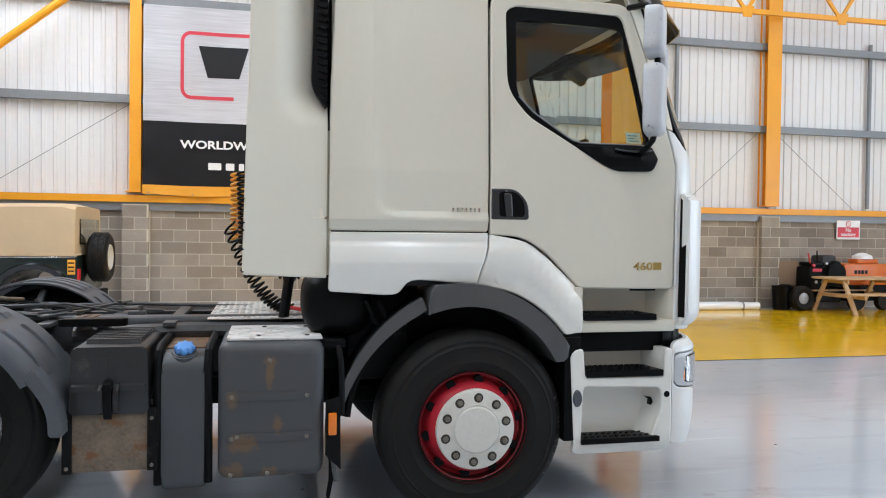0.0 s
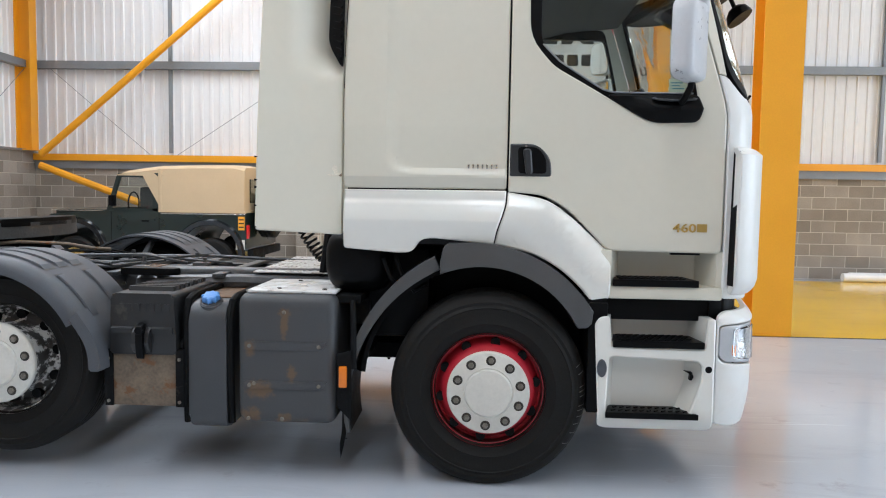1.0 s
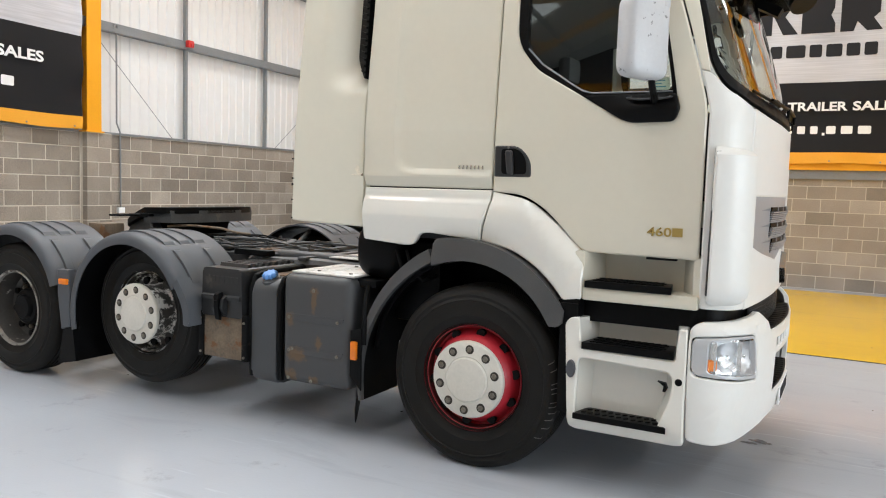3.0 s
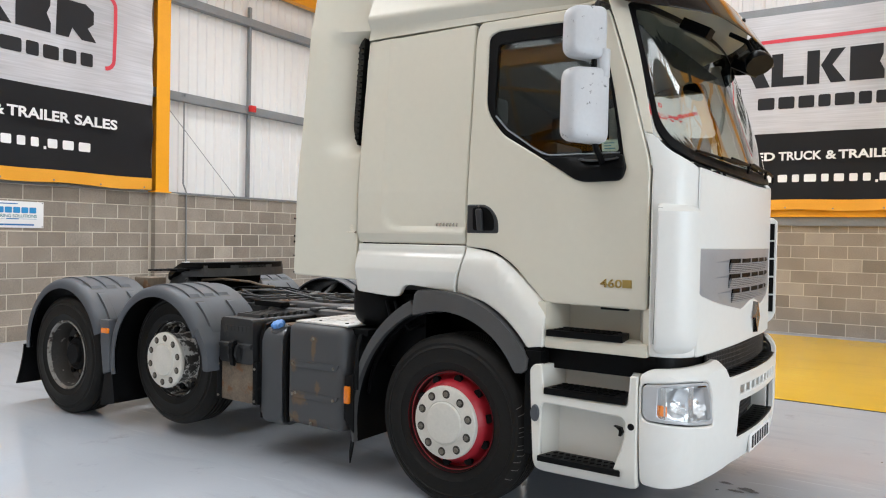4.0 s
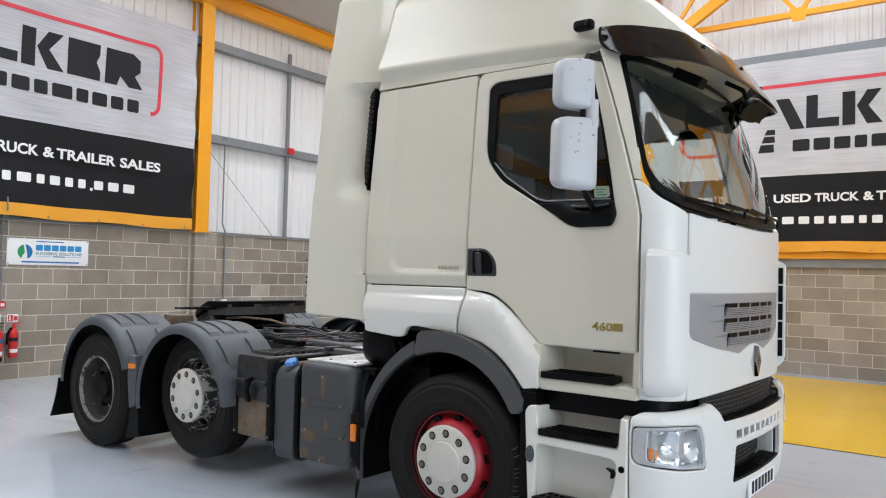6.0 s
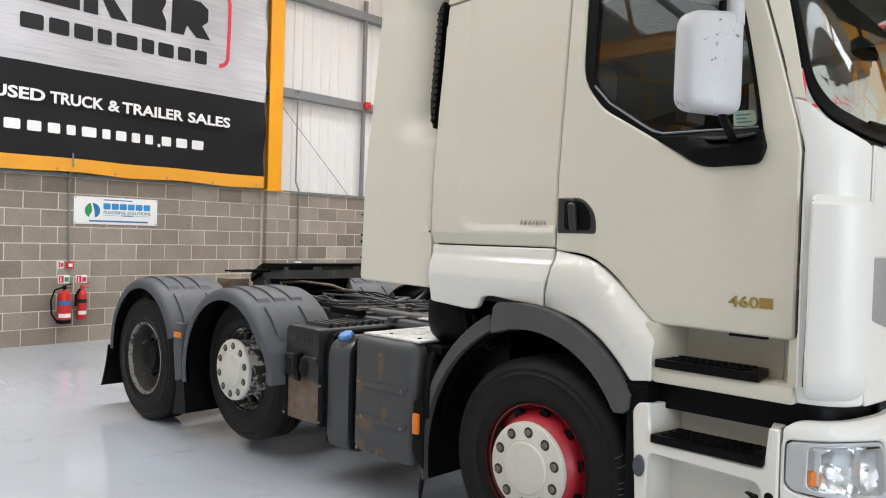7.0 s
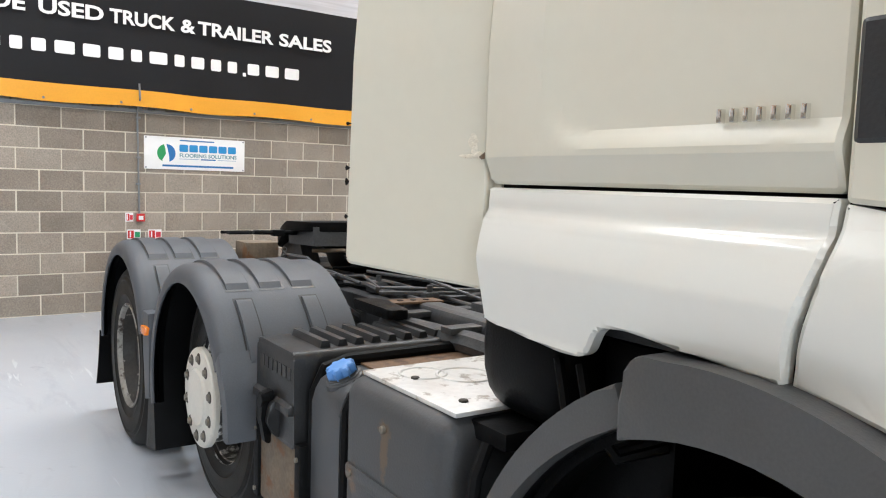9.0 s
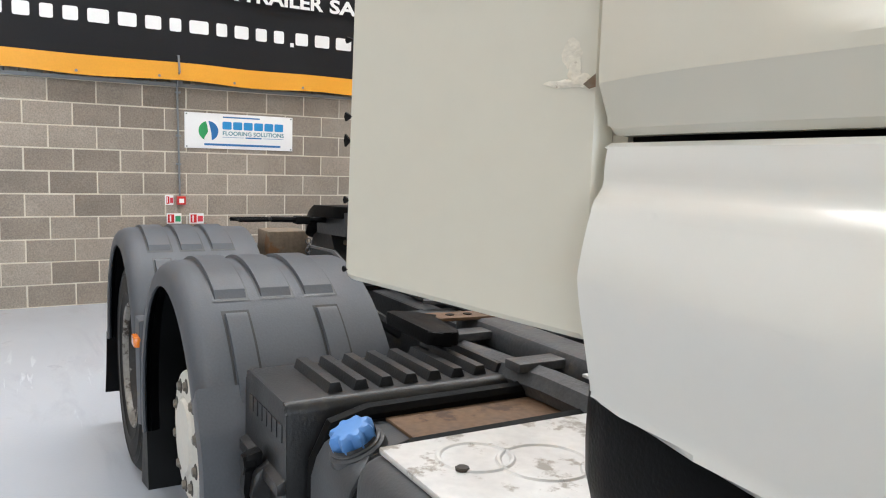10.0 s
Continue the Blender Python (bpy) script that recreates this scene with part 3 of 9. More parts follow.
structure("wall_south_cladding", bm, SOUTH_SHEET, "grey profiled steel gable sheeting", "wall")
bm = boxed(WEST, EAST, SOUTH - 0.2, SOUTH, 0, BLOCK_TOP)
structure("wall_south", bm, MORTAR, "grey blockwork dado wall", "wall")
# east wall with the big doorway
bm = boxed(EAST, EAST + 0.2, SOUTH, -3.6, 0, EAVE + 0.4)
box(bm, EAST, EAST + 0.2, 5.6, NORTH, 0, EAVE + 0.4)
box(bm, EAST, EAST + 0.2, -3.6, 5.6, 5.3, EAVE + 0.4)
structure("wall_east", bm, CLADDING, "white sheeted wall with a wide vehicle doorway", "wall")

# roof sheets with long translucent strips left open between them
ROOFLIGHTS = (-4.6, 1.4, 9.0, 15.5)


def roof_piece(bm, x0, x1, y0, y1):
    for a, b in ((x0, x1),):
        ring = [bm.verts.new((x, y, roof_z(x) + 0.14 + h)) for h in (0, 0.1) for x, y in ((a, y0), (b, y0), (b, y1), (a, y1))]
        for f in ((0, 1, 2, 3), (7, 6, 5, 4), (0, 4, 5, 1), (1, 5, 6, 2), (2, 6, 7, 3), (3, 7, 4, 0)):
            bm.faces.new([ring[i] for i in f])


bm = bmesh.new()
cuts = sorted([WEST - 1.2, RIDGE_X, VALLEY, (VALLEY + EAST) / 2, EAST + 0.3] + [x + d for x in ROOFLIGHTS for d in (-0.65, 0.65)])
for a, b in zip(cuts, cuts[1:]):
    if any(abs((a + b) / 2 - x) < 0.6 for x in ROOFLIGHTS):
        for y0, y1 in ((SOUTH - 0.4, -10.5), (14.3, NORTH + 0.4)):
            roof_piece(bm, a, b, y0, y1)
    else:
        roof_piece(bm, a, b, SOUTH - 0.4, NORTH + 0.4)
for x in ROOFLIGHTS:
    pane = bmesh.new()
    vs = [pane.verts.new((x + d, y, roof_z(x + d) + 0.22 + h)) for h in (0, 0.01) for d, y in ((-0.66, -10.55), (0.66, -10.55), (0.66, 14.35), (-0.66, 14.35))]
    for f in ((0, 1, 2, 3), (7, 6, 5, 4), (0, 4, 5, 1), (1, 5, 6, 2), (2, 6, 7, 3), (3, 7, 4, 0)):
        pane.faces.new([vs[i] for i in f])
    structure("rooflight", pane, ROOFLIGHT, "long translucent rooflight strip bright with daylight", "rooflight")
structure("ceiling", bm, ROOFING, "pale grey pitched roof lining with rooflight strips", "ceiling")

# ---- steelwork ----


def i_column(name, x, y, z0, z1, turn, wide=0.2, deep=0.3, label="orange painted steel column against the wall"):
    bm = bmesh.new()
    up = (1, 0, 0) if turn else (0, 1, 0)
    ibeam(bm, (x, y, z0), (x, y, z1), wide, deep, up)
    box(bm, x - 0.17, x + 0.17, y - 0.17, y + 0.17, z0, z0 + 0.02)
    ob = part(name, bm, ORANGE)
    return tagged(ob, label, "steel column", "columns of the hall", "structure")


for cy in COLUMNS_WEST:
    i_column("column_west", WEST + 0.02, cy, BLOCK_TOP, EAVE, True, wide=0.26)
i_column("column_west", WEST + 0.05, NORTH - 0.36, BLOCK_TOP, EAVE, True, wide=0.26)
for cx in COLUMNS_NORTH:
    if cx == VALLEY:
        i_column("column_north", 4.43, NORTH - 0.33, 0.0, roof_z(cx), False, wide=0.25, deep=0.3, label="orange painted steel column that stands on the floor")
    else:
        i_column("column_north", cx, NORTH - 0.02, BLOCK_TOP, roof_z(cx), False, wide=0.2 if cx < 5 else 0.35)
for cy in (8.72, -5.0):
    i_column("column_valley", 4.36, cy, 0.0, EAVE - 0.1, False, wide=0.44, deep=0.32, label="stout orange free-standing steel column on the floor")


def steel(name, bm, mat, label, category):
    return tagged(part(name, bm, mat), label, category, kind="structure")


# eaves beam, rafters, braces
bm = ibeam(bmesh.new(), (WEST + 0.1, SOUTH, EAVE - 0.1), (WEST + 0.1, NORTH, EAVE - 0.1), 0.16, 0.28)
steel("eaves_beam", bm, ORANGE, "orange eaves beam along the sheeted wall", "beam")
for cy in (*COLUMNS_WEST, NORTH - 0.3):
    for xs in ((WEST, RIDGE_X), (RIDGE_X, VALLEY), (VALLEY, (VALLEY + EAST) / 2), ((VALLEY + EAST) / 2, EAST)):
        bm = ibeam(bmesh.new(), (xs[0], cy, roof_z(xs[0]) + 0.02), (xs[1], cy, roof_z(xs[1]) + 0.02), 0.14, 0.2)
        steel("rafter", bm, ORANGE, "orange steel roof rafter", "rafter")
for cy in COLUMNS_WEST:
    bm = ibeam(bmesh.new(), (WEST, cy, EAVE + 0.02), (EAST, cy, EAVE + 0.02), 0.16, 0.34)
    steel("tie_beam", bm, ORANGE, "orange level tie beam across the hall", "beam")
bm = bmesh.new()
for k in range(8):
    x = WEST + 1.5 + k * 1.55
    beam(bm, (x, SOUTH, roof_z(x) + 0.1), (x, NORTH, roof_z(x) + 0.1), 0.06, 0.15)
steel("purlins", bm, GALV, "grey purlins under the roof lining", "purlin")
bm = bmesh.new()
ys = (*COLUMNS_WEST, NORTH - 0.3)
for a, b in zip(ys, ys[1:]):
    tube(bm, [(WEST + 0.3, a, EAVE - 0.02), (WEST + 3.0, b, roof_z(WEST + 3.0) - 0.1)], 0.05, 8)
    tube(bm, [(WEST + 0.3, b, EAVE - 0.02), (WEST + 3.0, a, roof_z(WEST + 3.0) - 0.1)], 0.05, 8)
steel("roof_bracing", bm, ORANGE, "orange tubular roof bracing", "bracing")

# lattice girder in front of the gable: two chords with V webs
ZB, ZT, GY = 6.46, 7.87, NORTH - 0.35
bm = bmesh.new()
beam(bm, (WEST, GY, ZB), (EAST, GY, ZB), 0.1, 0.1)
beam(bm, (WEST, GY, ZT), (EAST, GY, ZT), 0.1, 0.1)
x = -6.51
while x < EAST - 2:
    beam(bm, (x, GY, ZB), (x + 0.95, GY, ZT), 0.05, 0.07)
    beam(bm, (x + 1.2, GY, ZT), (x + 2.37, GY, ZB), 0.05, 0.07)
    prism(bm, [(x - 0.16, ZB + 0.1), (x + 0.16, ZB + 0.1), (x + 0.1, ZB - 0.14), (x - 0.1, ZB - 0.14)], "y", GY - 0.06, GY - 0.045)
    x += 2.37
steel("lattice_girder", bm, ORANGE, "orange lattice girder below the gable", "girder")
bm = beam(bmesh.new(), (-1.5, NORTH - 0.6, 6.42), (0.62, NORTH - 0.6, 7.74), 0.1, 0.2)
beam(bm, (0.55, NORTH - 0.6, 7.74), (4.3, NORTH - 0.6, 6.46), 0.1, 0.2)
steel("gable_brace", bm, ORANGE, "stout orange raking brace before the gable", "brace")
bm = boxed(WEST, EAST, NORTH - 0.02, NORTH + 0.08, 7.41, 7.51)
steel("girt_orange", bm, ORANGE, "slim orange wall girt high on the gable", "girt")
# sill beam on the north dado and the corner braces
bm = boxed(WEST - 0.4, EAST, NORTH - 0.12, NORTH + 0.02, 2.085, 2.215)
steel("sill_beam", bm, ORANGE, "orange sill beam on top of the block wall", "beam")
bm = boxed(WEST - 0.4, EAST, NORTH - 0.06, NORTH + 0.1, 1.93, 2.084)
steel("trim_north", bm, GALV, "grey pressed-steel flashing on the block wall", "flashing")
bm = boxed(WEST - 0.1, WEST + 0.03, SOUTH, NORTH, BLOCK_TOP - 0.005, BLOCK_TOP + 0.03)
steel("trim_west", bm, GALV, "grey pressed-steel flashing on the block wall", "flashing")
bm = bmesh.new()
tube(bm, [(-7.6, NORTH - 0.35, 2.19), (-2.5, NORTH - 0.35, 6.48)], 0.07, 10)
tube(bm, [(-7.5, NORTH - 0.55, 1.97), (-4.3, NORTH - 0.55, 0.83)], 0.07, 10)
steel("corner_brace", bm, ORANGE, "orange tubular brace rising from the corner column", "brace")
bm = bmesh.new()
for a, b in ((SOUTH + 0.4, -5.2), (-5.2, SOUTH + 0.4)):
    tube(bm, [(WEST + 0.3, a, 2.3), (WEST + 0.3, b, 6.3)], 0.07, 10)
tube(bm, [(-7.2, SOUTH + 0.35, 2.2), (-1.5, SOUTH + 0.35, 6.6)], 0.07, 10)
steel("bay_brace", bm, ORANGE, "orange tubular cross brace of the far bay", "brace")

# grey girts on the walls, thin rods and drop posts
for gz in (3.945, 5.61):
    bm = boxed(WEST - 0.1, WEST + 0.06, SOUTH, NORTH, gz - 0.07, gz + 0.07)
    steel("girt_west", bm, GALV, "grey galvanised wall girt", "girt")
    nz = 3.985 if gz < 5 else 5.81
    bm = boxed(WEST - 0.4, EAST, NORTH - 0.05, NORTH + 0.1, nz - 0.075, nz + 0.075)
    steel("girt_north", bm, GALV, "grey galvanised wall girt", "girt")
    bm = boxed(WEST, EAST, SOUTH - 0.1, SOUTH + 0.05, gz - 0.07, gz + 0.07)
    steel("girt_south", bm, GALV, "grey galvanised wall girt", "girt")
bm = bmesh.new()
for y in (10.06, 12.27, 4.8):
    box(bm, WEST - 0.03, WEST + 0.03, y - 0.03, y + 0.03, BLOCK_TOP, EAVE - 0.6)
steel("drop_posts_west", bm, GALV, "slim grey sag posts on the wall sheeting", "post")
bm = bmesh.new()
for x in (-5.14, 8.68, 13.6):
    box(bm, x - 0.03, x + 0.03, NORTH - 0.0, NORTH + 0.07, BLOCK_TOP, 6.05)
steel("drop_posts", bm, GALV, "slim grey sag posts on the wall sheeting", "post")
bm = bmesh.new()
tube(bm, [(WEST + 0.02, 8.0, 3.9), (WEST + 0.02, 9.76, BLOCK_TOP)], 0.006, 6)
tube(bm, [(WEST + 0.02, 14.7, 3.9), (WEST + 0.02, 12.55, BLOCK_TOP)], 0.006, 6)
steel("tie_rods_west", bm, GALV, "thin grey tie rods across the wall sheeting", "rod")
bm = bmesh.new()
for a, b in ((10.7, 8.8), (11.1, 13.2), (-2.4, -5.0), (-7.6, -5.55)):
    tube(bm, [(a, NORTH, 3.93), (b, NORTH, 2.22)], 0.006, 6)
steel("tie_rods", bm, GALV, "thin grey tie rods across the wall sheeting", "rod")

# ---- the tractor unit ----
TRUCK = thing("tractor_unit", (0.0, CENTRE, 0.0), "cream-white three-axle tractor unit with a high-roof sleeper cab", "lorry")
HALF, CORNER, ARC = 1.09, 0.2, 0.2 * radians(78)
MID = ARC + 0.9316                          # the middle of the front, measured round the plan from the corner's start


def plan(s):
    """Place (x, v) and outward way of the cab's outline, s metres round it from the start of the front corner; v is across, from the middle."""
    if s <= 0:
        return 2.30 + s, -HALF, 0.0, -1.0
    if s <= ARC:
        a = radians(-90) + s / CORNER
        return 2.30 + CORNER * math.cos(a), -HALF + CORNER + CORNER * math.sin(a), math.cos(a), math.sin(a)
    v = -0.9316 + (s - ARC)
    slope = 0.184 * v / 0.81
    k = 1 / math.hypot(1, slope)
    return 2.597 - 0.092 * (v / 0.9) ** 2, v, k, slope * k


def cab(s, z, d=0.0, side=1):
    """A point of the cab's skin, d metres under it; past the middle of the front it goes on round the other corner."""
    if s > MID:
        s, side = 2 * MID - s, -side
    x, v, nx, nv = plan(s)
    up = max(0.0, z - 2.0)
    w = min(1.0, max(0.0, 1 + s / 0.6))
    w = w * w * (3 - 2 * w)
    x -= (0.27 * up + 0.05 * up * up) * w
    v *= 1 - 0.065 * max(0.0, z - 1.9)
    return Vector((x - nx * d, CENTRE + side * (v - nv * d), z))


def on(side=1, lift=0.0):
    return lambda s, z, d: cab(s, z, d - lift, side)


def sx(*points):
    """Outline points given by x and z on the straight side, turned into s and z."""
    return [(x - 2.30, z) for x, z in points]


def skirt_roll(h):
    """How far the lower skirt stands out, h from 0 at its top edge to 1 at the bottom."""
    k = min(1.0, max(0.0, (h - 0.165) / 0.1))
    g = min(1.0, max(0.0, (h - 0.27) / 0.4))
    return 0.004 * min(1.0, h / 0.1) + 0.016 * k * k * (3 - 2 * k) + 0.018 * (1 - (1 - g) ** 2) - 0.075 * max(0.0, h - 0.52)


def side_panels(side):
    near = side > 0
    # sleeper side with a shallow pressed field
    def sleeper(s, z, d):
        x = s + 2.30
        # distance inside the pressed field, whose lower rear corner is round
        dx, dz, round_off = x - 0.575, z - 1.645, 0.12
        deep = round_off - math.hypot(round_off - dx, round_off - dz) if dx < round_off and dz < round_off else min(dx, dz)
        k = min(1.0, max(0.0, deep / 0.045))
        inner = k * k * (3 - 2 * k)
        low = max(0.0, 1.638 - z)
        back = max(0.0, 1 - (x - 0.345) / 0.22)
        return cab(s, z, d - 0.01 + 0.015 * inner + 0.03 * back * back + 0.4 * low, side)
    rim = sx((0.345, 1.576), (1.203, 1.577), (1.207, 2.895), (0.375, 2.885), (0.348, 2.3))
    body = part("sleeper_side", skin(rounded(rim, [0.02, 0.015, 0.02, 0.02, 0]), sleeper, 0.03, step=(0.025, 0.012)), CREAM, TRUCK, sharp=0.3)
    # door with the window opening
    rim = sx((1.213, 1.565), (1.40, 1.552), (1.53, 1.475), (1.735, 1.268), (2.315, 1.262), (2.318, 2.89), (1.235, 2.895), (1.218, 2.80))
    hole = sx((1.305, 2.80), (1.312, 2.36), (1.435, 2.215), (1.63, 2.105), (1.90, 1.945), (2.17, 1.945), (2.185, 2.07), (2.245, 2.82), (1.36, 2.83))
    hole = rounded(hole, [0.04, 0.09, 0.05, 0.3, 0.06, 0.05, 0.0, 0.05, 0.03])
    outline = rounded(rim, [0.01, 0.12, 0.12, 0.03, 0.02, 0.07, 0.05, 0])
    def door_face(s, z, d):
        low = max(0.0, 1.36 - z)
        return cab(s, z, d - 0.004 + 0.9 * low * low, side)
    door = part("door", skin(outline, door_face, 0.035, holes=[hole], step=(0.07, 0.07)), CREAM, TRUCK)
    # black surround, glass and the dark corner trim under it
    inner = sx((1.368, 2.745), (1.368, 2.34), (1.458, 2.25), (1.638, 2.132), (1.72, 2.088), (2.165, 2.086), (2.213, 2.745), (1.40, 2.755))
    inner = rounded(inner, [0.04, 0.08, 0.05, 0.1, 0.05, 0.04, 0.04, 0.03])
    part("window_surround", skin(hole, lambda s, z, d: cab(s, z, d + 0.006, side), 0.04, holes=[inner], step=(0.1, 0.1), rim=0.004, drop=0.003), DARK_PLASTIC, door)
    pane = part("window_pane", skin(inner, lambda s, z, d: cab(s, z, d + 0.014, side), 0.018, step=(0.2, 0.2), rim=0), TINT, door)
    pane.visible_shadow = False
    # paper label inside the glass: pale towards the outside, black with bars towards the cabin
    plate = sx((2.05, 2.095), (2.148, 2.092), (2.153, 2.155), (2.055, 2.158))
    label = part("window_label", skin(plate, lambda s, z, d: cab(s, z, d + 0.04, side), 0.002, rim=0), LABEL_PAPER, door, "pale paper window label")
    part("label_back", skin(plate, lambda s, z, d: cab(s, z, d + 0.0425, side), 0.002, rim=0), PRINT_BLACK, label, "black back of the label")
    for k in range(3):
        x1 = 2.13 - 0.02 * (k % 2)
        bar = sx((2.065, 2.106 + 0.015 * k), (x1, 2.106 + 0.015 * k), (x1, 2.112 + 0.015 * k), (2.065, 2.112 + 0.015 * k))
        part("label_bar", skin(bar, lambda s, z, d: cab(s, z, d + 0.0395, side), 0.0004, rim=0), PRINT_TEAL, label)
        part("label_bar", skin(bar, lambda s, z, d: cab(s, z, d + 0.0448, side), 0.0004, rim=0), PRINT_RED if k == 2 else PRINT_WHITE, label)
    part("window_seal", tube(bmesh.new(), [cab(x - 2.30, z, 0.004, side) for x, z in ((1.378, 2.33), (1.462, 2.243), (1.64, 2.127), (1.69, 2.098), (1.74, 2.084), (1.95, 2.082), (2.165, 2.081))], 0.005, 6), GALV, door, "thin grey window seal")
    base = sx((1.70, 2.072), (1.93, 1.927), (2.17, 1.932), (2.19, 2.0), (2.185, 2.072))
    def trim_face(s, z, d):
        bulge = 0.06 * max(0, 1 - abs(s + 0.22) / 0.26) * max(0, 1 - abs(z - 2.0) / 0.09)
        return cab(s, z, d - 0.012 - bulge, side)
    part("mirror_base", skin(rounded(base, [0.03, 0.06, 0.05, 0.02, 0.02]), trim_face, 0.05, step=(0.03, 0.03)), DARK_PLASTIC, door)
    rim_at = cab(2.05 - 2.30, 2.045, -0.035, side)
    bm = lathe(bmesh.new(), [(0.095, 0.0), (0.1, 0.006), (0.088, 0.01), (0.07, -0.004), (0.0, -0.008)], (0, 0, 0), "z", 28)
    bmesh.ops.scale(bm, vec=(1.15, 0.42, 1), verts=bm.verts[:])
    bm.transform(Matrix.Translation(rim_at) @ Euler((radians(18 * side), 0, 0)).to_matrix().to_4x4())
    part("arm_socket", bm, GREY_TRIM, door, "dark grey socket of the mirror arm")
    # dark shell behind the joints
    back = sx((0.325, 1.33), (1.58, 1.33), (1.48, 1.5), (1.25, 1.62), (1.25, 2.9), (0.35, 2.9), (0.325, 2.3))
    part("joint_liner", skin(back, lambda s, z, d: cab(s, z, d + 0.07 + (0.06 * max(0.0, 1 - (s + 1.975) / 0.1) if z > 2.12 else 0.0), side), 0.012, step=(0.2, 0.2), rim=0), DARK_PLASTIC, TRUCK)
    tuck = sx((0.13, 1.34), (0.36, 1.34), (0.36, 2.1), (0.13, 2.1))
    part("joint_liner", skin(tuck, lambda s, z, d: cab(s, z, d + 0.062, side), 0.01, step=(0.2, 0.2), rim=0), CREAM, TRUCK)
    # handle in its dark cup
    cup = sx((1.218, 1.815), (1.36, 1.815), (1.43, 1.74), (1.435, 1.645), (1.218, 1.645))
    part("handle_cup", skin(rounded(cup, [0.01, 0.05, 0.05, 0.02, 0.01]), lambda s, z, d: cab(s, z, d - 0.009, side), 0.03, step=(0.05, 0.05)), GREY_TRIM, door)
    well = sx((1.258, 1.797), (1.36, 1.797), (1.405, 1.74), (1.407, 1.662), (1.262, 1.662))
    part("handle_well", skin(rounded(well, [0.02, 0.04, 0.04, 0.02, 0.02]), lambda s, z, d: cab(s, z, d - 0.0105, side), 0.01, step=(0.05, 0.05), rim=0), DARK_PLASTIC, door)
    part("handle_lock", disc(bmesh.new(), cab(1.30 - 2.30, 1.803, -0.014, side), 0.006, 0.006, "y", 12), NUT, door)
    grip = sx((1.283, 1.79), (1.326, 1.79), (1.336, 1.658), (1.30, 1.658))
    part("door_handle", skin(rounded(grip, 0.02), lambda s, z, d: cab(s, z, d - 0.03, side), 0.028, step=(0.04, 0.04)), GREY_TRIM, door)
    # white lower skirt: a rear piece and the piece that sweeps over the front wheel
    def skirt(s, z, d):
        h = min(1.0, max(0.0, (1.574 - z) / 0.315))
        lift = skirt_roll(h) - 0.035 * max(0.0, 1 - (s + 1.955) / 0.45)
        return cab(s, z, d - lift, side)
    rim = sx((0.345, 1.255), (0.63, 1.236), (0.712, 1.24), (0.762, 1.312), (0.83, 1.318), (1.14, 1.29), (1.154, 1.36), (1.178, 1.43), (1.2, 1.50), (1.203, 1.571), (0.350, 1.568))
    part("skirt_rear", skin(rounded(rim, [0.02, 0.02, 0.03, 0.035, 0.02, 0, 0.05, 0.05, 0.05, 0.006, 0.008]), skirt, 0.03, step=(0.06, 0.0078)), WHITE, TRUCK)
    def sweep(s, z, d):
        x = s + 2.30
        t = min(1.0, max(0.0, (x - 1.2) / 0.56))
        top = 1.553 - (0.29 * max(0.0, (x - 1.42) / 0.32) if x > 1.42 else 0.0)
        h = max(0.0, min(1.0, (top - z) / 0.25))
        k = min(1.0, h / 0.34)
        lift = 0.026 * k * k * (3 - 2 * k) - 0.03 * max(0.0, h - 0.42) ** 2 / 0.33 + 0.05 * t * h - 0.03 * max(0, t - 0.75) * 2
        return cab(s, z, d - lift, side)
    rim = sx((1.148, 1.29), (1.35, 1.248), (1.487, 1.172), (1.585, 1.085), (1.65, 1.008), (1.745, 1.02), (1.752, 1.25), (1.55, 1.435), (1.42, 1.53), (1.211, 1.564), (1.208, 1.50), (1.186, 1.43), (1.162, 1.36))
    part("skirt_front", skin(rounded(rim, [0, 0.1, 0.1, 0.06, 0.01, 0.02, 0.02, 0.1, 0.1, 0.006, 0.05, 0.05, 0.05]), sweep, 0.03, step=(0.05, 0.035)), WHITE, TRUCK)
    # corner post and lower corner panel
    rim = [(0.027, 2.185), (0.066, 2.175), (0.105, 2.6), (0.125, 2.93), (0.027, 2.93)]
    part("corner_post", skin(rim, on(side), 0.03, step=(0.03, 0.12), rim=0.004, drop=0.003), CREAM, TRUCK)
    rim = [(0.026, 1.03), (0.318, 1.02), (0.312, 2.008), (0.24, 2.035), (0.13, 2.085), (0.07, 2.168), (0.026, 2.178)]
    part("corner_panel", skin(rounded(rim, [0.02, 0.02, 0.02, 0.05, 0.05, 0.02, 0]), on(side), 0.03, step=(0.025, 0.1)), FRONT_DAYLIT, TRUCK)
    blade = [(0.055, 1.05), (0.262, 1.05), (0.268, 1.80), (0.06, 1.815)]
    def blade_face(s, z, d):
        drop = 0.05 * max(0.0, (1.13 - z) / 0.08) ** 2 + 0.05 * max(0.0, (z - 1.775) / 0.04)
        return cab(s, z, d - 0.068 * math.cos(max(0.0, min(1.0, (s - 0.12) / 0.15)) * 0.75) + drop, side)
    part("corner_deflector", skin(rounded(blade, [0.03, 0.02, 0.02, 0.02]), blade_face, 0.05, step=(0.0125, 0.04), rim=0.006, drop=0.005), FRONT_DAYLIT, TRUCK)
    bm = bmesh.new()
    for k in range(5):
        z0, z1 = 1.13 + 0.128 * k, 1.13 + 0.128 * k + 0.116
        bm.faces.new([bm.verts.new(cab(0.2705, z, -h, side)) for z, h in ((z0, 0.004), (z0, 0.034), (z1, 0.034), (z1, 0.004))])
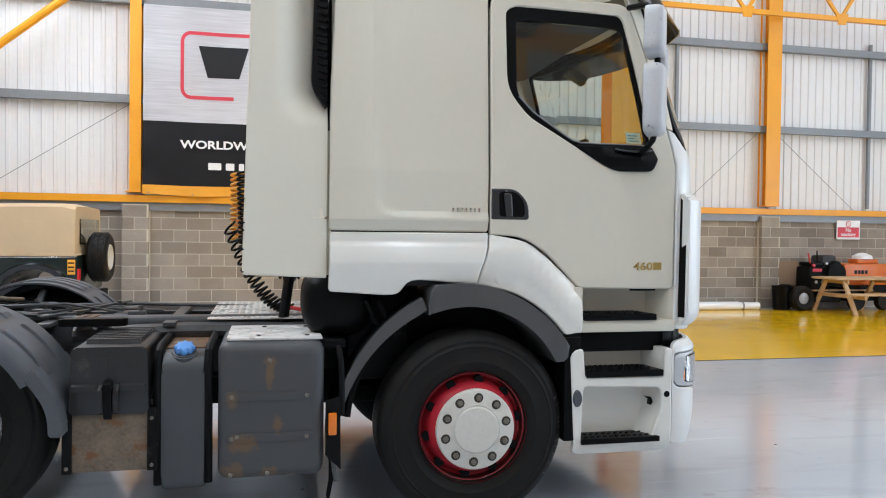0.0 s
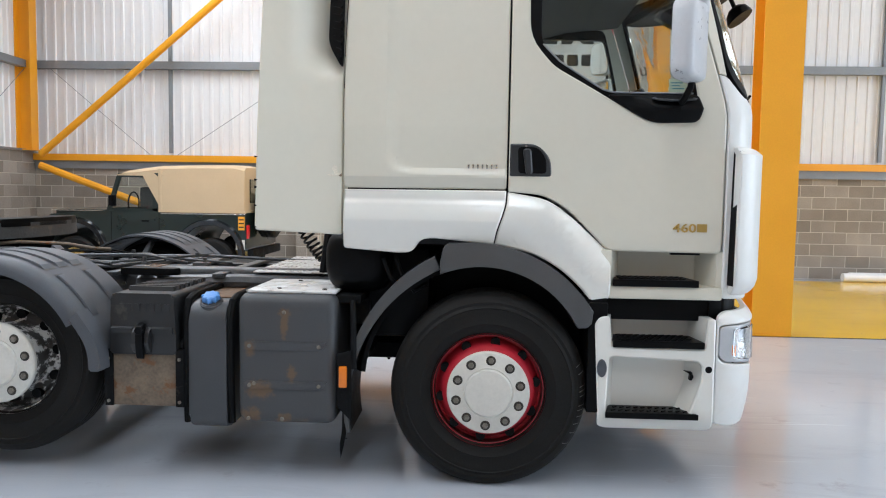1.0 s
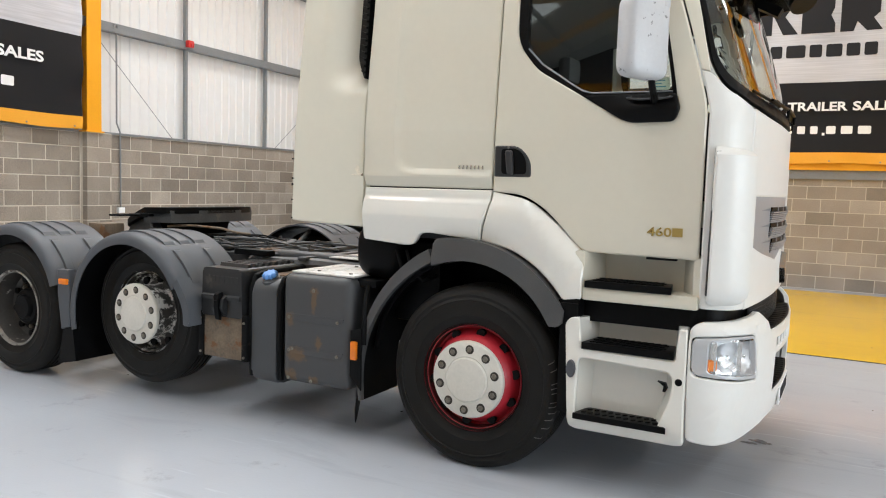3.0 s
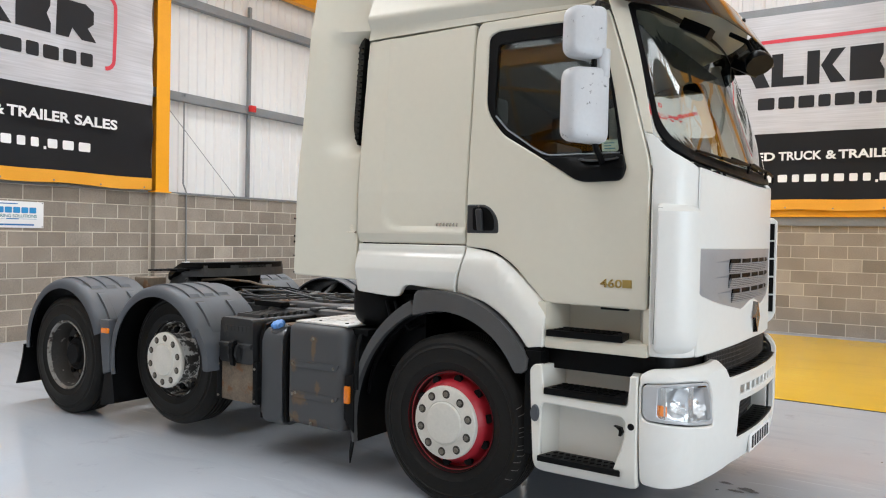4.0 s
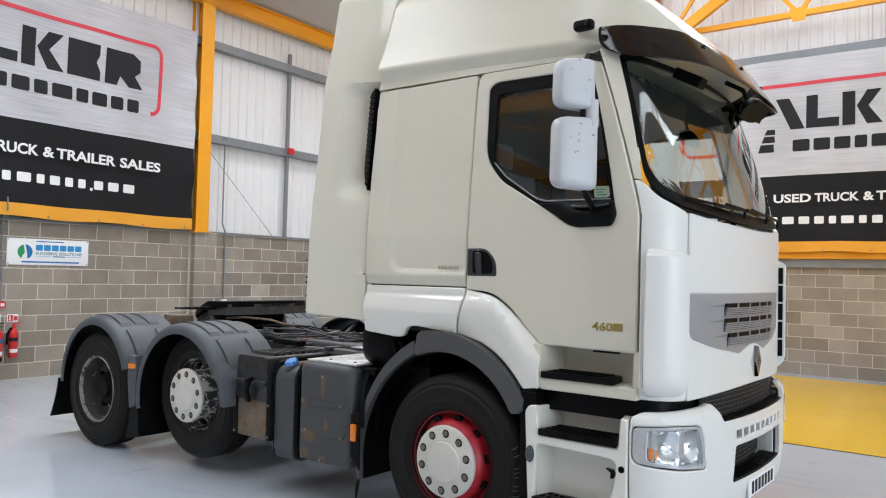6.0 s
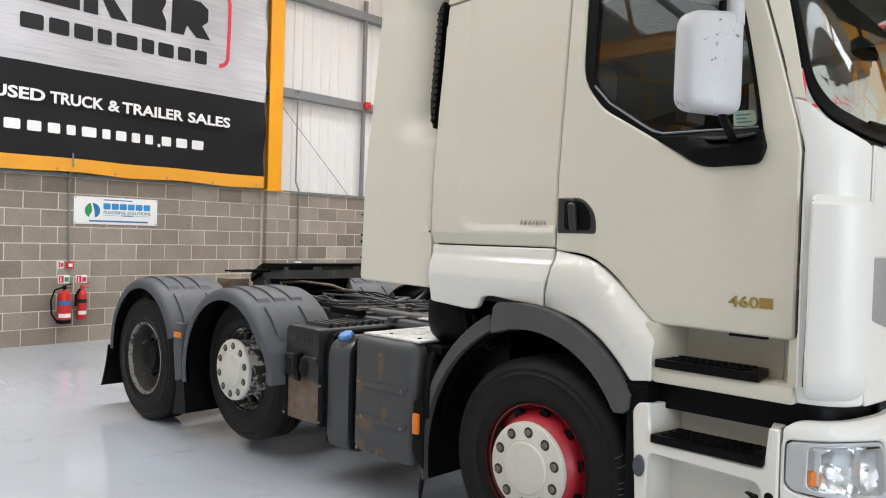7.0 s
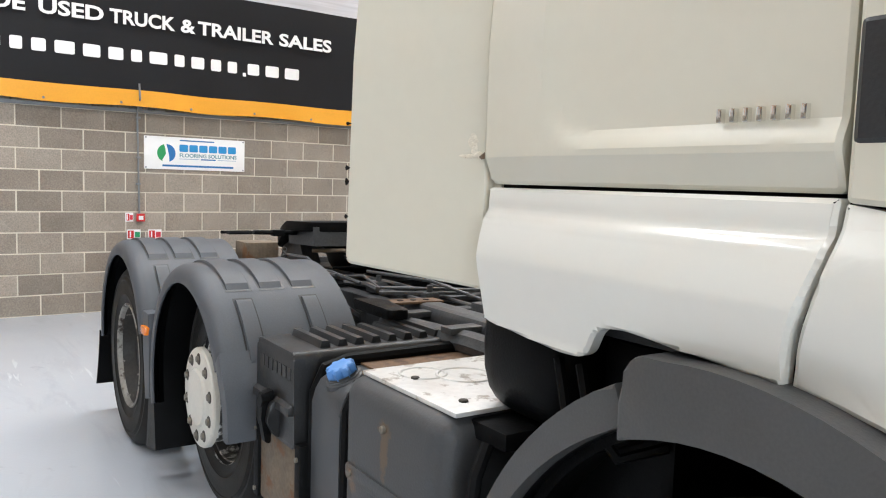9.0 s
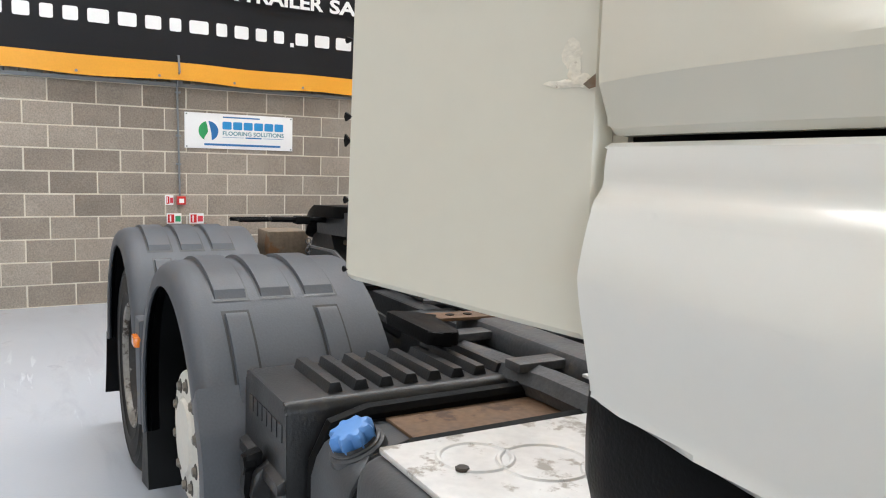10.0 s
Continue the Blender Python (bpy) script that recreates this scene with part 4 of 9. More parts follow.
    part("deflector_vents", bm, DARK_PLASTIC, TRUCK, kind="stuff")
    slot = [(0.052, 1.1), (0.075, 1.1), (0.08, 1.79), (0.062, 1.79)]
    part("deflector_slot", skin(slot, on(side, 0.05), 0.06, rim=0), DARK_PLASTIC, TRUCK)
    # rear wind deflector that flares outward, with a recess and a louvre
    def flare(s, z, d):
        x = s + 2.30
        out = 0.36 * (0.335 - x) - 0.033 if z < 3.0 else 0.24 * max(0.0, 0.33 - x) + (0.12 * (0.335 - x) - 0.033) * max(0.0, 1 - (z - 3.0) / 0.3)
        inside = min(1.0, max(0.0, (x - 0.075) / 0.165))
        low, high = min(1.0, max(0.0, (z - 2.12) / 0.2)), min(1.0, max(0.0, (2.975 - z) / 0.07))
        low = low * low * (3 - 2 * low)
        hollow = 0.105 * inside ** 1.15 * low * high
        top = max(0.0, z - 3.0) * 0.06
        return cab(s, z, d - out + hollow + top, side)
    rim = sx((-0.09, 1.35), (0.335, 1.325), (0.338, 2.3), (0.345, 2.88), (0.362, 2.93), (0.455, 3.55), (-0.035, 3.62))
    part("wind_deflector", skin(rounded(rim, [0.02, 0.01, 0.1, 0.1, 0.1, 0.02, 0.05]), flare, 0.025, step=(0.02, 0.035)), CREAM, TRUCK)
    if near:
        # knocked paint at the joint and along the rear edge
        for cx, cz, rx, rz in ((0.300, 1.676, 0.014, 0.022), (0.304, 1.655, 0.011, 0.02), (0.293, 1.64, 0.03, 0.006), (0.312, 1.643, 0.016, 0.01)):
            flake = [(cx + rx * math.cos(a) * random.uniform(0.6, 1.1) - 2.30, cz + rz * math.sin(a) * random.uniform(0.6, 1.1)) for a in [2 * math.pi * i / 16 for i in range(16)]]
            bm = bmesh.new()
            mid = bm.verts.new(flare(cx - 2.30, cz, -0.004))
            ring = [bm.verts.new(flare(s, z, -0.0008)) for s, z in flake]
            for i in range(16):
                bm.faces.new((mid, ring[i], ring[(i + 1) % 16]))
            part("paint_chip", bm, CHIPPED, TRUCK, "chipped pale filler")
        bm = bmesh.new()
        bm.faces.new([bm.verts.new(flare(a - 2.30, b, -0.003)) for a, b in ((0.318, 1.638), (0.334, 1.65), (0.3345, 1.634), (0.326, 1.632))])
        part("paint_crack", bm, RUSTY_BOX, TRUCK)
        for cz, h in ((1.47, 0.012), (1.56, 0.02), (1.6, 0.014), (1.72, 0.01), (1.36, 0.01)):
            crack = [(-0.088 - 2.30, cz), (-0.078 - 2.30 + random.uniform(0, 0.006), cz + h * 0.5), (-0.088 - 2.30, cz + h), (-0.0905 - 2.30, cz + h * 0.5)]
            part("paint_crack", skin(crack, lambda s, z, d: flare(s, z, d - 0.001), 0.003, rim=0), CHASSIS, TRUCK)
    vent = part("vent_louvre", skin(rounded(sx((0.252, 2.33), (0.33, 2.20), (0.338, 2.93), (0.268, 2.90)), [0.05, 0.03, 0.01, 0.03]), lambda s, z, d: cab(s, z, d + 0.008 + 0.46 * (0.336 - 2.30 - s), side), 0.05, step=(0.03, 0.2), rim=0), DARK_PLASTIC, TRUCK)
    for i in range(17):
        z = 2.265 + i * 0.038
        back = 0.28 + 0.012 * max(0.0, 1 - i / 3) * 2
        lo = cab(back - 2.30, z, 0.46 * (0.336 - back) + 0.001, side)
        hi = cab(0.328 - 2.30, z - 0.016, 0.004, side)
        part("louvre_blade", beam(bmesh.new(), lo, hi, 0.014, 0.012), DARK_PLASTIC, vent)


def shoulder(w, z0, top, lean, rise, flat):
    """Half a roof section: a side that leans in, a rounded shoulder and a faintly domed top."""
    zs = z0 + (top - z0) * rise
    pts = [(w * (1 - (1 - lean) * i / 4), z0 + (zs - z0) * i / 4) for i in range(1, 5)]
    for i in range(1, 9):
        a = radians(90 * i / 8)
        pts.append((w * (flat + (lean - flat) * math.cos(a)), zs + (top - 0.012 - zs) * math.sin(a)))
    pts += [(w * flat * 0.55, top - 0.004), (0.0, top)]
    return pts


def sink(z):
    """How far the high roof lies below its first lines."""
    return 0.05 * min(1.0, max(0.0, (z - 2.93) / 0.35))


def roof():
    rows = [(0.43, 1.035, 3.665), (0.7, 1.035, 3.665), (1.1, 1.035, 3.66), (1.5, 1.03, 3.64), (1.75, 1.02, 3.605), (1.9, 1.005, 3.56), (2.03, 0.98, 3.49), (2.14, 0.94, 3.405), (2.23, 0.88, 3.31), (2.31, 0.79, 3.21), (2.37, 0.66, 3.13), (2.415, 0.48, 3.07), (2.435, 0.28, 3.045)]
    bm = bmesh.new()
    rings = []
    for x, w, top in rows:
        k = min(1.0, max(0.0, (x - 1.9) / 0.4))
        if x < 1.95:
            rise = 0.05 * (2.0 - x) / 1.6
            half = [(w - 0.03, 2.905), (w - 0.035, 2.925 + rise), (w - 0.02, 2.95 + rise), (w + 0.008, 2.985 + rise), (w + 0.012, 3.01 + rise), (w + 0.006, 3.03 + rise)]
        else:
            low = 2.92 + 0.1 * k
            half = [(w - 0.03, low), (w - 0.03, low + 0.003), (w - 0.025, low + 0.006), (w - 0.01, low + 0.009), (w, low + 0.014), (w, low + 0.02)]
        z0 = half[-1][1]
        half += shoulder(w, z0, top - 0.015, 0.93, 0.72, 0.70)
        ring = [(-v, z) for v, z in half] + [(v, z) for v, z in half[-2::-1]]
        rings.append([bm.verts.new((x if x > 0.5 else 0.372 + 0.142 * (z - 2.93), CENTRE + v, z - sink(z))) for v, z in ring])
    for one, two in zip(rings, rings[1:]):
        for j in range(len(one) - 1):
            bm.faces.new((one[j], one[j + 1], two[j + 1], two[j]))
    bm.faces.new(rings[0])
    bm.faces.new(rings[-1])
    for one, two in zip(rings, rings[1:]):
        bm.faces.new((one[0], two[0], two[-1], one[-1]))
    bmesh.ops.remove_doubles(bm, verts=bm.verts[:], dist=1e-4)
    part("high_roof", bm, CREAM, TRUCK, sharp=0.7)
    # spoiler on top
    bm = bmesh.new()
    rings = []
    for x, w, low, top in ((-0.19, 0.9, 3.825, 4.2), (-0.15, 0.9, 3.815, 4.24), (0.2, 0.9, 3.735, 4.15), (0.36, 0.9, 3.695, 4.1), (0.42, 0.89, 3.685, 4.08), (0.6, 0.88, 3.665, 4.02), (1.0, 0.86, 3.615, 3.89), (1.4, 0.82, 3.58, 3.75), (1.65, 0.76, 3.56, 3.67), (1.85, 0.64, 3.53, 3.6)):
        half = [(w * 0.98, low), (w, low + 0.02)]
        half += shoulder(w, low + 0.02, top, 0.94, 0.8, 0.82)
        ring = [(-v, z) for v, z in half] + [(v, z) for v, z in half[-2::-1]]
        rings.append([bm.verts.new((x, CENTRE + v, z - sink(z))) for v, z in ring])
    for one, two in zip(rings, rings[1:]):
        for j in range(len(one) - 1):
            bm.faces.new((one[j], one[j + 1], two[j + 1], two[j]))
        bm.faces.new((one[0], two[0], two[-1], one[-1]))
    bm.faces.new(rings[0])
    bm.faces.new(rings[-1])
    part("roof_spoiler", bm, CREAM, TRUCK, sharp=0.7)
    bm = prism(bmesh.new(), [(-0.14, 3.45), (-0.14, 3.79), (0.386, 3.66), (1.0, 3.59), (1.0, 3.45)], "y", CENTRE - 0.86, CENTRE + 0.86, 0.01)
    part("spoiler_mount", bm, CREAM, TRUCK)


def front():
    lo, hi = 0.326, 2 * MID - 0.326
    # grille opening outline, shared by the white panel and the silver insert
    def across(v):
        return MID + v
    grille = [(across(-0.868), 1.582), (across(0.868), 1.582), (across(0.862), 1.345), (across(0.62), 1.285), (across(0.24), 1.232), (across(0.13), 1.262), (across(0), 1.29), (across(-0.13), 1.262), (across(-0.24), 1.232), (across(-0.62), 1.285), (across(-0.862), 1.345)]
    grille = rounded(grille, [0.02, 0.02, 0.05, 0.2, 0.04, 0.06, 0.1, 0.06, 0.04, 0.2, 0.05])
    rim = [(lo, 1.015), (across(-0.5), 1.03), (across(0), 1.045), (across(0.5), 1.03), (hi, 1.015), (hi, 2.012), (across(0.6), 1.985), (across(0), 1.965), (across(-0.6), 1.985), (lo, 2.012)]
    part("front_panel", skin(rounded(rim, [0.02, 0.2, 0.2, 0.2, 0.02, 0.02, 0.2, 0.2, 0.2, 0.02]), on(), 0.03, holes=[grille], step=(0.1, 0.08)), FRONT_DAYLIT, TRUCK)
    insert = part("grille", skin(grille, on(1, -0.006), 0.03, step=(0.15, 0.15), rim=0.004, drop=0.002), SILVER, TRUCK, "silver-grey plastic grille")
    for z, wide in ((1.505, 0.47), (1.42, 0.475), (1.335, 0.43)):
        slot = [(across(-wide), z), (across(wide), z), (across(wide - 0.02), z + 0.022), (across(-wide + 0.01), z + 0.022)]
        part("grille_slot", skin(slot, on(1, 0.003), 0.012, step=(0.2, 0.2), rim=0), DARK_PLASTIC, insert)
        for k in range(5):
            zk = z - 0.052 + k * 0.0108
            part("grille_blade", skin([(across(-wide), zk), (across(wide), zk), (across(wide), zk + 0.0068), (across(-wide), zk + 0.0068)], on(1, 0.001 + 0.003 * k), 0.012, step=(0.2, 0.2), rim=0), SILVER, insert)
        part("louvre_back", skin([(across(-wide), z - 0.054), (across(wide), z - 0.054), (across(wide), z + 0.001), (across(-wide), z + 0.001)], on(1, -0.004), 0.006, step=(0.2, 0.2), rim=0), DARK_PLASTIC, insert)
        for v in (-0.3, -0.1, 0.1, 0.3):
            part("slot_bridge", skin([(across(v - 0.008), z - 0.002), (across(v + 0.008), z - 0.002), (across(v + 0.008), z + 0.024), (across(v - 0.008), z + 0.024)], on(1, 0.007), 0.012, rim=0), SILVER, insert)
        for g in (-1, 1):
            groove = [(across(g * wide), z + 0.004), (across(g * wide), z + 0.018), (across(g * (wide + 0.2)), z + 0.006)]
            part("grille_groove", skin(groove if g > 0 else groove[::-1], on(1, -0.0035), 0.004, rim=0), GALV, insert)
    # emblem: a plain upright lozenge
    bm = bmesh.new()
    ring = [[bm.verts.new(cab(MID + v * r, 1.172 + h * r, -up)) for v, h in ((0, 0.095), (0.062, 0), (0, -0.095), (-0.062, 0))] for r, up in ((1.0, 0.0), (0.95, 0.03), (0.5, 0.03), (0.45, 0.0))]
    for one, two in zip(ring, ring[1:]):
        for j in range(4):
            bm.faces.new((one[j], one[(j + 1) % 4], two[(j + 1) % 4], two[j]))
    part("front_emblem", bm, CHROME, TRUCK, "plain chrome lozenge emblem")
    # windscreen with its black border
    a, b = 0.082, 2 * MID - 0.082
    edge = [(0.135, 2.10), (0.26, 2.045), (across(-0.5), 2.0), (across(0), 1.985), (across(0.5), 2.0), (b - 0.178, 2.045), (b - 0.053, 2.10), (b, 2.2), (b - 0.045, 2.9), (a + 0.045, 2.9), (a, 2.2)]
    edge = rounded(edge, [0.06, 0.05, 0.2, 0.2, 0.2, 0.05, 0.06, 0.06, 0.04, 0.04, 0.06])
    glass_edge = [(0.165, 2.145), (0.29, 2.10), (across(-0.5), 2.06), (across(0), 2.05), (across(0.5), 2.06), (b - 0.208, 2.10), (b - 0.083, 2.145), (b - 0.032, 2.25), (b - 0.072, 2.86), (a + 0.072, 2.86), (a + 0.032, 2.25)]
    glass_edge = rounded(glass_edge, [0.06, 0.05, 0.2, 0.2, 0.2, 0.05, 0.06, 0.06, 0.04, 0.04, 0.06])
    screen = part("windscreen_border", skin(edge, on(1, -0.004), 0.03, holes=[glass_edge], step=(0.1, 0.1), rim=0.004, drop=0.003), DARK_PLASTIC, TRUCK)
    pane = part("windscreen", skin(glass_edge, on(1, -0.006), 0.008, step=(0.06, 0.1), rim=0), SCREEN_GLASS, screen)
    pane.visible_shadow = False
    # smoked sun visor standing out over the screen
    def visor(s, z, d):
        t = min(s, 2 * MID - s)
        u = min(1.0, max(0.0, (t - 0.02) / 0.5))
        u = u * u * (3 - 2 * u)
        k = (3.03 - z) / 0.22
        return cab(s, z, d - 0.03 - 0.17 * u - (0.02 + 0.05 * u) * k, 1)
    rim = [(0.035, 2.93), (0.13, 2.86), (0.34, 2.835), (across(0), 2.80), (2 * MID - 0.34, 2.835), (2 * MID - 0.13, 2.86), (2 * MID - 0.035, 2.93), (2 * MID - 0.06, 3.05), (across(0), 3.035), (0.06, 3.05)]
    visor_ob = part("sun_visor", skin(rounded(rim, [0.05, 0.08, 0.2, 0.3, 0.2, 0.08, 0.05, 0.02, 0.3, 0.02]), visor, 0.008, step=(0.05, 0.05), rim=0.006, drop=0.002), SMOKE, TRUCK, "dark smoked plastic sun visor")
    for s in (0.08, 0.62, MID, 2 * MID - 0.62, 2 * MID - 0.08):
        q = visor(s, 2.98, 0.0)
        bm = bmesh.new()
        way = (q - cab(s, 2.98, 0.0)).normalized()
        tube(bm, [q - way * 0.02, q + way * 0.008], 0.013, 10)
        part("visor_bolt", bm, DARK_PLASTIC, visor_ob)
    for v in (-0.59, 0.59):
        hinge = cab(across(v), 2.80, -0.1)
        part("visor_hinge", beam(bmesh.new(), hinge + Vector((-0.1, 0, 0.05)), hinge + Vector((0.05, 0, -0.03)), 0.09, 0.06), DARK_PLASTIC, visor_ob)
    kerb = Vector((2.63, CENTRE - 0.2, 2.675))
    bm = lathe(bmesh.new(), [(0.0, -0.05), (0.05, -0.045), (0.085, -0.02), (0.1, 0.015), (0.1, 0.03), (0.0, 0.03)], (0, 0, 0), "z", 24)
    bmesh.ops.scale(bm, vec=(0.75, 1.15, 1), verts=bm.verts[:])
    bm.transform(Matrix.Translation(kerb) @ Euler((radians(12), radians(150), 0)).to_matrix().to_4x4())
    kerb_ob = part("kerb_mirror", bm, DARK_PLASTIC, TRUCK, "black oval kerb mirror under the visor")
    part("mirror_stay", tube(bmesh.new(), [kerb + Vector((-0.02, 0, 0.04)), kerb + Vector((-0.06, 0, 0.12)), kerb + Vector((-0.16, 0, 0.18))], 0.014, 8), DARK_PLASTIC, kerb_ob)
    for v in (-0.25, 0.2, 0.62):
        pts = [cab(across(v), 2.02, -0.02), cab(across(v), 2.07, -0.035)] + [cab(across(v - 0.1 * i), 2.065 + 0.003 * i, -0.03) for i in range(1, 5)]
        arm = part("wiper_arm", tube(bmesh.new(), pts, 0.009, 6), DARK_PLASTIC, screen)
        bm = tube(bmesh.new(), [cab(across(v - 0.15 - 0.1 * i), 2.068 + 0.005 * i, -0.012) for i in range(6)], 0.008, 6)
        part("wiper_blade", bm, DARK_PLASTIC, arm)


def cabin():
    """Back wall, floor and fittings inside the cab."""
    bm = boxed(0.36, 0.40, CENTRE - 0.97, CENTRE + 0.97, 1.3, 2.95)
    part("cab_back", bm, CREAM, TRUCK)
    bm = boxed(0.38, 2.3, CENTRE - 1.02, CENTRE + 1.02, 1.28, 1.34)
    part("cab_floor", bm, CABIN, TRUCK)
    bm = boxed(0.42, 0.46, CENTRE - 0.97, CENTRE + 0.97, 1.34, 2.8)
    part("cabin_lining", bm, CABIN_LIGHT, TRUCK)
    # curved headlining
    bm = bmesh.new()
    rows = []
    for i in range(9):
        v = -1.0 + 2.0 * i / 8
        z = 2.86 - 0.02 * abs(v)
        rows.append([bm.verts.new((x, CENTRE + v, z - h)) for x, h in ((0.5, 0.34), (0.9, 0.26), (1.3, 0.14), (1.7, 0.04), (2.1, 0.0))])
    for one, two in zip(rows, rows[1:]):
        for j in range(4):
            bm.faces.new((one[j], one[j + 1], two[j + 1], two[j]))
    part("headlining", bm, CABIN_LIGHT, TRUCK)
    bm = boxed(1.98, 2.40, CENTRE - 0.98, CENTRE + 0.98, 1.55, 1.99, 0.05)
    box(bm, 1.86, 2.0, CENTRE - 0.75, CENTRE - 0.2, 1.85, 2.07, 0.04)
    part("dashboard", bm, CABIN, TRUCK)
    wheel_at = Vector((1.80, CENTRE - 0.52, 2.06))
    bm = lathe(bmesh.new(), [(0.215 + 0.016 * math.cos(2 * math.pi * j / 8), 0.016 * math.sin(2 * math.pi * j / 8)) for j in range(9)], (0, 0, 0), "z", 32)
    for a in (20, 160, 270):
        beam(bm, (0, 0, 0), (0.2 * math.cos(radians(a)), 0.2 * math.sin(radians(a)), 0), 0.03, 0.015)
    disc(bm, (0, 0, -0.02), 0.07, 0.04, "z", 16)
    tube(bm, [(0, 0, 0), (0, 0, -0.3)], 0.03, 8)
    bm.transform(Matrix.Translation(wheel_at) @ Euler((0, radians(-28), 0)).to_matrix().to_4x4())
    part("steering_wheel", bm, DARK_PLASTIC, TRUCK)
    for v in (-0.52, 0.55):
        bm = boxed(1.05, 1.55, CENTRE + v - 0.24, CENTRE + v + 0.24, 1.62, 1.78, 0.05)
        box(bm, 0.98, 1.12, CENTRE + v - 0.24, CENTRE + v + 0.24, 1.74, 2.35, 0.05)
        box(bm, 1.0, 1.1, CENTRE + v - 0.13, CENTRE + v + 0.13, 2.37, 2.55, 0.04)
        box(bm, 1.15, 1.45, CENTRE + v - 0.15, CENTRE + v + 0.15, 1.34, 1.62)
        part("seat", bm, CABIN, TRUCK)


def mirrors(side):
    """Two stacked mirror heads, swept back, on a bent arm."""
    def at(x, v, z):
        return Vector((x, CENTRE + side * v, z))
    arm = tube(bmesh.new(), [at(2.07, -1.12, 2.02), at(2.08, -1.18, 2.05), at(2.085, -1.25, 2.09), at(2.085, -1.29, 2.16), at(2.085, -1.29, 2.75), at(2.06, -1.2, 2.84), at(2.04, -1.03, 2.87)], 0.017, 10)
    part("mirror_arm", arm, DARK_PLASTIC, TRUCK)
    u, n = Vector((-0.57, -0.822)), Vector((0.822, -0.57))      # along the head, and out of its back
    for z0, z1, w0, w1, deep in ((2.105, 2.495, 0.0, 0.245, 0.1), (2.525, 2.80, 0.018, 0.238, 0.095)):
        bm = bmesh.new()
        outline = rounded([(w0, z0), (w1, z0 + 0.012), (w1 - 0.004, z1 - 0.012), (w0, z1)], [0.05, 0.06, 0.06, 0.05], 5)
        mw, mz = (w0 + w1) / 2, (z0 + z1) / 2
        rings = []
        for h, k in ((0.0, 0.96), (0.012, 1.0), (deep * 0.45, 1.0), (deep * 0.72, 0.97), (deep * 0.92, 0.88), (deep, 0.74)):
            ring = []
            for w, z in outline:
                ww, zz = mw + (w - mw) * k, mz + (z - mz) * (k * 0.5 + 0.5)
                p = Vector((2.135, -1.23)) + u * ww + n * (h - 0.06)
                ring.append(bm.verts.new(at(p.x, p.y, zz)))
            rings.append(ring)
        count = len(outline)
        for one, two in zip(rings, rings[1:]):
            for j in range(count):
                bm.faces.new((one[j], one[(j + 1) % count], two[(j + 1) % count], two[j]))
        bm.faces.new(rings[0])
        bm.faces.new(rings[-1])
        head = part("mirror_shell", bm, MIRROR_SHELL, TRUCK, "scuffed pale grey mirror shell", sharp=0.8)
        bm = bmesh.new()
        face = []
        for w, z in outline:
            p = Vector((2.135, -1.23)) + u * (mw + (w - mw) * 0.9) + n * -0.063
            face.append(bm.verts.new(at(p.x, p.y, mz + (z - mz) * 0.93)))
        bm.faces.new(face)
        part("mirror_face", bm, MIRROR, head)
    bm = tube(bmesh.new(), [at(2.12, -1.265, 2.44), at(2.12, -1.265, 2.58)], 0.036, 12)
    part("mirror_link", bm, MIRROR_SHELL, TRUCK)


def tyre_mesh(r, wide, tread=True):
    """A tyre lying along y from 0 to wide, outer side at 0, with tread grooves."""
    bm = bmesh.new()
    inner = 0.292
    side = [(inner, 0.035), (inner + 0.012, 0.018), (inner + 0.03, 0.012), (inner + 0.06, 0.003), (inner + 0.064, -0.001), (inner + 0.07, 0.002), (inner + 0.12, -0.002), (r - 0.085, 0.0), (r - 0.08, -0.004), (r - 0.074, 0.001), (r - 0.065, 0.006), (r - 0.05, 0.004), (r - 0.028, 0.018), (r - 0.01, 0.035), (r, 0.055)]
    middle = []
    for k in range(4):
        y = 0.055 + (wide - 0.11) * (k + 1) / 5
        middle += [(r, y - 0.007), (r - 0.014, y - 0.005), (r - 0.014, y + 0.005), (r, y + 0.007)]
    profile = side + middle + [(a, wide - b) for a, b in reversed(side)]
    lathe(bm, profile, (0, 0, 0), "y", 72)
    return bm


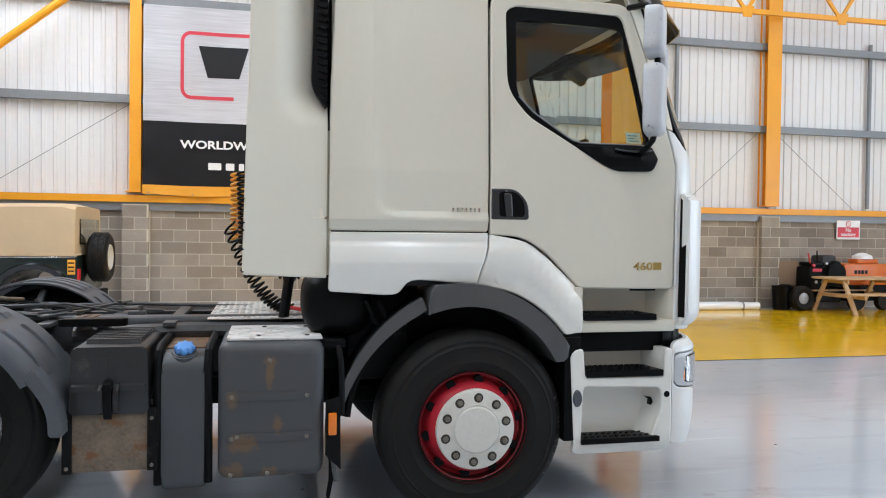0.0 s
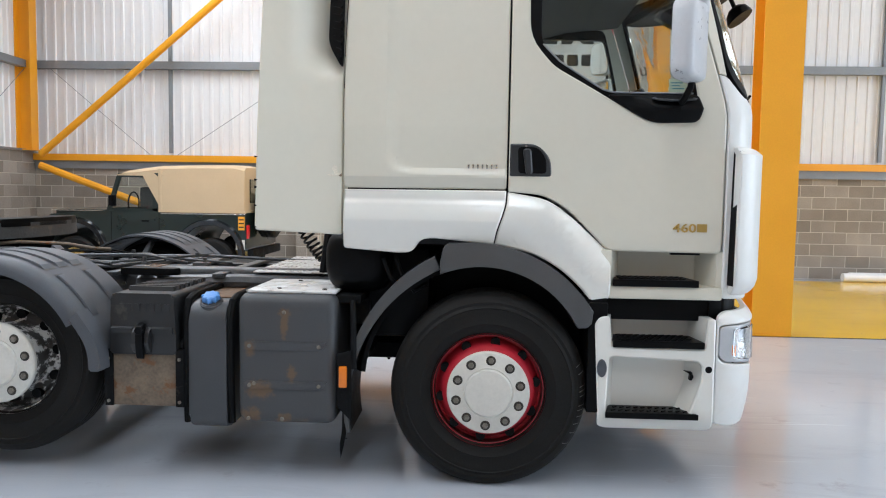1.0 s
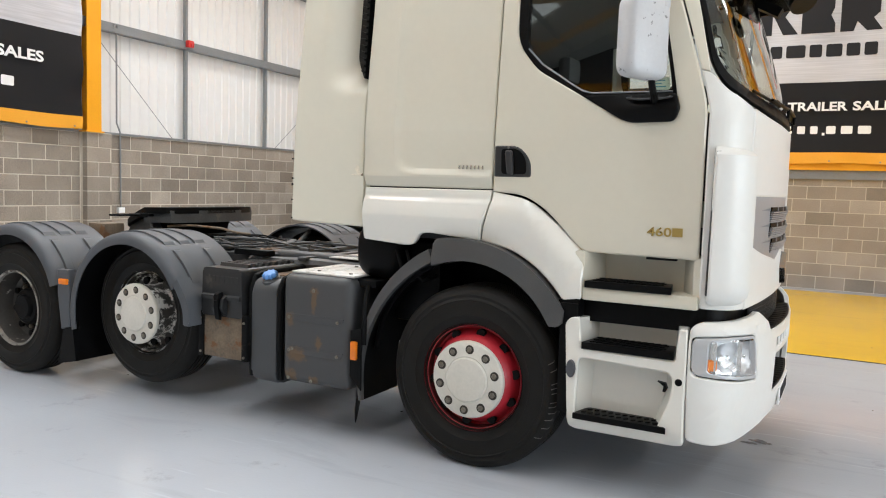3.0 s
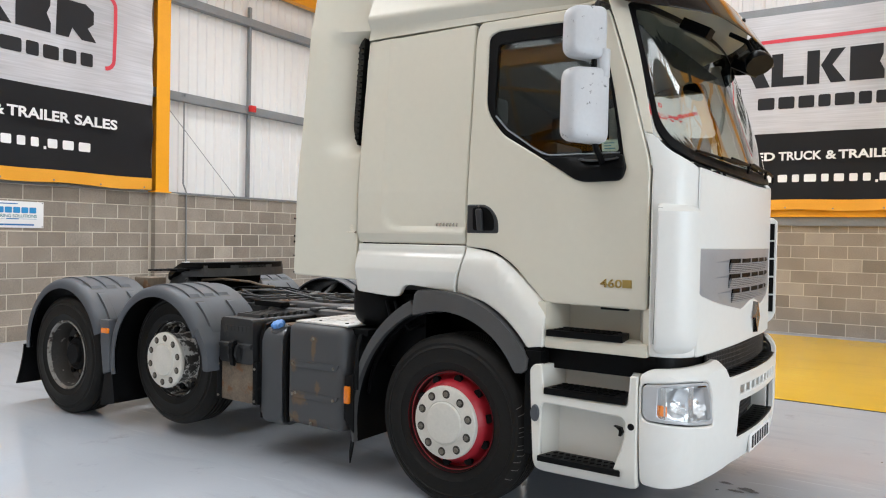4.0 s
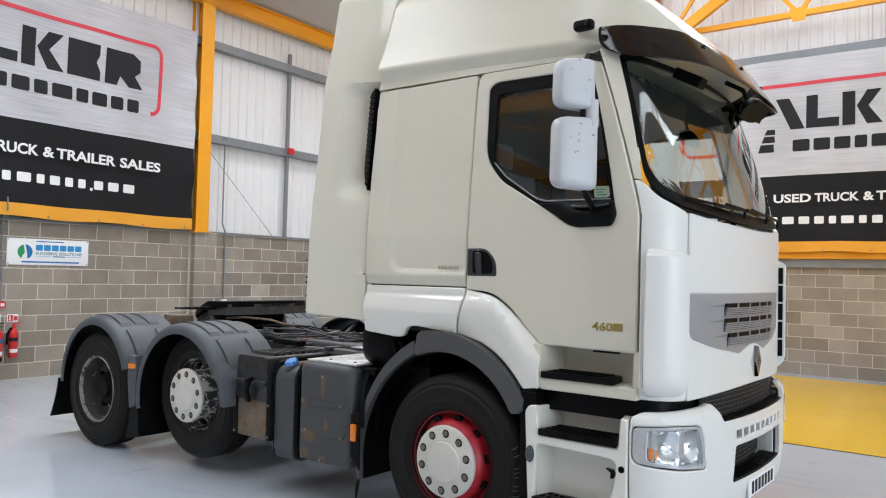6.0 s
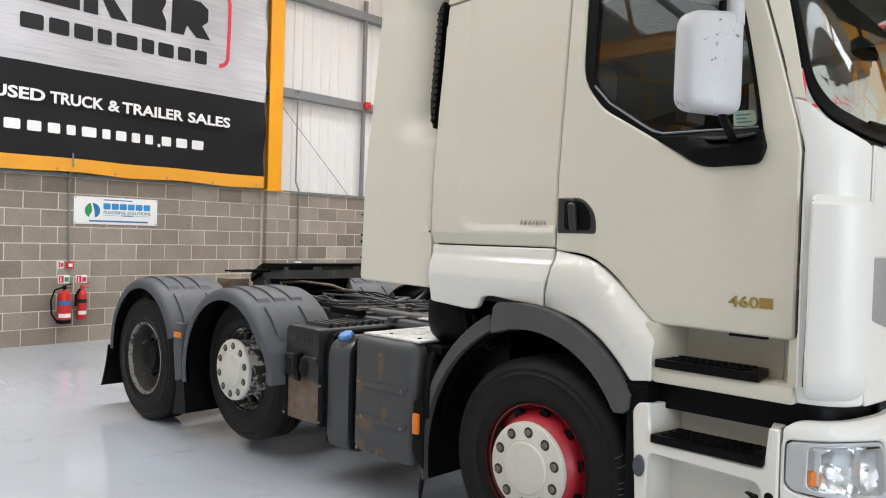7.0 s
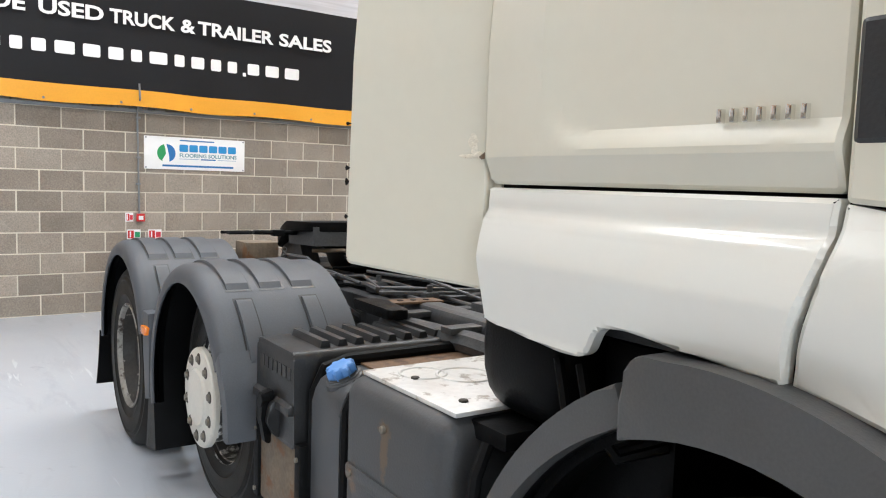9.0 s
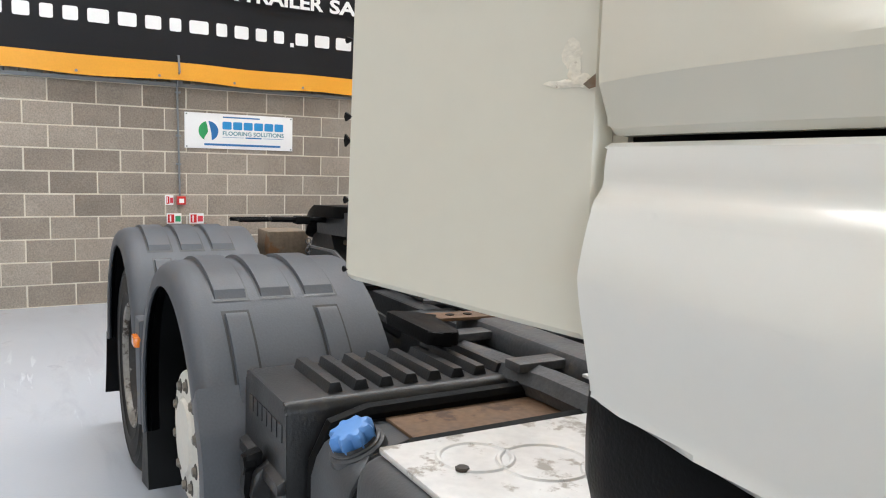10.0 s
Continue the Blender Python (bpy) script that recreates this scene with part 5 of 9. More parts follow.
def wheel(x, z, y_out, side, rim_mat, style, label):
    """One wheel: disc with hub as the part, tyre, rim and nuts under it. side 1 stands on the near flank."""
    def turn(bm):
        if side < 0:
            bmesh.ops.scale(bm, vec=(1, -1, 1), verts=bm.verts[:])
        bmesh.ops.translate(bm, verts=bm.verts[:], vec=(x, CENTRE + side * (y_out - CENTRE), z))
        return bm
    r, wide = 0.52, 0.30
    if style == "front":
        prof = [(0.303, 0.012), (0.303, 0.028), (0.29, 0.035), (0.284, 0.085), (0.27, 0.092), (0.252, 0.055), (0.228, 0.0), (0.21, -0.02), (0.0, -0.02)]
    elif style == "lift":
        prof = [(0.303, 0.012), (0.303, 0.028), (0.288, 0.035), (0.28, 0.13), (0.255, 0.145), (0.22, 0.125), (0.195, 0.09), (0.0, 0.09)]
    else:
        prof = [(0.303, 0.012), (0.303, 0.028), (0.288, 0.035), (0.28, 0.10), (0.262, 0.17), (0.225, 0.19), (0.185, 0.185), (0.0, 0.185)]
    body = part("wheel", turn(lathe(bmesh.new(), prof, (0, 0, 0), "y", 64)), rim_mat, TRUCK, label, sharp=0.5)
    part("tyre", turn(tyre_mesh(r, wide)), RUBBER, body)
    bm = lathe(bmesh.new(), [(0.28, 0.105), (0.292, 0.25), (0.303, 0.27), (0.303, 0.285)], (0, 0, 0), "y", 48)
    part("rim_back", turn(bm), rim_mat, body)
    # hand holes round the disc
    count = 10
    for i in range(count):
        a = radians(36 * i + 10)
        rr, yy, sz = {"front": (0.254, 0.05, 0.026), "lift": (0.238, 0.12, 0.028), "rear": (0.232, 0.178, 0.026)}[style]
        bm = disc(bmesh.new(), (rr * math.cos(a), yy - 0.012, rr * math.sin(a)), sz, 0.03, "y", 12)
        part("hand_hole", turn(bm), DARK_PLASTIC, body)
    if style != "rear":
        y0 = -0.045 if style == "front" else -0.085
        bm = lathe(bmesh.new(), [(0.217, y0 + 0.03), (0.217, y0 + 0.012), (0.212, y0 + 0.004), (0.20, y0), (0.14, y0), (0.133, y0 - 0.004), (0.126, y0 - 0.002), (0.118, y0 - 0.012), (0.0, y0 - 0.016)], (0, 0, 0), "y", 64)
        cap = part("hub_cover", turn(bm), HUB_PAINT, body, "cream painted hub cover")
        if style == "front":
            # the barrel's shade is painted as a darker red lining
            bm = lathe(bmesh.new(), [(0.3035, 0.008), (0.3015, 0.03), (0.287, 0.0365), (0.2825, 0.084)], (0, 0, 0), "y", 64)
            part("rim_barrel", turn(bm), MAROON, body, "rim barrel in a darker red for its shade")
        if style == "lift":
            bm = lathe(bmesh.new(), [(0.215, -0.056), (0.2, -0.05), (0.196, 0.11), (0.24, 0.13)], (0, 0, 0), "y", 48)
            part("hub_drum", turn(bm), WORN_RIM, body)
        nut_r, nut_y, spread, start = 0.172, y0 - 0.012, 10, 14
    else:
        bm = lathe(bmesh.new(), [(0.15, 0.185), (0.145, 0.12), (0.13, 0.105), (0.1, 0.1), (0.095, 0.08), (0.085, 0.07), (0.0, 0.07)], (0, 0, 0), "y", 40)
        cap = part("hub", turn(bm), CHASSIS, body)
        bm = lathe(bmesh.new(), [(0.152, 0.184), (0.156, 0.165), (0.2, 0.168), (0.214, 0.186)], (0, 0, 0), "y", 40)
        part("disc_shadow_ring", turn(bm), CHASSIS, body)
        bm = lathe(bmesh.new(), [(0.304, 0.012), (0.298, 0.006), (0.288, 0.011), (0.282, 0.035)], (0, 0, 0), "y", 56)
        part("rim_edge", turn(bm), STEEL_RIM, body, "dull rim edge")
        nut_r, nut_y, spread, start = 0.168, 0.145, 10, 14
    for i in range(spread):
        a = radians(start + 36 * i)
        p = (nut_r * math.cos(a), nut_y, nut_r * math.sin(a))
        # dark brown disc for the recess round the nut
        bm = disc(bmesh.new(), (p[0], nut_y + 0.010, p[2]), 0.027, 0.03, "y", 16, 0.003)
        part("nut_well", turn(bm), NUT_WELL, cap)
        bm = lathe(bmesh.new(), [(0, 0), (0.013, 0), (0.016, 0.004), (0.0165, 0.02)], p, "y", 6)
        part("wheel_nut", turn(bm), NUT, cap)
    if style == "front" and side > 0:
        for a, rr, w in ((-34, 0.496, 0.03), (-26, 0.5, 0.03), (-20, 0.497, 0.02), (-15, 0.503, 0.03), (-11, 0.497, 0.03), (-8, 0.499, 0.018), (-2, 0.5, 0.026), (1, 0.497, 0.03), (4, 0.499, 0.014), (12, 0.5, 0.02), (17, 0.497, 0.02)):
            bm = bmesh.new()
            pts = [(a - 0.5, rr - 0.018), (a + 0.1, rr - 0.02), (a + 0.9, rr + 0.006), (a + 1.4 + w * 40, rr + 0.012), (a + 0.6, rr + 0.008)]
            bm.faces.new([bm.verts.new((q * math.cos(radians(g)), 0.0145 + (q - 0.492) * 0.9 - 0.002, q * math.sin(radians(g)))) for g, q in pts])
            part("rubber_scrape", turn(bm), SCRAPE, body)
    return body


def arc_shell(x, z, y0, y1, r, a0, a1, thick, lip, n=30, side=1, skew=0.0):
    """A curved mudguard: a band of radius r over the wheel with an outer lip turned towards the hub."""
    prof = [(r - thick, 0.05), (r - 0.05, 0.012), (r - lip, 0.008), (r - lip, 0.0), (r - 0.055, -0.002), (r - 0.03, 0.004), (r - 0.013, 0.018), (r - 0.003, 0.036), (r, 0.06), (r, y1 - y0), (r - thick, y1 - y0), (r - thick, 0.05)]
    bm = bmesh.new()
    lathe(bm, prof, (0, 0, 0), "y", n, a0, a1 - a0)
    if side < 0:
        bmesh.ops.scale(bm, vec=(1, -1, 1), verts=bm.verts[:])
    bmesh.ops.translate(bm, verts=bm.verts[:], vec=(x, CENTRE + side * (y0 - CENTRE), z))
    return bm


def rear_guards(side):
    for k, (x, z, a0, a1) in enumerate(((-1.535, 0.58, 28, 194), (-2.855, 0.575, 18, 184))):
        r = 0.615
        guard = part("mudguard", arc_shell(x, z, 3.69, 4.28, r, a0, a1, 0.012, 0.085, 36, side), GREY_PLASTIC, TRUCK, "grey ribbed plastic mudguard")
        # added black shell puts the shade under the guard into colour
        part("guard_shade_shell", arc_shell(x, z, 3.71, 4.27, r - 0.014, a0, a1, 0.004, 0.012, 30, side), DARK_PLASTIC, guard, "black shell for the shade inside the guard")
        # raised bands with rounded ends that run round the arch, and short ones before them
        # dark flat strip round a band: the shade of its groove as colour
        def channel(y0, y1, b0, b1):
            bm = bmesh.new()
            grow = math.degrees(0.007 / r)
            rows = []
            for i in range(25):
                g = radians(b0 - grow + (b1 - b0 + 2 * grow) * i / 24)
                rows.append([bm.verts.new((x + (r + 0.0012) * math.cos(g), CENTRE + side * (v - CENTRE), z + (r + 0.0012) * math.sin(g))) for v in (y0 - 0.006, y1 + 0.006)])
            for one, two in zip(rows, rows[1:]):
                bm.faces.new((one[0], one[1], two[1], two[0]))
            part("rib_groove_shade", bm, DUSTY_BLACK, guard, "dark strip in place of the groove's shade")
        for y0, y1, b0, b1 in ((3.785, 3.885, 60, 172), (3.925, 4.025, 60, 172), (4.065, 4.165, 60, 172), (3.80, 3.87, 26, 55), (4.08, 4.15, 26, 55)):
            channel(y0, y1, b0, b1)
            bm = bmesh.new()
            rows = []
            for i in range(33):
                ang = b0 + (b1 - b0) * i / 32
                run = min(ang - b0, b1 - ang) * radians(1) * r
                row = []
                for w in (0.0, 0.004, 0.012, 0.02, 0.5, 0.98):
                    wide = y1 - y0
                    off = w if w < 0.1 else (wide / 2 if w == 0.5 else wide - 0.012)
                    row.append((off, ang, run))
                row += [(y1 - y0 - 0.004, ang, run), (y1 - y0, ang, run)]
                line = []
                for off, g, ran in row:
                    side_in = min(off, y1 - y0 - off)
                    up = min(1.0, side_in / 0.004) * min(1.0, ran / 0.012)
                    rr = r - 0.002 + 0.014 * up
                    line.append(bm.verts.new((x + rr * math.cos(radians(g)), CENTRE + side * (y0 + off - CENTRE), z + rr * math.sin(radians(g)))))
                rows.append(line)
            for one, two in zip(rows, rows[1:]):
                for j in range(len(one) - 1):
                    bm.faces.new((one[j], one[j + 1], two[j + 1], two[j]))
            part("guard_rib", bm, GREY_PLASTIC, guard, sharp=0.4)
        if k == 0:
            # straighter lower front piece that laps over the arch
            drop = rounded([(-1.01, 0.915), (-0.925, 0.79), (-0.893, 0.70), (-0.887, 0.60), (-0.948, 0.60), (-0.952, 0.69), (-0.978, 0.765), (-1.055, 0.865)], [0, 0.08, 0.08, 0.01, 0.01, 0.05, 0.05, 0])
            part("guard_end", prism(bmesh.new(), drop, "y", *sorted((CENTRE + side * (3.684 - CENTRE), CENTRE + side * (4.284 - CENTRE))), 0.012), GREY_PLASTIC, guard)
    # filler between the guards with its amber lamp, and the flap behind
    y = CENTRE + side * (3.69 - CENTRE)
    inn = CENTRE + side * (4.2 - CENTRE)
    bm = prism(bmesh.new(), [(-2.265, 0.88), (-2.14, 0.88), (-2.13, 0.74), (-2.12, 0.46), (-2.22, 0.43), (-2.255, 0.7)], "y", min(y, y + side * 0.06), max(y, y + side * 0.06), 0.01)
    filler = part("guard_filler", bm, GREY_PLASTIC, TRUCK)
    yy = sorted((y - side * 0.02, y + side * 0.01))
    part("side_marker", boxed(-2.225, -2.135, yy[0], yy[1], 0.772, 0.815, 0.008), AMBER, TRUCK, "small amber side marker lamp")
    bm = bmesh.new()
    rows = []
    for i in range(7):
        t = i / 6
        px, pz = -3.47 - 0.13 * t ** 1.5, 0.56 - 0.38 * t
        rows.append([bm.verts.new((px + d, yv, pz)) for d, yv in ((0, y), (0, inn), (-0.015, inn), (-0.015, y))])
    for one, two in zip(rows, rows[1:]):
        for j in range(4):
            bm.faces.new((one[j], one[(j + 1) % 4], two[(j + 1) % 4], two[j]))
    bm.faces.new(rows[0])
    bm.faces.new(rows[-1])
    part("mud_flap", bm, DARK_PLASTIC, TRUCK, "black rubber mud flap")
    bm = prism(bmesh.new(), [(-2.22, 0.46), (-2.12, 0.46), (-2.08, 0.2), (-2.28, 0.16)], "y", *sorted((y + side * 0.02, inn)))
    part("mud_flap", bm, DARK_PLASTIC, TRUCK, "black rubber mud flap")


def front_guards(side):
    hx, hz = 1.11, 0.53
    y = CENTRE + side * (3.80 - CENTRE)
    def arc(cx, cz, r, a0, a1, n):
        return [(cx + r * math.cos(radians(a0 + (a1 - a0) * i / n)), cz + r * math.sin(radians(a0 + (a1 - a0) * i / n))) for i in range(n + 1)]
    # two overlapping trims, each between an outer and an inner arc
    outline = arc(1.23, 0.45, 0.87, 117, 192, 20) + arc(1.198, 0.413, 0.812, 190, 114, 20)
    yy = sorted((CENTRE + side * (3.825 - CENTRE), CENTRE + side * (3.868 - CENTRE)))
    part("arch_rear", prism(bmesh.new(), outline, "y", *yy, 0.008), ARCH_PLASTIC, TRUCK, "dark grey plastic wheel arch liner")
    # the same outline carried deeper, in black
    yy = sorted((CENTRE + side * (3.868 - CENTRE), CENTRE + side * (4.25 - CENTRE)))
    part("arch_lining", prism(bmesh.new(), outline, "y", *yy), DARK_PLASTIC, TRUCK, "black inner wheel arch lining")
    head = rounded([(0.866, 1.20), (0.886, 1.292), (0.96, 1.297)], [0, 0.045, 0], 5)
    outline = arc(1.041, 0.565, 0.734, 32, 96, 18) + head[::-1][1:] + arc(1.085, 0.619, 0.557, 113, 28, 18)
    outline += [(1.585, 0.865), (1.632, 0.868), (1.656, 0.89)]
    bm = prism(bmesh.new(), outline, "y", *sorted((y, CENTRE + side * (4.2 - CENTRE))), 0.01)
    part("arch_front", bm, ARCH_PLASTIC, TRUCK, "dark grey plastic wheel arch trim")
    yy = sorted((y, CENTRE + side * (4.2 - CENTRE)))
    # black box in place of the shade between tyre and step
    part("arch_dark_box", boxed(1.64, 1.74, yy[0] + 0.02, yy[1], 0.42, 1.0, 0.01), DARK_PLASTIC, TRUCK)
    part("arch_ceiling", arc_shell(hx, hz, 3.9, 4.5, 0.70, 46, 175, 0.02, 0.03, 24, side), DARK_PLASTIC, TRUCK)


def mono(name, bm, mat, label=""):
    return part(name, bm, mat, TRUCK, label)


side_panels(1)
side_panels(-1)
roof()
front()
cabin()
mirrors(1)
mirrors(-1)
for sgn in (1, -1):
    wheel(1.128, 0.518, 3.83, sgn, RED_RIM, "front", "worn red steel wheel with a cream ten-bolt hub cover")
    wheel(-1.495, 0.615, 3.835, sgn, WORN_RIM, "lift", "lifted wheel with flaking rim and cream hub cover")
    wheel(-2.865, 0.518, 3.73, sgn, DISH, "rear", "deep-dished dull steel drive wheel")
    rear_guards(sgn)
    front_guards(sgn)

# ---- bumper, lamps and steps of the tractor ----


def across(v):
    return MID + v


def bumper():
    far = 2 * MID
    def lamp(mirror):
        pts = [(0.006, 0.895), (0.20, 0.905), (0.38, 0.893), (0.415, 0.82), (0.44, 0.652), (0.25, 0.67), (0.03, 0.70), (0.006, 0.73)]
        if mirror:
            pts = [(far - a, z) for a, z in reversed(pts)]
        return rounded(pts, 0.03)
    lamps = [lamp(False), lamp(True)]
    slots = []
    for i in range(9):
        v = -0.44 + i * 0.098
        slots.append([(across(v), 0.775), (across(v + 0.078), 0.775), (across(v + 0.078), 0.82), (across(v), 0.82)])
    mouth = rounded([(across(-0.48), 0.535), (across(0.48), 0.535), (across(0.45), 0.735), (across(-0.45), 0.735)], 0.025)
    rim = [(0.0, 0.37), (0.12, 0.352), (0.4, 0.36), (across(-0.5), 0.40), (across(0.5), 0.40), (far - 0.4, 0.36), (far - 0.12, 0.352), (far, 0.37), (far, 0.94), (far - 0.05, 0.965), (far - 0.45, 0.975), (across(0.655), 0.99), (across(0.6), 0.885), (across(-0.6), 0.885), (across(-0.655), 0.99), (0.45, 0.975), (0.05, 0.965), (0.0, 0.94)]
    rim = rounded(rim, [0.03, 0.05, 0.1, 0.1, 0.1, 0.1, 0.05, 0.03, 0.03, 0.05, 0.1, 0.03, 0.03, 0.03, 0.03, 0.1, 0.05, 0.03])
    def face(s, z, d):
        low = max(0.0, 0.62 - z)
        k = 0.035 + 0.03 * min(1.0, max(0.0, (min(s, far - s) - 0.2) / 0.4)) - 0.45 * low * low
        if z > 0.93:
            k -= 0.8 * (z - 0.93)
        return cab(s, z, d - k, 1)
    body = part("bumper", skin(rim, face, 0.03, holes=[*lamps, *slots, mouth], step=(0.07, 0.05), rim=0.008, drop=0.006), FRONT_DAYLIT, TRUCK, "white moulded front bumper")
    inside = [(0.03, 0.40), (far - 0.03, 0.40), (far - 0.03, 0.93), (0.03, 0.93)]
    part("bumper_lining", skin(inside, lambda s, z, d: cab(s, z, d + 0.12, 1), 0.03, step=(0.1, 0.2), rim=0), DARK_PLASTIC, body)
    # recess behind the lower opening: white cheeks and a ceiling, a mesh at its back
    for g in (-1, 1):
        a, b = sorted((CENTRE + g * 0.455, CENTRE + g * 0.485))
        x = cab(across(0.47), 0.6, 0).x
        part("recess_cheek", boxed(x - 0.11, x + 0.02, a, b, 0.52, 0.74, 0.006), FRONT_DAYLIT, body)
    low_mesh = part("mesh_screen", skin([(across(-0.46), 0.54), (across(0.46), 0.54), (across(0.46), 0.735), (across(-0.46), 0.735)], lambda s, z, d: cab(s, z, d + 0.08, 1), 0.01, step=(0.2, 0.2), rim=0), DARK_PLASTIC, body)
    for i in range(38):
        v = -0.45 + i * 0.0243
        part("mesh_bar", beam(bmesh.new(), cab(across(v), 0.55, 0.075), cab(across(v), 0.73, 0.075), 0.005, 0.006), ARCH_PLASTIC, low_mesh)
    for k in range(7):
        bm = tube(bmesh.new(), [cab(across(-0.45 + 0.9 * i / 8), 0.565 + 0.025 * k, 0.075) for i in range(9)], 0.003, 5)
        part("mesh_bar", bm, ARCH_PLASTIC, low_mesh)
    # treads in the two front foot steps
    for z, wide, deep in ((0.872, 0.58, 0.13), (0.528, 0.45, 0.115)):
        bm = bmesh.new()
        outline = [(cab(across(v), z, -0.055).x, CENTRE + v) for v in [wide * (i / 4 - 1) for i in range(9)]]
        back = [(x - deep, y) for x, y in reversed(outline)]
        prism(bm, outline + back, "z", z, z + 0.02)
        for i in range(14):
            v = -wide + 2 * wide * (i + 0.5) / 14
            x = cab(across(v), z, -0.055).x
            box(bm, x - deep + 0.02, x - 0.01, CENTRE + v - 0.012, CENTRE + v + 0.012, z + 0.018, z + 0.023)
        part("step_tread", bm, DARK_PLASTIC, body)
    for mirror in (False, True):
        def flip(pts):
            return [(far - a, z) for a, z in reversed(pts)] if mirror else pts
        def from_side(s):
            return far - s if mirror else s
        outline = rounded(flip([(0.012, 0.889), (0.20, 0.899), (0.376, 0.887), (0.409, 0.818), (0.433, 0.661), (0.25, 0.679), (0.033, 0.708), (0.012, 0.736)]), 0.03)
        lens = rounded(flip([(0.078, 0.878), (0.20, 0.885), (0.362, 0.874), (0.39, 0.81), (0.411, 0.682), (0.25, 0.697), (0.076, 0.724)]), 0.022)
        cover = part("headlamp", skin(lens, lambda s, z, d: face(s, z, d - 0.008), 0.006, step=(0.05, 0.08), rim=0.006, drop=0.006), CLEAR, TRUCK, "clear headlamp cover")
        cover.visible_shadow = False
        # two bowls side by side with a narrow flat between them
        def bowl(s, z, d):
            t = from_side(s)
            hollow = max(max(0.0, 1 - ((t - 0.185) ** 2 + (z - 0.795) ** 2) / 0.0058), max(0.0, 1 - ((t - 0.318) ** 2 + (z - 0.785) ** 2) / 0.0068))
            facet = 0.004 * abs(math.sin(t * 90)) * (1 - hollow)
            return face(s, z, d + 0.022 + 0.055 * hollow ** 0.7 + facet)
        part("reflector", skin(outline, bowl, 0.01, step=(0.012, 0.012), rim=0), REFLECTOR, cover, "bright faceted reflector")
        edge = skin(outline, lambda s, z, d: face(s, z, d + 0.002), 0.03, holes=[lens], step=(0.1, 0.1), rim=0.004, drop=0.003)
        part("lamp_bezel", edge, LAMP_TRIM, cover, "pale silver lamp bezel")
        for s0, z0 in ((0.185, 0.795), (0.318, 0.785)):
            p, q = face(from_side(s0), z0, 0.075), face(from_side(s0), z0, 0.015)
            bm = lathe(bmesh.new(), [(0.007, 0.0), (0.009, 0.03), (0.012, 0.034), (0.012, 0.046), (0.008, 0.052), (0.0, 0.053)], (0, 0, 0), "z", 16)
            bm.transform(Matrix.Translation(p) @ (q - p).normalized().to_track_quat("Z", "Y").to_matrix().to_4x4())
            part("bulb_shield", bm, CHROME, cover)
        for s0 in (0.108, 0.252):
            bm = beam(bmesh.new(), face(from_side(s0), 0.72, 0.018), face(from_side(s0), 0.872, 0.018), 0.012, 0.02)
            part("lamp_divider", bm, CHROME, cover)
        part("indicator", skin(rounded(flip([(0.085, 0.732), (0.122, 0.728), (0.122, 0.782), (0.085, 0.787)]), 0.008), lambda s, z, d: face(s, z, d + 0.012), 0.012, rim=0.003, drop=0.003), AMBER, cover, "amber indicator lens")
    # dark band and mesh behind, between bumper and cab
    band = [(-0.02, 0.84), (far + 0.02, 0.84), (far + 0.02, 1.06), (-0.02, 1.06)]
    part("front_gap_liner", skin(band, lambda s, z, d: cab(s, z, d + 0.05, 1), 0.03, step=(0.1, 0.2), rim=0), DARK_PLASTIC, TRUCK)
    mesh = part("mesh_screen", skin([(across(-0.72), 0.885), (across(0.72), 0.885), (across(0.72), 1.04), (across(-0.72), 1.04)], lambda s, z, d: cab(s, z, d + 0.03, 1), 0.01, step=(0.2, 0.2), rim=0), DARK_PLASTIC, TRUCK)
    for i in range(60):
        v = -0.7 + i * 0.0237
        part("mesh_bar", beam(bmesh.new(), cab(across(v), 0.89, 0.026), cab(across(v), 1.035, 0.026), 0.005, 0.008), ARCH_PLASTIC, mesh)
    for k in range(5):
        part("mesh_bar", tube(bmesh.new(), [cab(across(-0.7 + 0.175 * i), 0.91 + 0.026 * k, 0.026) for i in range(9)], 0.003, 5), ARCH_PLASTIC, mesh)
    # number plate: blank white plate with plain dark bars
    p = cab(across(0), 0.46, -0.06)
    plate = part("number_plate", boxed(p.x - 0.012, p.x, CENTRE - 0.27, CENTRE + 0.27, 0.41, 0.51, 0.004), PRINT_WHITE, TRUCK, "white plate with dark bars")
    for i in range(7):
        y = CENTRE - 0.22 + i * 0.066
        part("plate_bar", boxed(p.x - 0.002, p.x + 0.002, y, y + 0.042, 0.425, 0.495), PRINT_BLACK, plate)


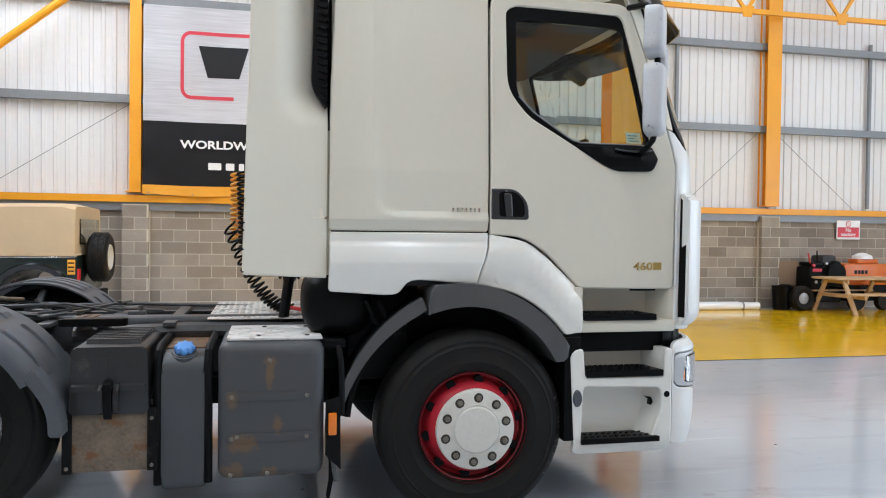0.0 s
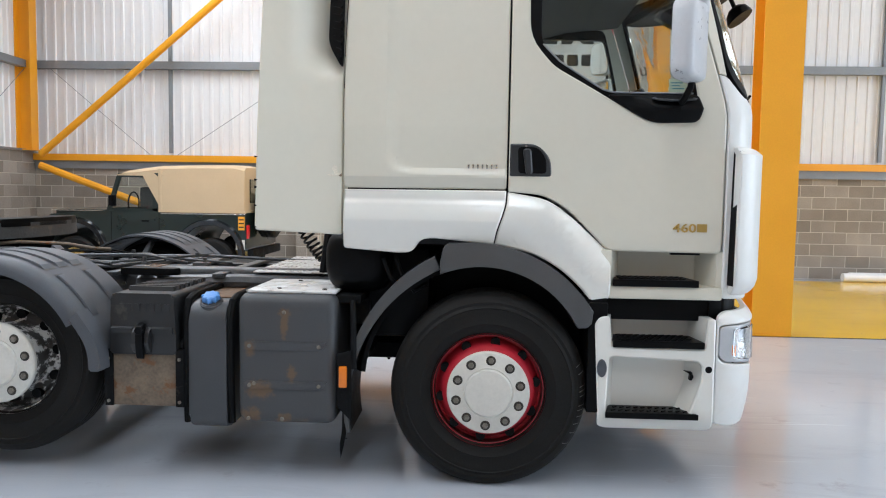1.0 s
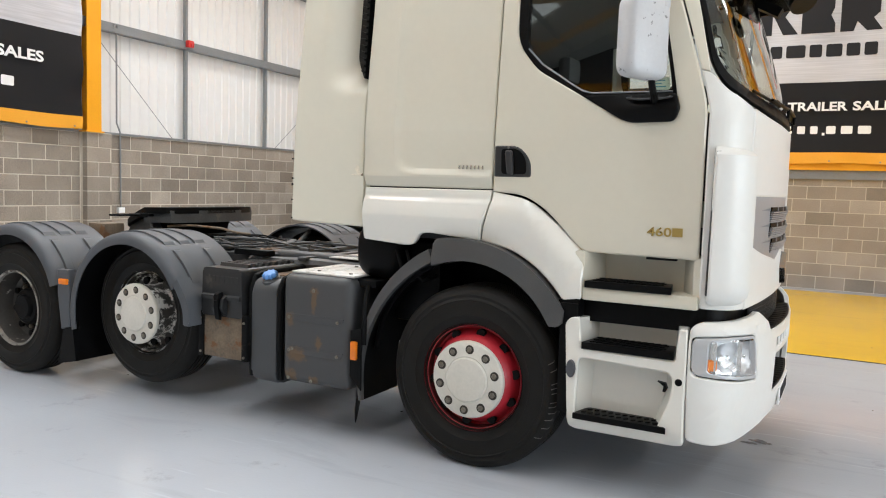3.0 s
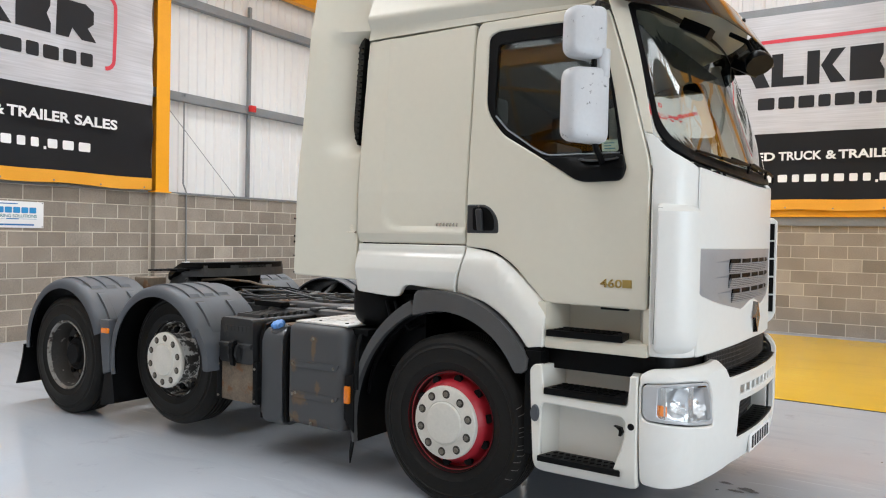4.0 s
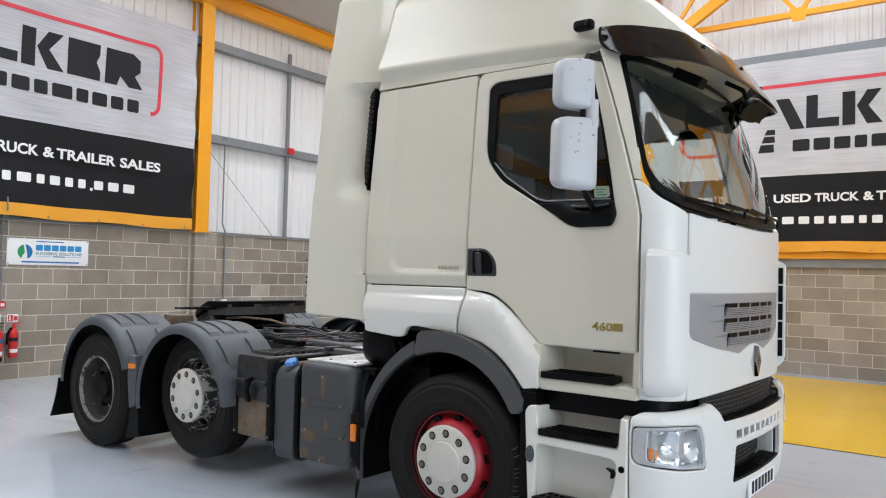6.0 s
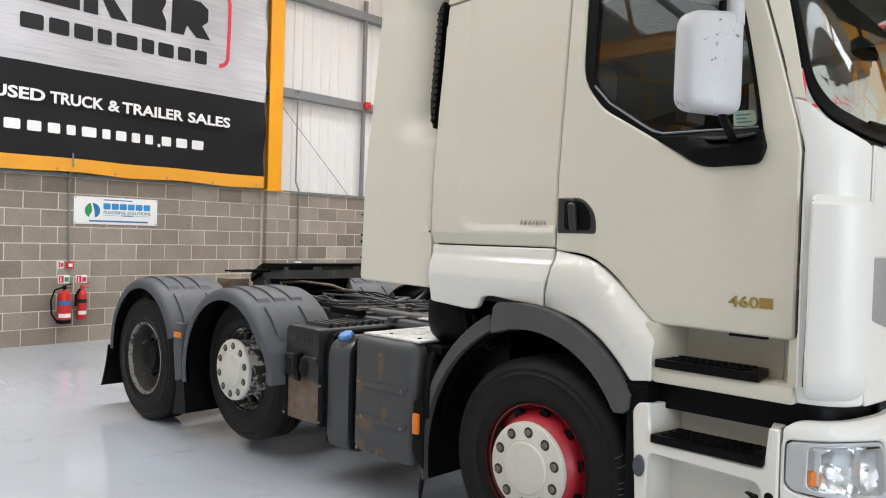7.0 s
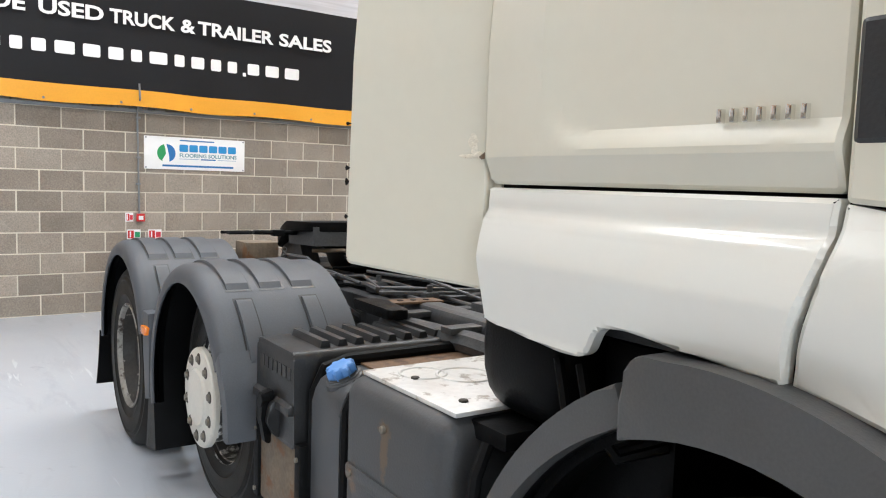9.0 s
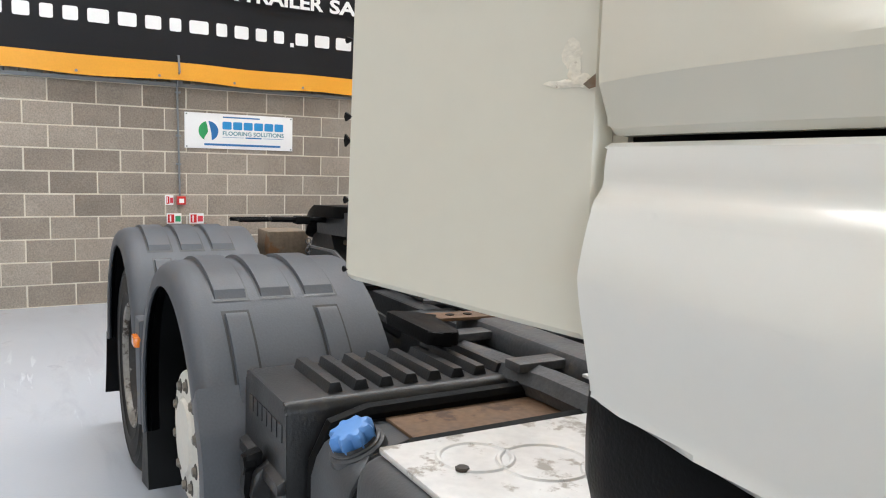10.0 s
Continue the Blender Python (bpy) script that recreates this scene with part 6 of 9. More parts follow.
def steps(side):
    def y(v):
        return CENTRE + side * (v - CENTRE)

    def bx(x0, x1, v0, v1, z0, z1, bevel=0.012):
        a, b = sorted((y(v0), y(v1)))
        return boxed(x0, x1, a, b, z0, z1, bevel)

    def tread(x0, x1, v0, v1, z, parent):
        outline = [(x0 + 0.0, y(v0)), (x1 - 0.0, y(v0)), (x1 - 0.03, y(v1)), (x0 + 0.03, y(v1))]
        bm = prism(bmesh.new(), outline, "z", z, z + 0.036, 0.004)
        nx, ny = 11, 5
        for i in range(nx):
            for j in range(ny):
                cx = x0 + 0.05 + (x1 - x0 - 0.1) * (i + (0.5 if j % 2 else 0.0)) / nx
                cy = y(v0 + 0.03 + (v1 - v0 - 0.06) * j / (ny - 1))
                beam(bm, (cx - 0.014, cy - 0.008, z + 0.038), (cx + 0.014, cy + 0.008, z + 0.038), 0.007, 0.008)
        return part("tread", bm, DARK_PLASTIC, parent, "black grip tread")

    # upper step under the door
    up = part("upper_step", bx(1.745, 2.325, 3.845, 4.07, 1.02, 1.088), CREAM, TRUCK)
    part("step_back", bx(1.74, 2.335, 4.02, 4.05, 1.07, 1.275, 0.004), CREAM, up)
    bm = prism(bmesh.new(), [(2.295, y(3.872)), (2.335, y(3.872)), (2.335, y(4.03)), (2.22, y(4.03))], "z", 1.08, 1.275, 0.01)
    part("step_cheek", bm, CREAM, up)
    bm = prism(bmesh.new(), [(1.70, y(3.85)), (1.752, y(3.845)), (1.82, y(4.03)), (1.70, y(4.03))], "z", 1.06, 1.275, 0.01)
    part("step_cheek", bm, CREAM, up)
    tread(1.762, 2.20, 3.832, 4.01, 1.087, up)
    part("door_seal_strip", bx(2.06, 2.21, 3.87, 3.9, 1.252, 1.264, 0.003), DARK_PLASTIC, up)
    # two solid black blocks stand for the shade in the open gap
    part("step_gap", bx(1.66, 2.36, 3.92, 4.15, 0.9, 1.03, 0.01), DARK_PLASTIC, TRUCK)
    part("gap_end_block", prism(bmesh.new(), rounded([(1.62, 0.885), (1.62, 1.01), (1.69, 1.03), (1.735, 1.03), (1.738, 0.925), (1.72, 0.90)], 0.01), "y", *sorted((y(3.83), y(4.0))), 0.006), DARK_PLASTIC, TRUCK)
    # lower unit: a moulded face with an open upper bay and a hollow lower bay
    def plate(x, z, d):
        low = max(0.0, 0.40 - z)
        return Vector((x, y(3.815 + d + 0.5 * low), z))
    face = [(1.672, 0.895), (1.70, 0.93), (1.75, 0.935), (1.765, 0.775), (2.238, 0.768), (2.252, 0.93), (2.292, 0.925), (2.294, 0.345), (2.25, 0.335), (1.74, 0.335), (1.702, 0.348)]
    bay = rounded([(1.752, 0.722), (2.232, 0.705), (2.226, 0.58), (2.16, 0.405), (1.742, 0.40)], [0.03, 0.05, 0.1, 0.03, 0.02])
    unit = part("step_unit", skin(rounded(face, [0.03, 0.02, 0.02, 0.015, 0.015, 0.015, 0.01, 0.02, 0.05, 0.05, 0.02]), plate, 0.03, holes=[bay], step=(0.08, 0.06), rim=0.008, drop=0.006), WHITE, TRUCK, "white moulded step unit")
    bm = bmesh.new()
    rings = []
    for d, k in ((0.031, 1.03), (0.06, 0.97), (0.11, 0.88), (0.14, 0.8)):
        rings.append([bm.verts.new((1.98 + (x - 1.98) * k, y(3.815 + d), 0.53 + (z - 0.53) * (0.3 * k + 0.7))) for x, z in bay])
    for one, two in zip(rings, rings[1:]):
        for i in range(len(one)):
            bm.faces.new((one[i], one[(i + 1) % len(one)], two[(i + 1) % len(one)], two[i]))
    bm.faces.new(rings[-1])
    part("unit_bay", bm, WHITE, unit)
    part("unit_back", bx(1.71, 2.285, 4.02, 4.05, 0.70, 0.935, 0.004), WHITE, unit)
    part("unit_shelf", bx(1.74, 2.26, 3.835, 4.03, 0.735, 0.776, 0.006), WHITE, unit)
    for pts in ([(2.254, 3.83), (2.285, 3.83), (2.285, 4.03), (2.20, 4.03)], [(1.69, 3.83), (1.748, 3.83), (1.80, 4.03), (1.69, 4.03)]):
        part("unit_cheek", prism(bmesh.new(), [(a, y(b)) for a, b in pts], "z", 0.74, 0.928, 0.006), WHITE, unit)
    tread(1.768, 2.235, 3.805, 4.0, 0.772, unit)
    outline = [(1.738, y(3.80)), (2.215, y(3.80)), (2.12, y(3.95)), (1.775, y(3.95))]
    grip = part("tread", prism(bmesh.new(), outline, "z", 0.40, 0.432, 0.004), DARK_PLASTIC, unit, "black grip tread")
    for k in range(22):
        gx, gy = 1.785 + 0.037 * (k % 11) + (0.017 if k > 10 else 0.0), 3.84 + (0.06 if k > 10 else 0.0)
        part("tread_stud", beam(bmesh.new(), (gx - 0.01, y(gy) - 0.008, 0.434), (gx + 0.01, y(gy) + 0.008, 0.434), 0.008, 0.008), DARK_PLASTIC, grip)
    part("unit_hole", disc(bmesh.new(), (2.262, y(3.813), 0.665), 0.018, 0.008, "y", 18), DARK_PLASTIC, unit)
    part("step_catch", prism(bmesh.new(), [(2.15, 0.645), (2.19, 0.64), (2.2, 0.615), (2.19, 0.595), (2.178, 0.598), (2.182, 0.625), (2.165, 0.638)], "y", *sorted((y(3.86), y(3.89)))), DARK_PLASTIC, unit)
    bm = lathe(bmesh.new(), [(0.0, 0), (0.03, 0.0), (0.034, 0.01), (0.034, 0.03)], (1.715, y(3.797), 0.66), "y", 16)
    bmesh.ops.scale(bm, vec=(0.75, 1, 1.4), verts=bm.verts[:], space=Matrix.Translation((-1.715, 0, -0.66)))
    part("side_marker", bm, GREY_PLASTIC, unit, "grey oval marker lamp")


bumper()
steps(1)
steps(-1)

# ---- tanks, boxes and frame ----
FLANK = 3.80


def tank():
    bm = boxed(-0.205, 0.325, FLANK, 4.42, 0.312, 1.012, 0.075, 5)
    body = mono("fuel_tank", bm, TANK_GREY, "dark grey plastic-clad tank with rust stains")
    for z in (0.735, 0.525):
        part("tank_band", prism(bmesh.new(), rounded([(-0.165, z - 0.022), (0.25, z - 0.022), (0.282, z + 0.024), (-0.165, z + 0.024)], [0.012, 0.03, 0.01, 0.012]), "y", FLANK - 0.005, FLANK + 0.01, 0.0035), TANK_GREY, body)
        for x in (-0.135, 0.235):
            part("tank_bolt", disc(bmesh.new(), (x, FLANK - 0.012, z), 0.011, 0.014, "y", 10, 0.003), NUT, body)
    for x, z in ((0.05, 0.915), (-0.11, 0.535), (0.04, 0.345), (-0.14, 0.345)):
        part("tank_bolt", disc(bmesh.new(), (x, FLANK - 0.012, z), 0.011, 0.014, "y", 10, 0.003), NUT, body)
    top = part("tank_plate", boxed(-0.165, 0.315, 3.845, 4.50, 1.011, 1.024, 0.004), BRIGHT_PLATE, body, "worn whitened alloy cover plate")
    for x, yv, r in ((0.02, 4.08, 0.075), (0.13, 4.2, 0.09), (-0.05, 3.98, 0.06)):
        bm = lathe(bmesh.new(), [(r, 0), (r + 0.004, 0.004), (r + 0.009, 0.004), (r + 0.013, 0)], (x, yv, 1.0235), "z", 32)
        part("pressed_ring", bm, BRIGHT_PLATE, top)
    for x, yv in ((-0.01, 3.93), (0.24, 3.92), (0.02, 4.3), (0.25, 4.3)):
        part("plate_bolt", disc(bmesh.new(), (x, yv, 1.023), 0.013, 0.007, "z", 8, 0.002), NUT_WELL, top)
    # dark strap and bracket at the front end
    mono("tank_bracket", boxed(0.29, 0.44, 3.9, 4.45, 0.955, 1.0, 0.008), CHASSIS)
    bm = tube(bmesh.new(), [(0.40, 3.88, 0.97), (0.41, 3.84, 0.9), (0.415, 3.82, 0.75), (0.415, 3.82, 0.62)], 0.016, 8)
    mono("mudguard_stay", bm, CHASSIS)
    mono("marker_plate", prism(bmesh.new(), [(0.33, 0.70), (0.405, 0.72), (0.41, 0.34), (0.33, 0.42)], "y", 3.80, 3.815, 0.003), CHASSIS)
    mono("side_marker", boxed(0.343, 0.387, 3.776, 3.80, 0.525, 0.64, 0.01), AMBER, "amber side marker lamp")
    bm = prism(bmesh.new(), [(0.352, 0.44), (0.378, 0.44), (0.39, 0.3), (0.372, 0.27), (0.362, 0.2), (0.345, 0.12), (0.34, 0.2), (0.352, 0.28)], "y", 3.845, 3.86, 0.003)
    mono("rubber_flap", bm, DARK_PLASTIC)


def fluid_tank():
    bm = prism(bmesh.new(), rounded([(FLANK + 0.025, 0.268), (4.3, 0.268), (4.3, 0.955), (FLANK + 0.025, 0.955)], [0.08, 0.05, 0.05, 0.10]), "x", -0.472, -0.268, 0.018)
    body = mono("fluid_tank", bm, FLUID_GREY, "slim grey plastic fluid tank")
    bm = lathe(bmesh.new(), [(0.064, -0.03), (0.062, 0.012), (0.056, 0.016), (0.056, 0.02), (0.05, 0.022), (0.05, 0.03)], (-0.368, 3.892, 0.94), "z", 28)
    lean = Matrix.Translation((-0.368, 3.892, 0.94)) @ Euler((radians(24), 0, 0)).to_matrix().to_4x4() @ Matrix.Translation((0.368, -3.892, -0.94))
    bm.transform(lean)
    neck = part("filler_neck", bm, FLUID_GREY, body)
    bm = bmesh.new()
    rings = []
    for h, r in ((0.0, 0.042), (0.008, 0.045), (0.03, 0.045), (0.038, 0.039), (0.041, 0.031)):
        rings.append([bm.verts.new((-0.368 + (r + (0.006 * math.cos(8 * a) if h < 0.04 else 0)) * math.cos(a), 3.892 + (r + (0.006 * math.cos(8 * a) if h < 0.04 else 0)) * math.sin(a), 0.958 + h)) for a in [2 * math.pi * i / 48 for i in range(48)]])
    for one, two in zip(rings, rings[1:]):
        for j in range(48):
            bm.faces.new((one[j], one[(j + 1) % 48], two[(j + 1) % 48], two[j]))
    bm.faces.new(rings[-1])
    bm.faces.new(rings[0])
    bm.transform(lean)
    part("filler_cap", bm, BLUE_CAP, body, "ribbed blue filler cap")
    part("top_plate", boxed(-0.472, -0.278, 4.0, 4.42, 0.955, 0.963, 0.002), RUSTY_PLATE, body, "rusty brown cover plate")
    for x in (-0.49, -0.25):
        bm = tube(bmesh.new(), [(x, 3.86, 0.3), (x, 3.84, 0.6), (x, 3.845, 0.88), (x, 3.88, 0.955), (x, 3.96, 0.975), (x, 4.5, 0.98)], 0.021, 8)
        mono("tank_strap", bm, CHASSIS)


def battery_box():
    lower = mono("battery_tray", boxed(-0.905, -0.50, FLANK + 0.005, 4.45, 0.392, 0.69, 0.01), RUSTY_BOX, "rusty mud-stained steel tray")
    for x in (-0.895, -0.51):
        part("tray_angle", boxed(x - 0.022, x + 0.022, FLANK - 0.008, FLANK + 0.03, 0.392, 0.70, 0.004), CHASSIS, lower)
        for z in (0.42, 0.65):
            part("tray_bolt", disc(bmesh.new(), (x, FLANK - 0.016, z), 0.009, 0.012, "y", 8), NUT, lower)
    bm = bmesh.new()
    prism(bm, rounded([(-0.885, 0.675), (-0.525, 0.675), (-0.535, 0.985), (-0.55, 1.0), (-0.86, 1.0), (-0.875, 0.985)], 0.02), "y", FLANK - 0.012, 4.5, 0.012)
    lid = mono("battery_cover", bm, DUSTY_BLACK, "black ribbed plastic battery cover")
    for i in range(8):
        yv = 3.92 + i * 0.066
        bm = bmesh.new()
        prism(bm, [(yv - 0.021, 0.998), (yv + 0.021, 0.998), (yv + 0.012, 1.024), (yv - 0.012, 1.024)], "x", -0.83, -0.58, 0.003)
        rib = part("cover_rib", bm, DUSTY_BLACK, lid)
    for x0, x1 in ((-0.872, -0.755), (-0.655, -0.54)):
        part("cover_ledge", prism(bmesh.new(), [(FLANK, 0.83), (FLANK - 0.03, 0.815), (FLANK - 0.03, 0.79), (FLANK, 0.785)], "x", x0, x1, 0.004), DUSTY_BLACK, lid)
    for x0, x1 in ((-0.752, -0.728), (-0.682, -0.658)):
        part("cover_lug", prism(bmesh.new(), rounded([(FLANK, 0.83), (FLANK - 0.045, 0.80), (FLANK - 0.055, 0.74), (FLANK - 0.03, 0.69), (FLANK, 0.68)], 0.008), "x", x0, x1, 0.003), DUSTY_BLACK, lid)
    bm = prism(bmesh.new(), rounded([(FLANK - 0.02, 0.845), (FLANK - 0.06, 0.835), (FLANK - 0.066, 0.75), (FLANK - 0.05, 0.66), (FLANK - 0.03, 0.655), (FLANK - 0.03, 0.72)], 0.008), "x", -0.723, -0.687, 0.004)
    disc(bm, (-0.705, FLANK - 0.066, 0.81), 0.026, 0.03, "y", 6, 0.003)
    part("cover_latch", bm, DARK_PLASTIC, lid)
    part("cover_flange", prism(bmesh.new(), [(FLANK + 0.05, 0.70), (FLANK + 0.36, 0.90), (FLANK + 0.36, 0.925), (FLANK + 0.05, 0.73)], "x", -0.535, -0.512, 0.003), DUSTY_BLACK, lid)
    # maker's lettering on the cover: plain raised bars
    for i in range(7):
        part("cover_bar", boxed(-0.83 + i * 0.04, -0.80 + i * 0.04, FLANK - 0.0145, FLANK - 0.01, 0.905, 0.945), DUSTY_BLACK, lid)


tank()
fluid_tank()
battery_box()


def frame_rails():
    for v in (-0.42, 0.42):
        bm = boxed(-3.6, 1.9, CENTRE + v - 0.008, CENTRE + v + 0.008, 0.74, 1.02)
        s = 1 if v < 0 else -1
        for z in (0.745, 1.015):
            a, b = sorted((CENTRE + v, CENTRE + v + s * 0.075))
            box(bm, -3.6, 1.9, a, b, z - 0.006, z + 0.006)
        rail = mono("frame_rail", bm, RAIL, "dark dusty steel frame rail")
        for i in range(26):
            x = -3.4 + i * 0.15
            yv = CENTRE + v + (-0.02 if v < 0 else 0.008)
            part("frame_bolt", disc(bmesh.new(), (x, yv, 0.96 if i % 2 else 0.82), 0.013, 0.012, "y", 8), NUT, rail)
    for x in (-3.4, -2.1, -0.95, -0.2, 0.3):
        bm = boxed(x - 0.03, x + 0.03, CENTRE - 0.41, CENTRE + 0.41, 0.82, 1.0)
        mono("cross_member", bm, RAIL)
    # loose ends on top of the frame: channels, pipes and hoses
    for pts, r in (([(-3.3, 4.58, 1.05), (-2.4, 4.6, 1.06), (-1.2, 4.58, 1.06), (0.2, 4.6, 1.05)], 0.012), ([(-3.2, 4.72, 1.04), (-1.5, 4.75, 1.06), (0.25, 4.7, 1.04)], 0.01), ([(-2.9, 5.2, 1.05), (-0.8, 5.22, 1.08), (0.3, 5.25, 1.04)], 0.011), ([(-1.0, 4.4, 0.98), (-0.4, 4.42, 1.0), (0.35, 4.43, 0.99)], 0.045)):
        mono("air_pipe", tube(bmesh.new(), pts, r, 8), RAIL)
    for x in (-1.15, -0.85, -0.5):
        mono("frame_bracket", boxed(x - 0.035, x + 0.035, 4.36, 5.55, 1.025, 1.05, 0.006), RAIL)
    mono("guard_bracket", prism(bmesh.new(), [(-1.02, 4.34), (-0.93, 4.33), (-0.9, 4.62), (-0.99, 4.62)], "z", 1.065, 1.075, 0.002), RUSTY_PLATE)
    for k in range(4):
        mono("bracket_hole", disc(bmesh.new(), (-0.97 + k * 0.006, 4.38 + k * 0.06, 1.0745), 0.014, 0.003, "z", 12), DARK_PLASTIC)
    for yv in (CENTRE - 0.42, CENTRE + 0.42):
        for x in (-1.495, -2.865):
            mono("guard_stay", tube(bmesh.new(), [(x, yv, 0.9), (x, yv + (-0.35 if yv < CENTRE else 0.35), 1.13)], 0.025, 8), RAIL)
    # axles, springs and dark bulk under the cab
    mono("front_axle", boxed(1.05, 1.17, CENTRE - 1.0, CENTRE + 1.0, 0.44, 0.58, 0.02), CHASSIS)
    for x, z in ((-1.495, 0.615), (-2.865, 0.52)):
        bm = tube(bmesh.new(), [(x, CENTRE - 0.98, z), (x, CENTRE + 0.98, z)], 0.085, 14)
        if x < -2:
            lathe(bm, [(0.0, -0.2), (0.12, -0.17), (0.23, -0.05), (0.23, 0.05), (0.12, 0.17), (0.0, 0.2)], (x, CENTRE, z), "y", 20)
        mono("axle", bm, CHASSIS)
        for v in (-0.5, 0.5):
            mono("air_spring", lathe(bmesh.new(), [(0.0, 0.0), (0.12, 0.0), (0.15, 0.04), (0.15, 0.12), (0.12, 0.16), (0.0, 0.16)], (x - 0.35, CENTRE + v, z - 0.05), "z", 20), DARK_PLASTIC)
            mono("trailing_arm", beam(bmesh.new(), (x + 0.45, CENTRE + v, z - 0.05), (x - 0.45, CENTRE + v, z - 0.12), 0.08, 0.06), CHASSIS)
            part_y = CENTRE + v * 1.45
            mono("brake_drum", lathe(bmesh.new(), [(0.0, -0.09), (0.2, -0.09), (0.205, 0.09), (0.0, 0.09)], (x, part_y, z), "y", 28), CHASSIS)
    mono("engine_block", boxed(0.75, 2.2, CENTRE - 0.62, CENTRE + 0.62, 0.55, 1.24, 0.05), DARK_PLASTIC)
    # unseen bulk down to the prop shaft, added to block light underneath
    mono("far_light_block", boxed(-0.95, 0.42, 5.5, 6.08, 0.33, 1.0, 0.06, 3), CHASSIS)
    mono("sump", boxed(0.8, 1.75, CENTRE - 0.3, CENTRE + 0.3, 0.36, 0.6, 0.06), CHASSIS)
    mono("gearbox", boxed(-0.1, 0.8, CENTRE - 0.34, CENTRE + 0.34, 0.5, 0.98, 0.06), CHASSIS)
    mono("prop_shaft", tube(bmesh.new(), [(-0.1, CENTRE, 0.7), (-2.45, CENTRE, 0.56)], 0.06, 12), CHASSIS)
    for yv in (3.98, 5.92):
        mono("air_reservoir", lathe(bmesh.new(), [(0.0, -0.4), (0.1, -0.39), (0.125, -0.35), (0.125, 0.35), (0.1, 0.39), (0.0, 0.4)], (0.0 if yv > 5 else -2.02, yv + (0.45 if yv < 5 else 0), 0.7), "x", 20), CHASSIS)
    for s in (1, -1):
        yv = CENTRE + s * (3.98 - CENTRE)
        mono("leaf_spring", beam(bmesh.new(), (0.45, CENTRE + s * -0.42, 0.6), (1.75, CENTRE + s * -0.42, 0.6), 0.08, 0.06), CHASSIS)
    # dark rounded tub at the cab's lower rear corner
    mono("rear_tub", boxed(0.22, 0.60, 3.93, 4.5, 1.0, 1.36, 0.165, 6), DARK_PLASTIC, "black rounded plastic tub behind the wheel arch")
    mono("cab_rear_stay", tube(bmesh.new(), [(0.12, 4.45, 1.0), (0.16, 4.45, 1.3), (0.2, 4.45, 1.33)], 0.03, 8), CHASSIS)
    # plain black box added for the darkness inside the arch
    mono("arch_dark_fill", boxed(0.46, 0.80, 4.05, 4.5, 0.75, 1.25, 0.04), DARK_PLASTIC)
    for x in (0.55, 0.62):
        mono("loose_hose", tube(bmesh.new(), [(x, 3.95, 1.2), (x + 0.04, 3.94, 1.1), (x + 0.1, 3.97, 1.02), (x + 0.16, 4.05, 1.05)], 0.012, 6), CHASSIS)


def catwalk():
    for y0, y1 in ((4.42, 4.93), (4.97, 5.52)):
        plate = mono("catwalk_plate", boxed(-0.3, 0.33, y0, y1, 1.055, 1.063, 0.002), BRIGHT_PLATE, "bright alloy tread plate")
        bm = bmesh.new()
        for i in range(15):
            for j in range(10):
                x, y = -0.28 + i * 0.042, y0 + 0.03 + j * 0.05
                d = 1 if (i + j) % 2 else -1
                beam(bm, (x - 0.011, y - 0.011 * d, 1.0635), (x + 0.011, y + 0.011 * d, 1.0635), 0.006, 0.004)
        part("tread_relief", bm, BRIGHT_PLATE, plate, kind="stuff")


def coil(name, mat, start, end, turns, r, wire, label, sag=0.0):
    a, b = Vector(start), Vector(end)
    pts = []
    count = turns * 12
    along = (b - a).normalized()
    side = along.cross(Vector((0, 1, 0))).normalized()
    other = along.cross(side)
    for i in range(count + 1):
        t = i / count
        ang = 2 * math.pi * turns * t
        p = a.lerp(b, t) + Vector((0.0, 0.0, -sag * 4 * t * (1 - t)))
        pts.append(p + side * r * math.cos(ang) + other * r * math.sin(ang))
    mono(name, tube(bmesh.new(), pts, wire, 6), mat, label)


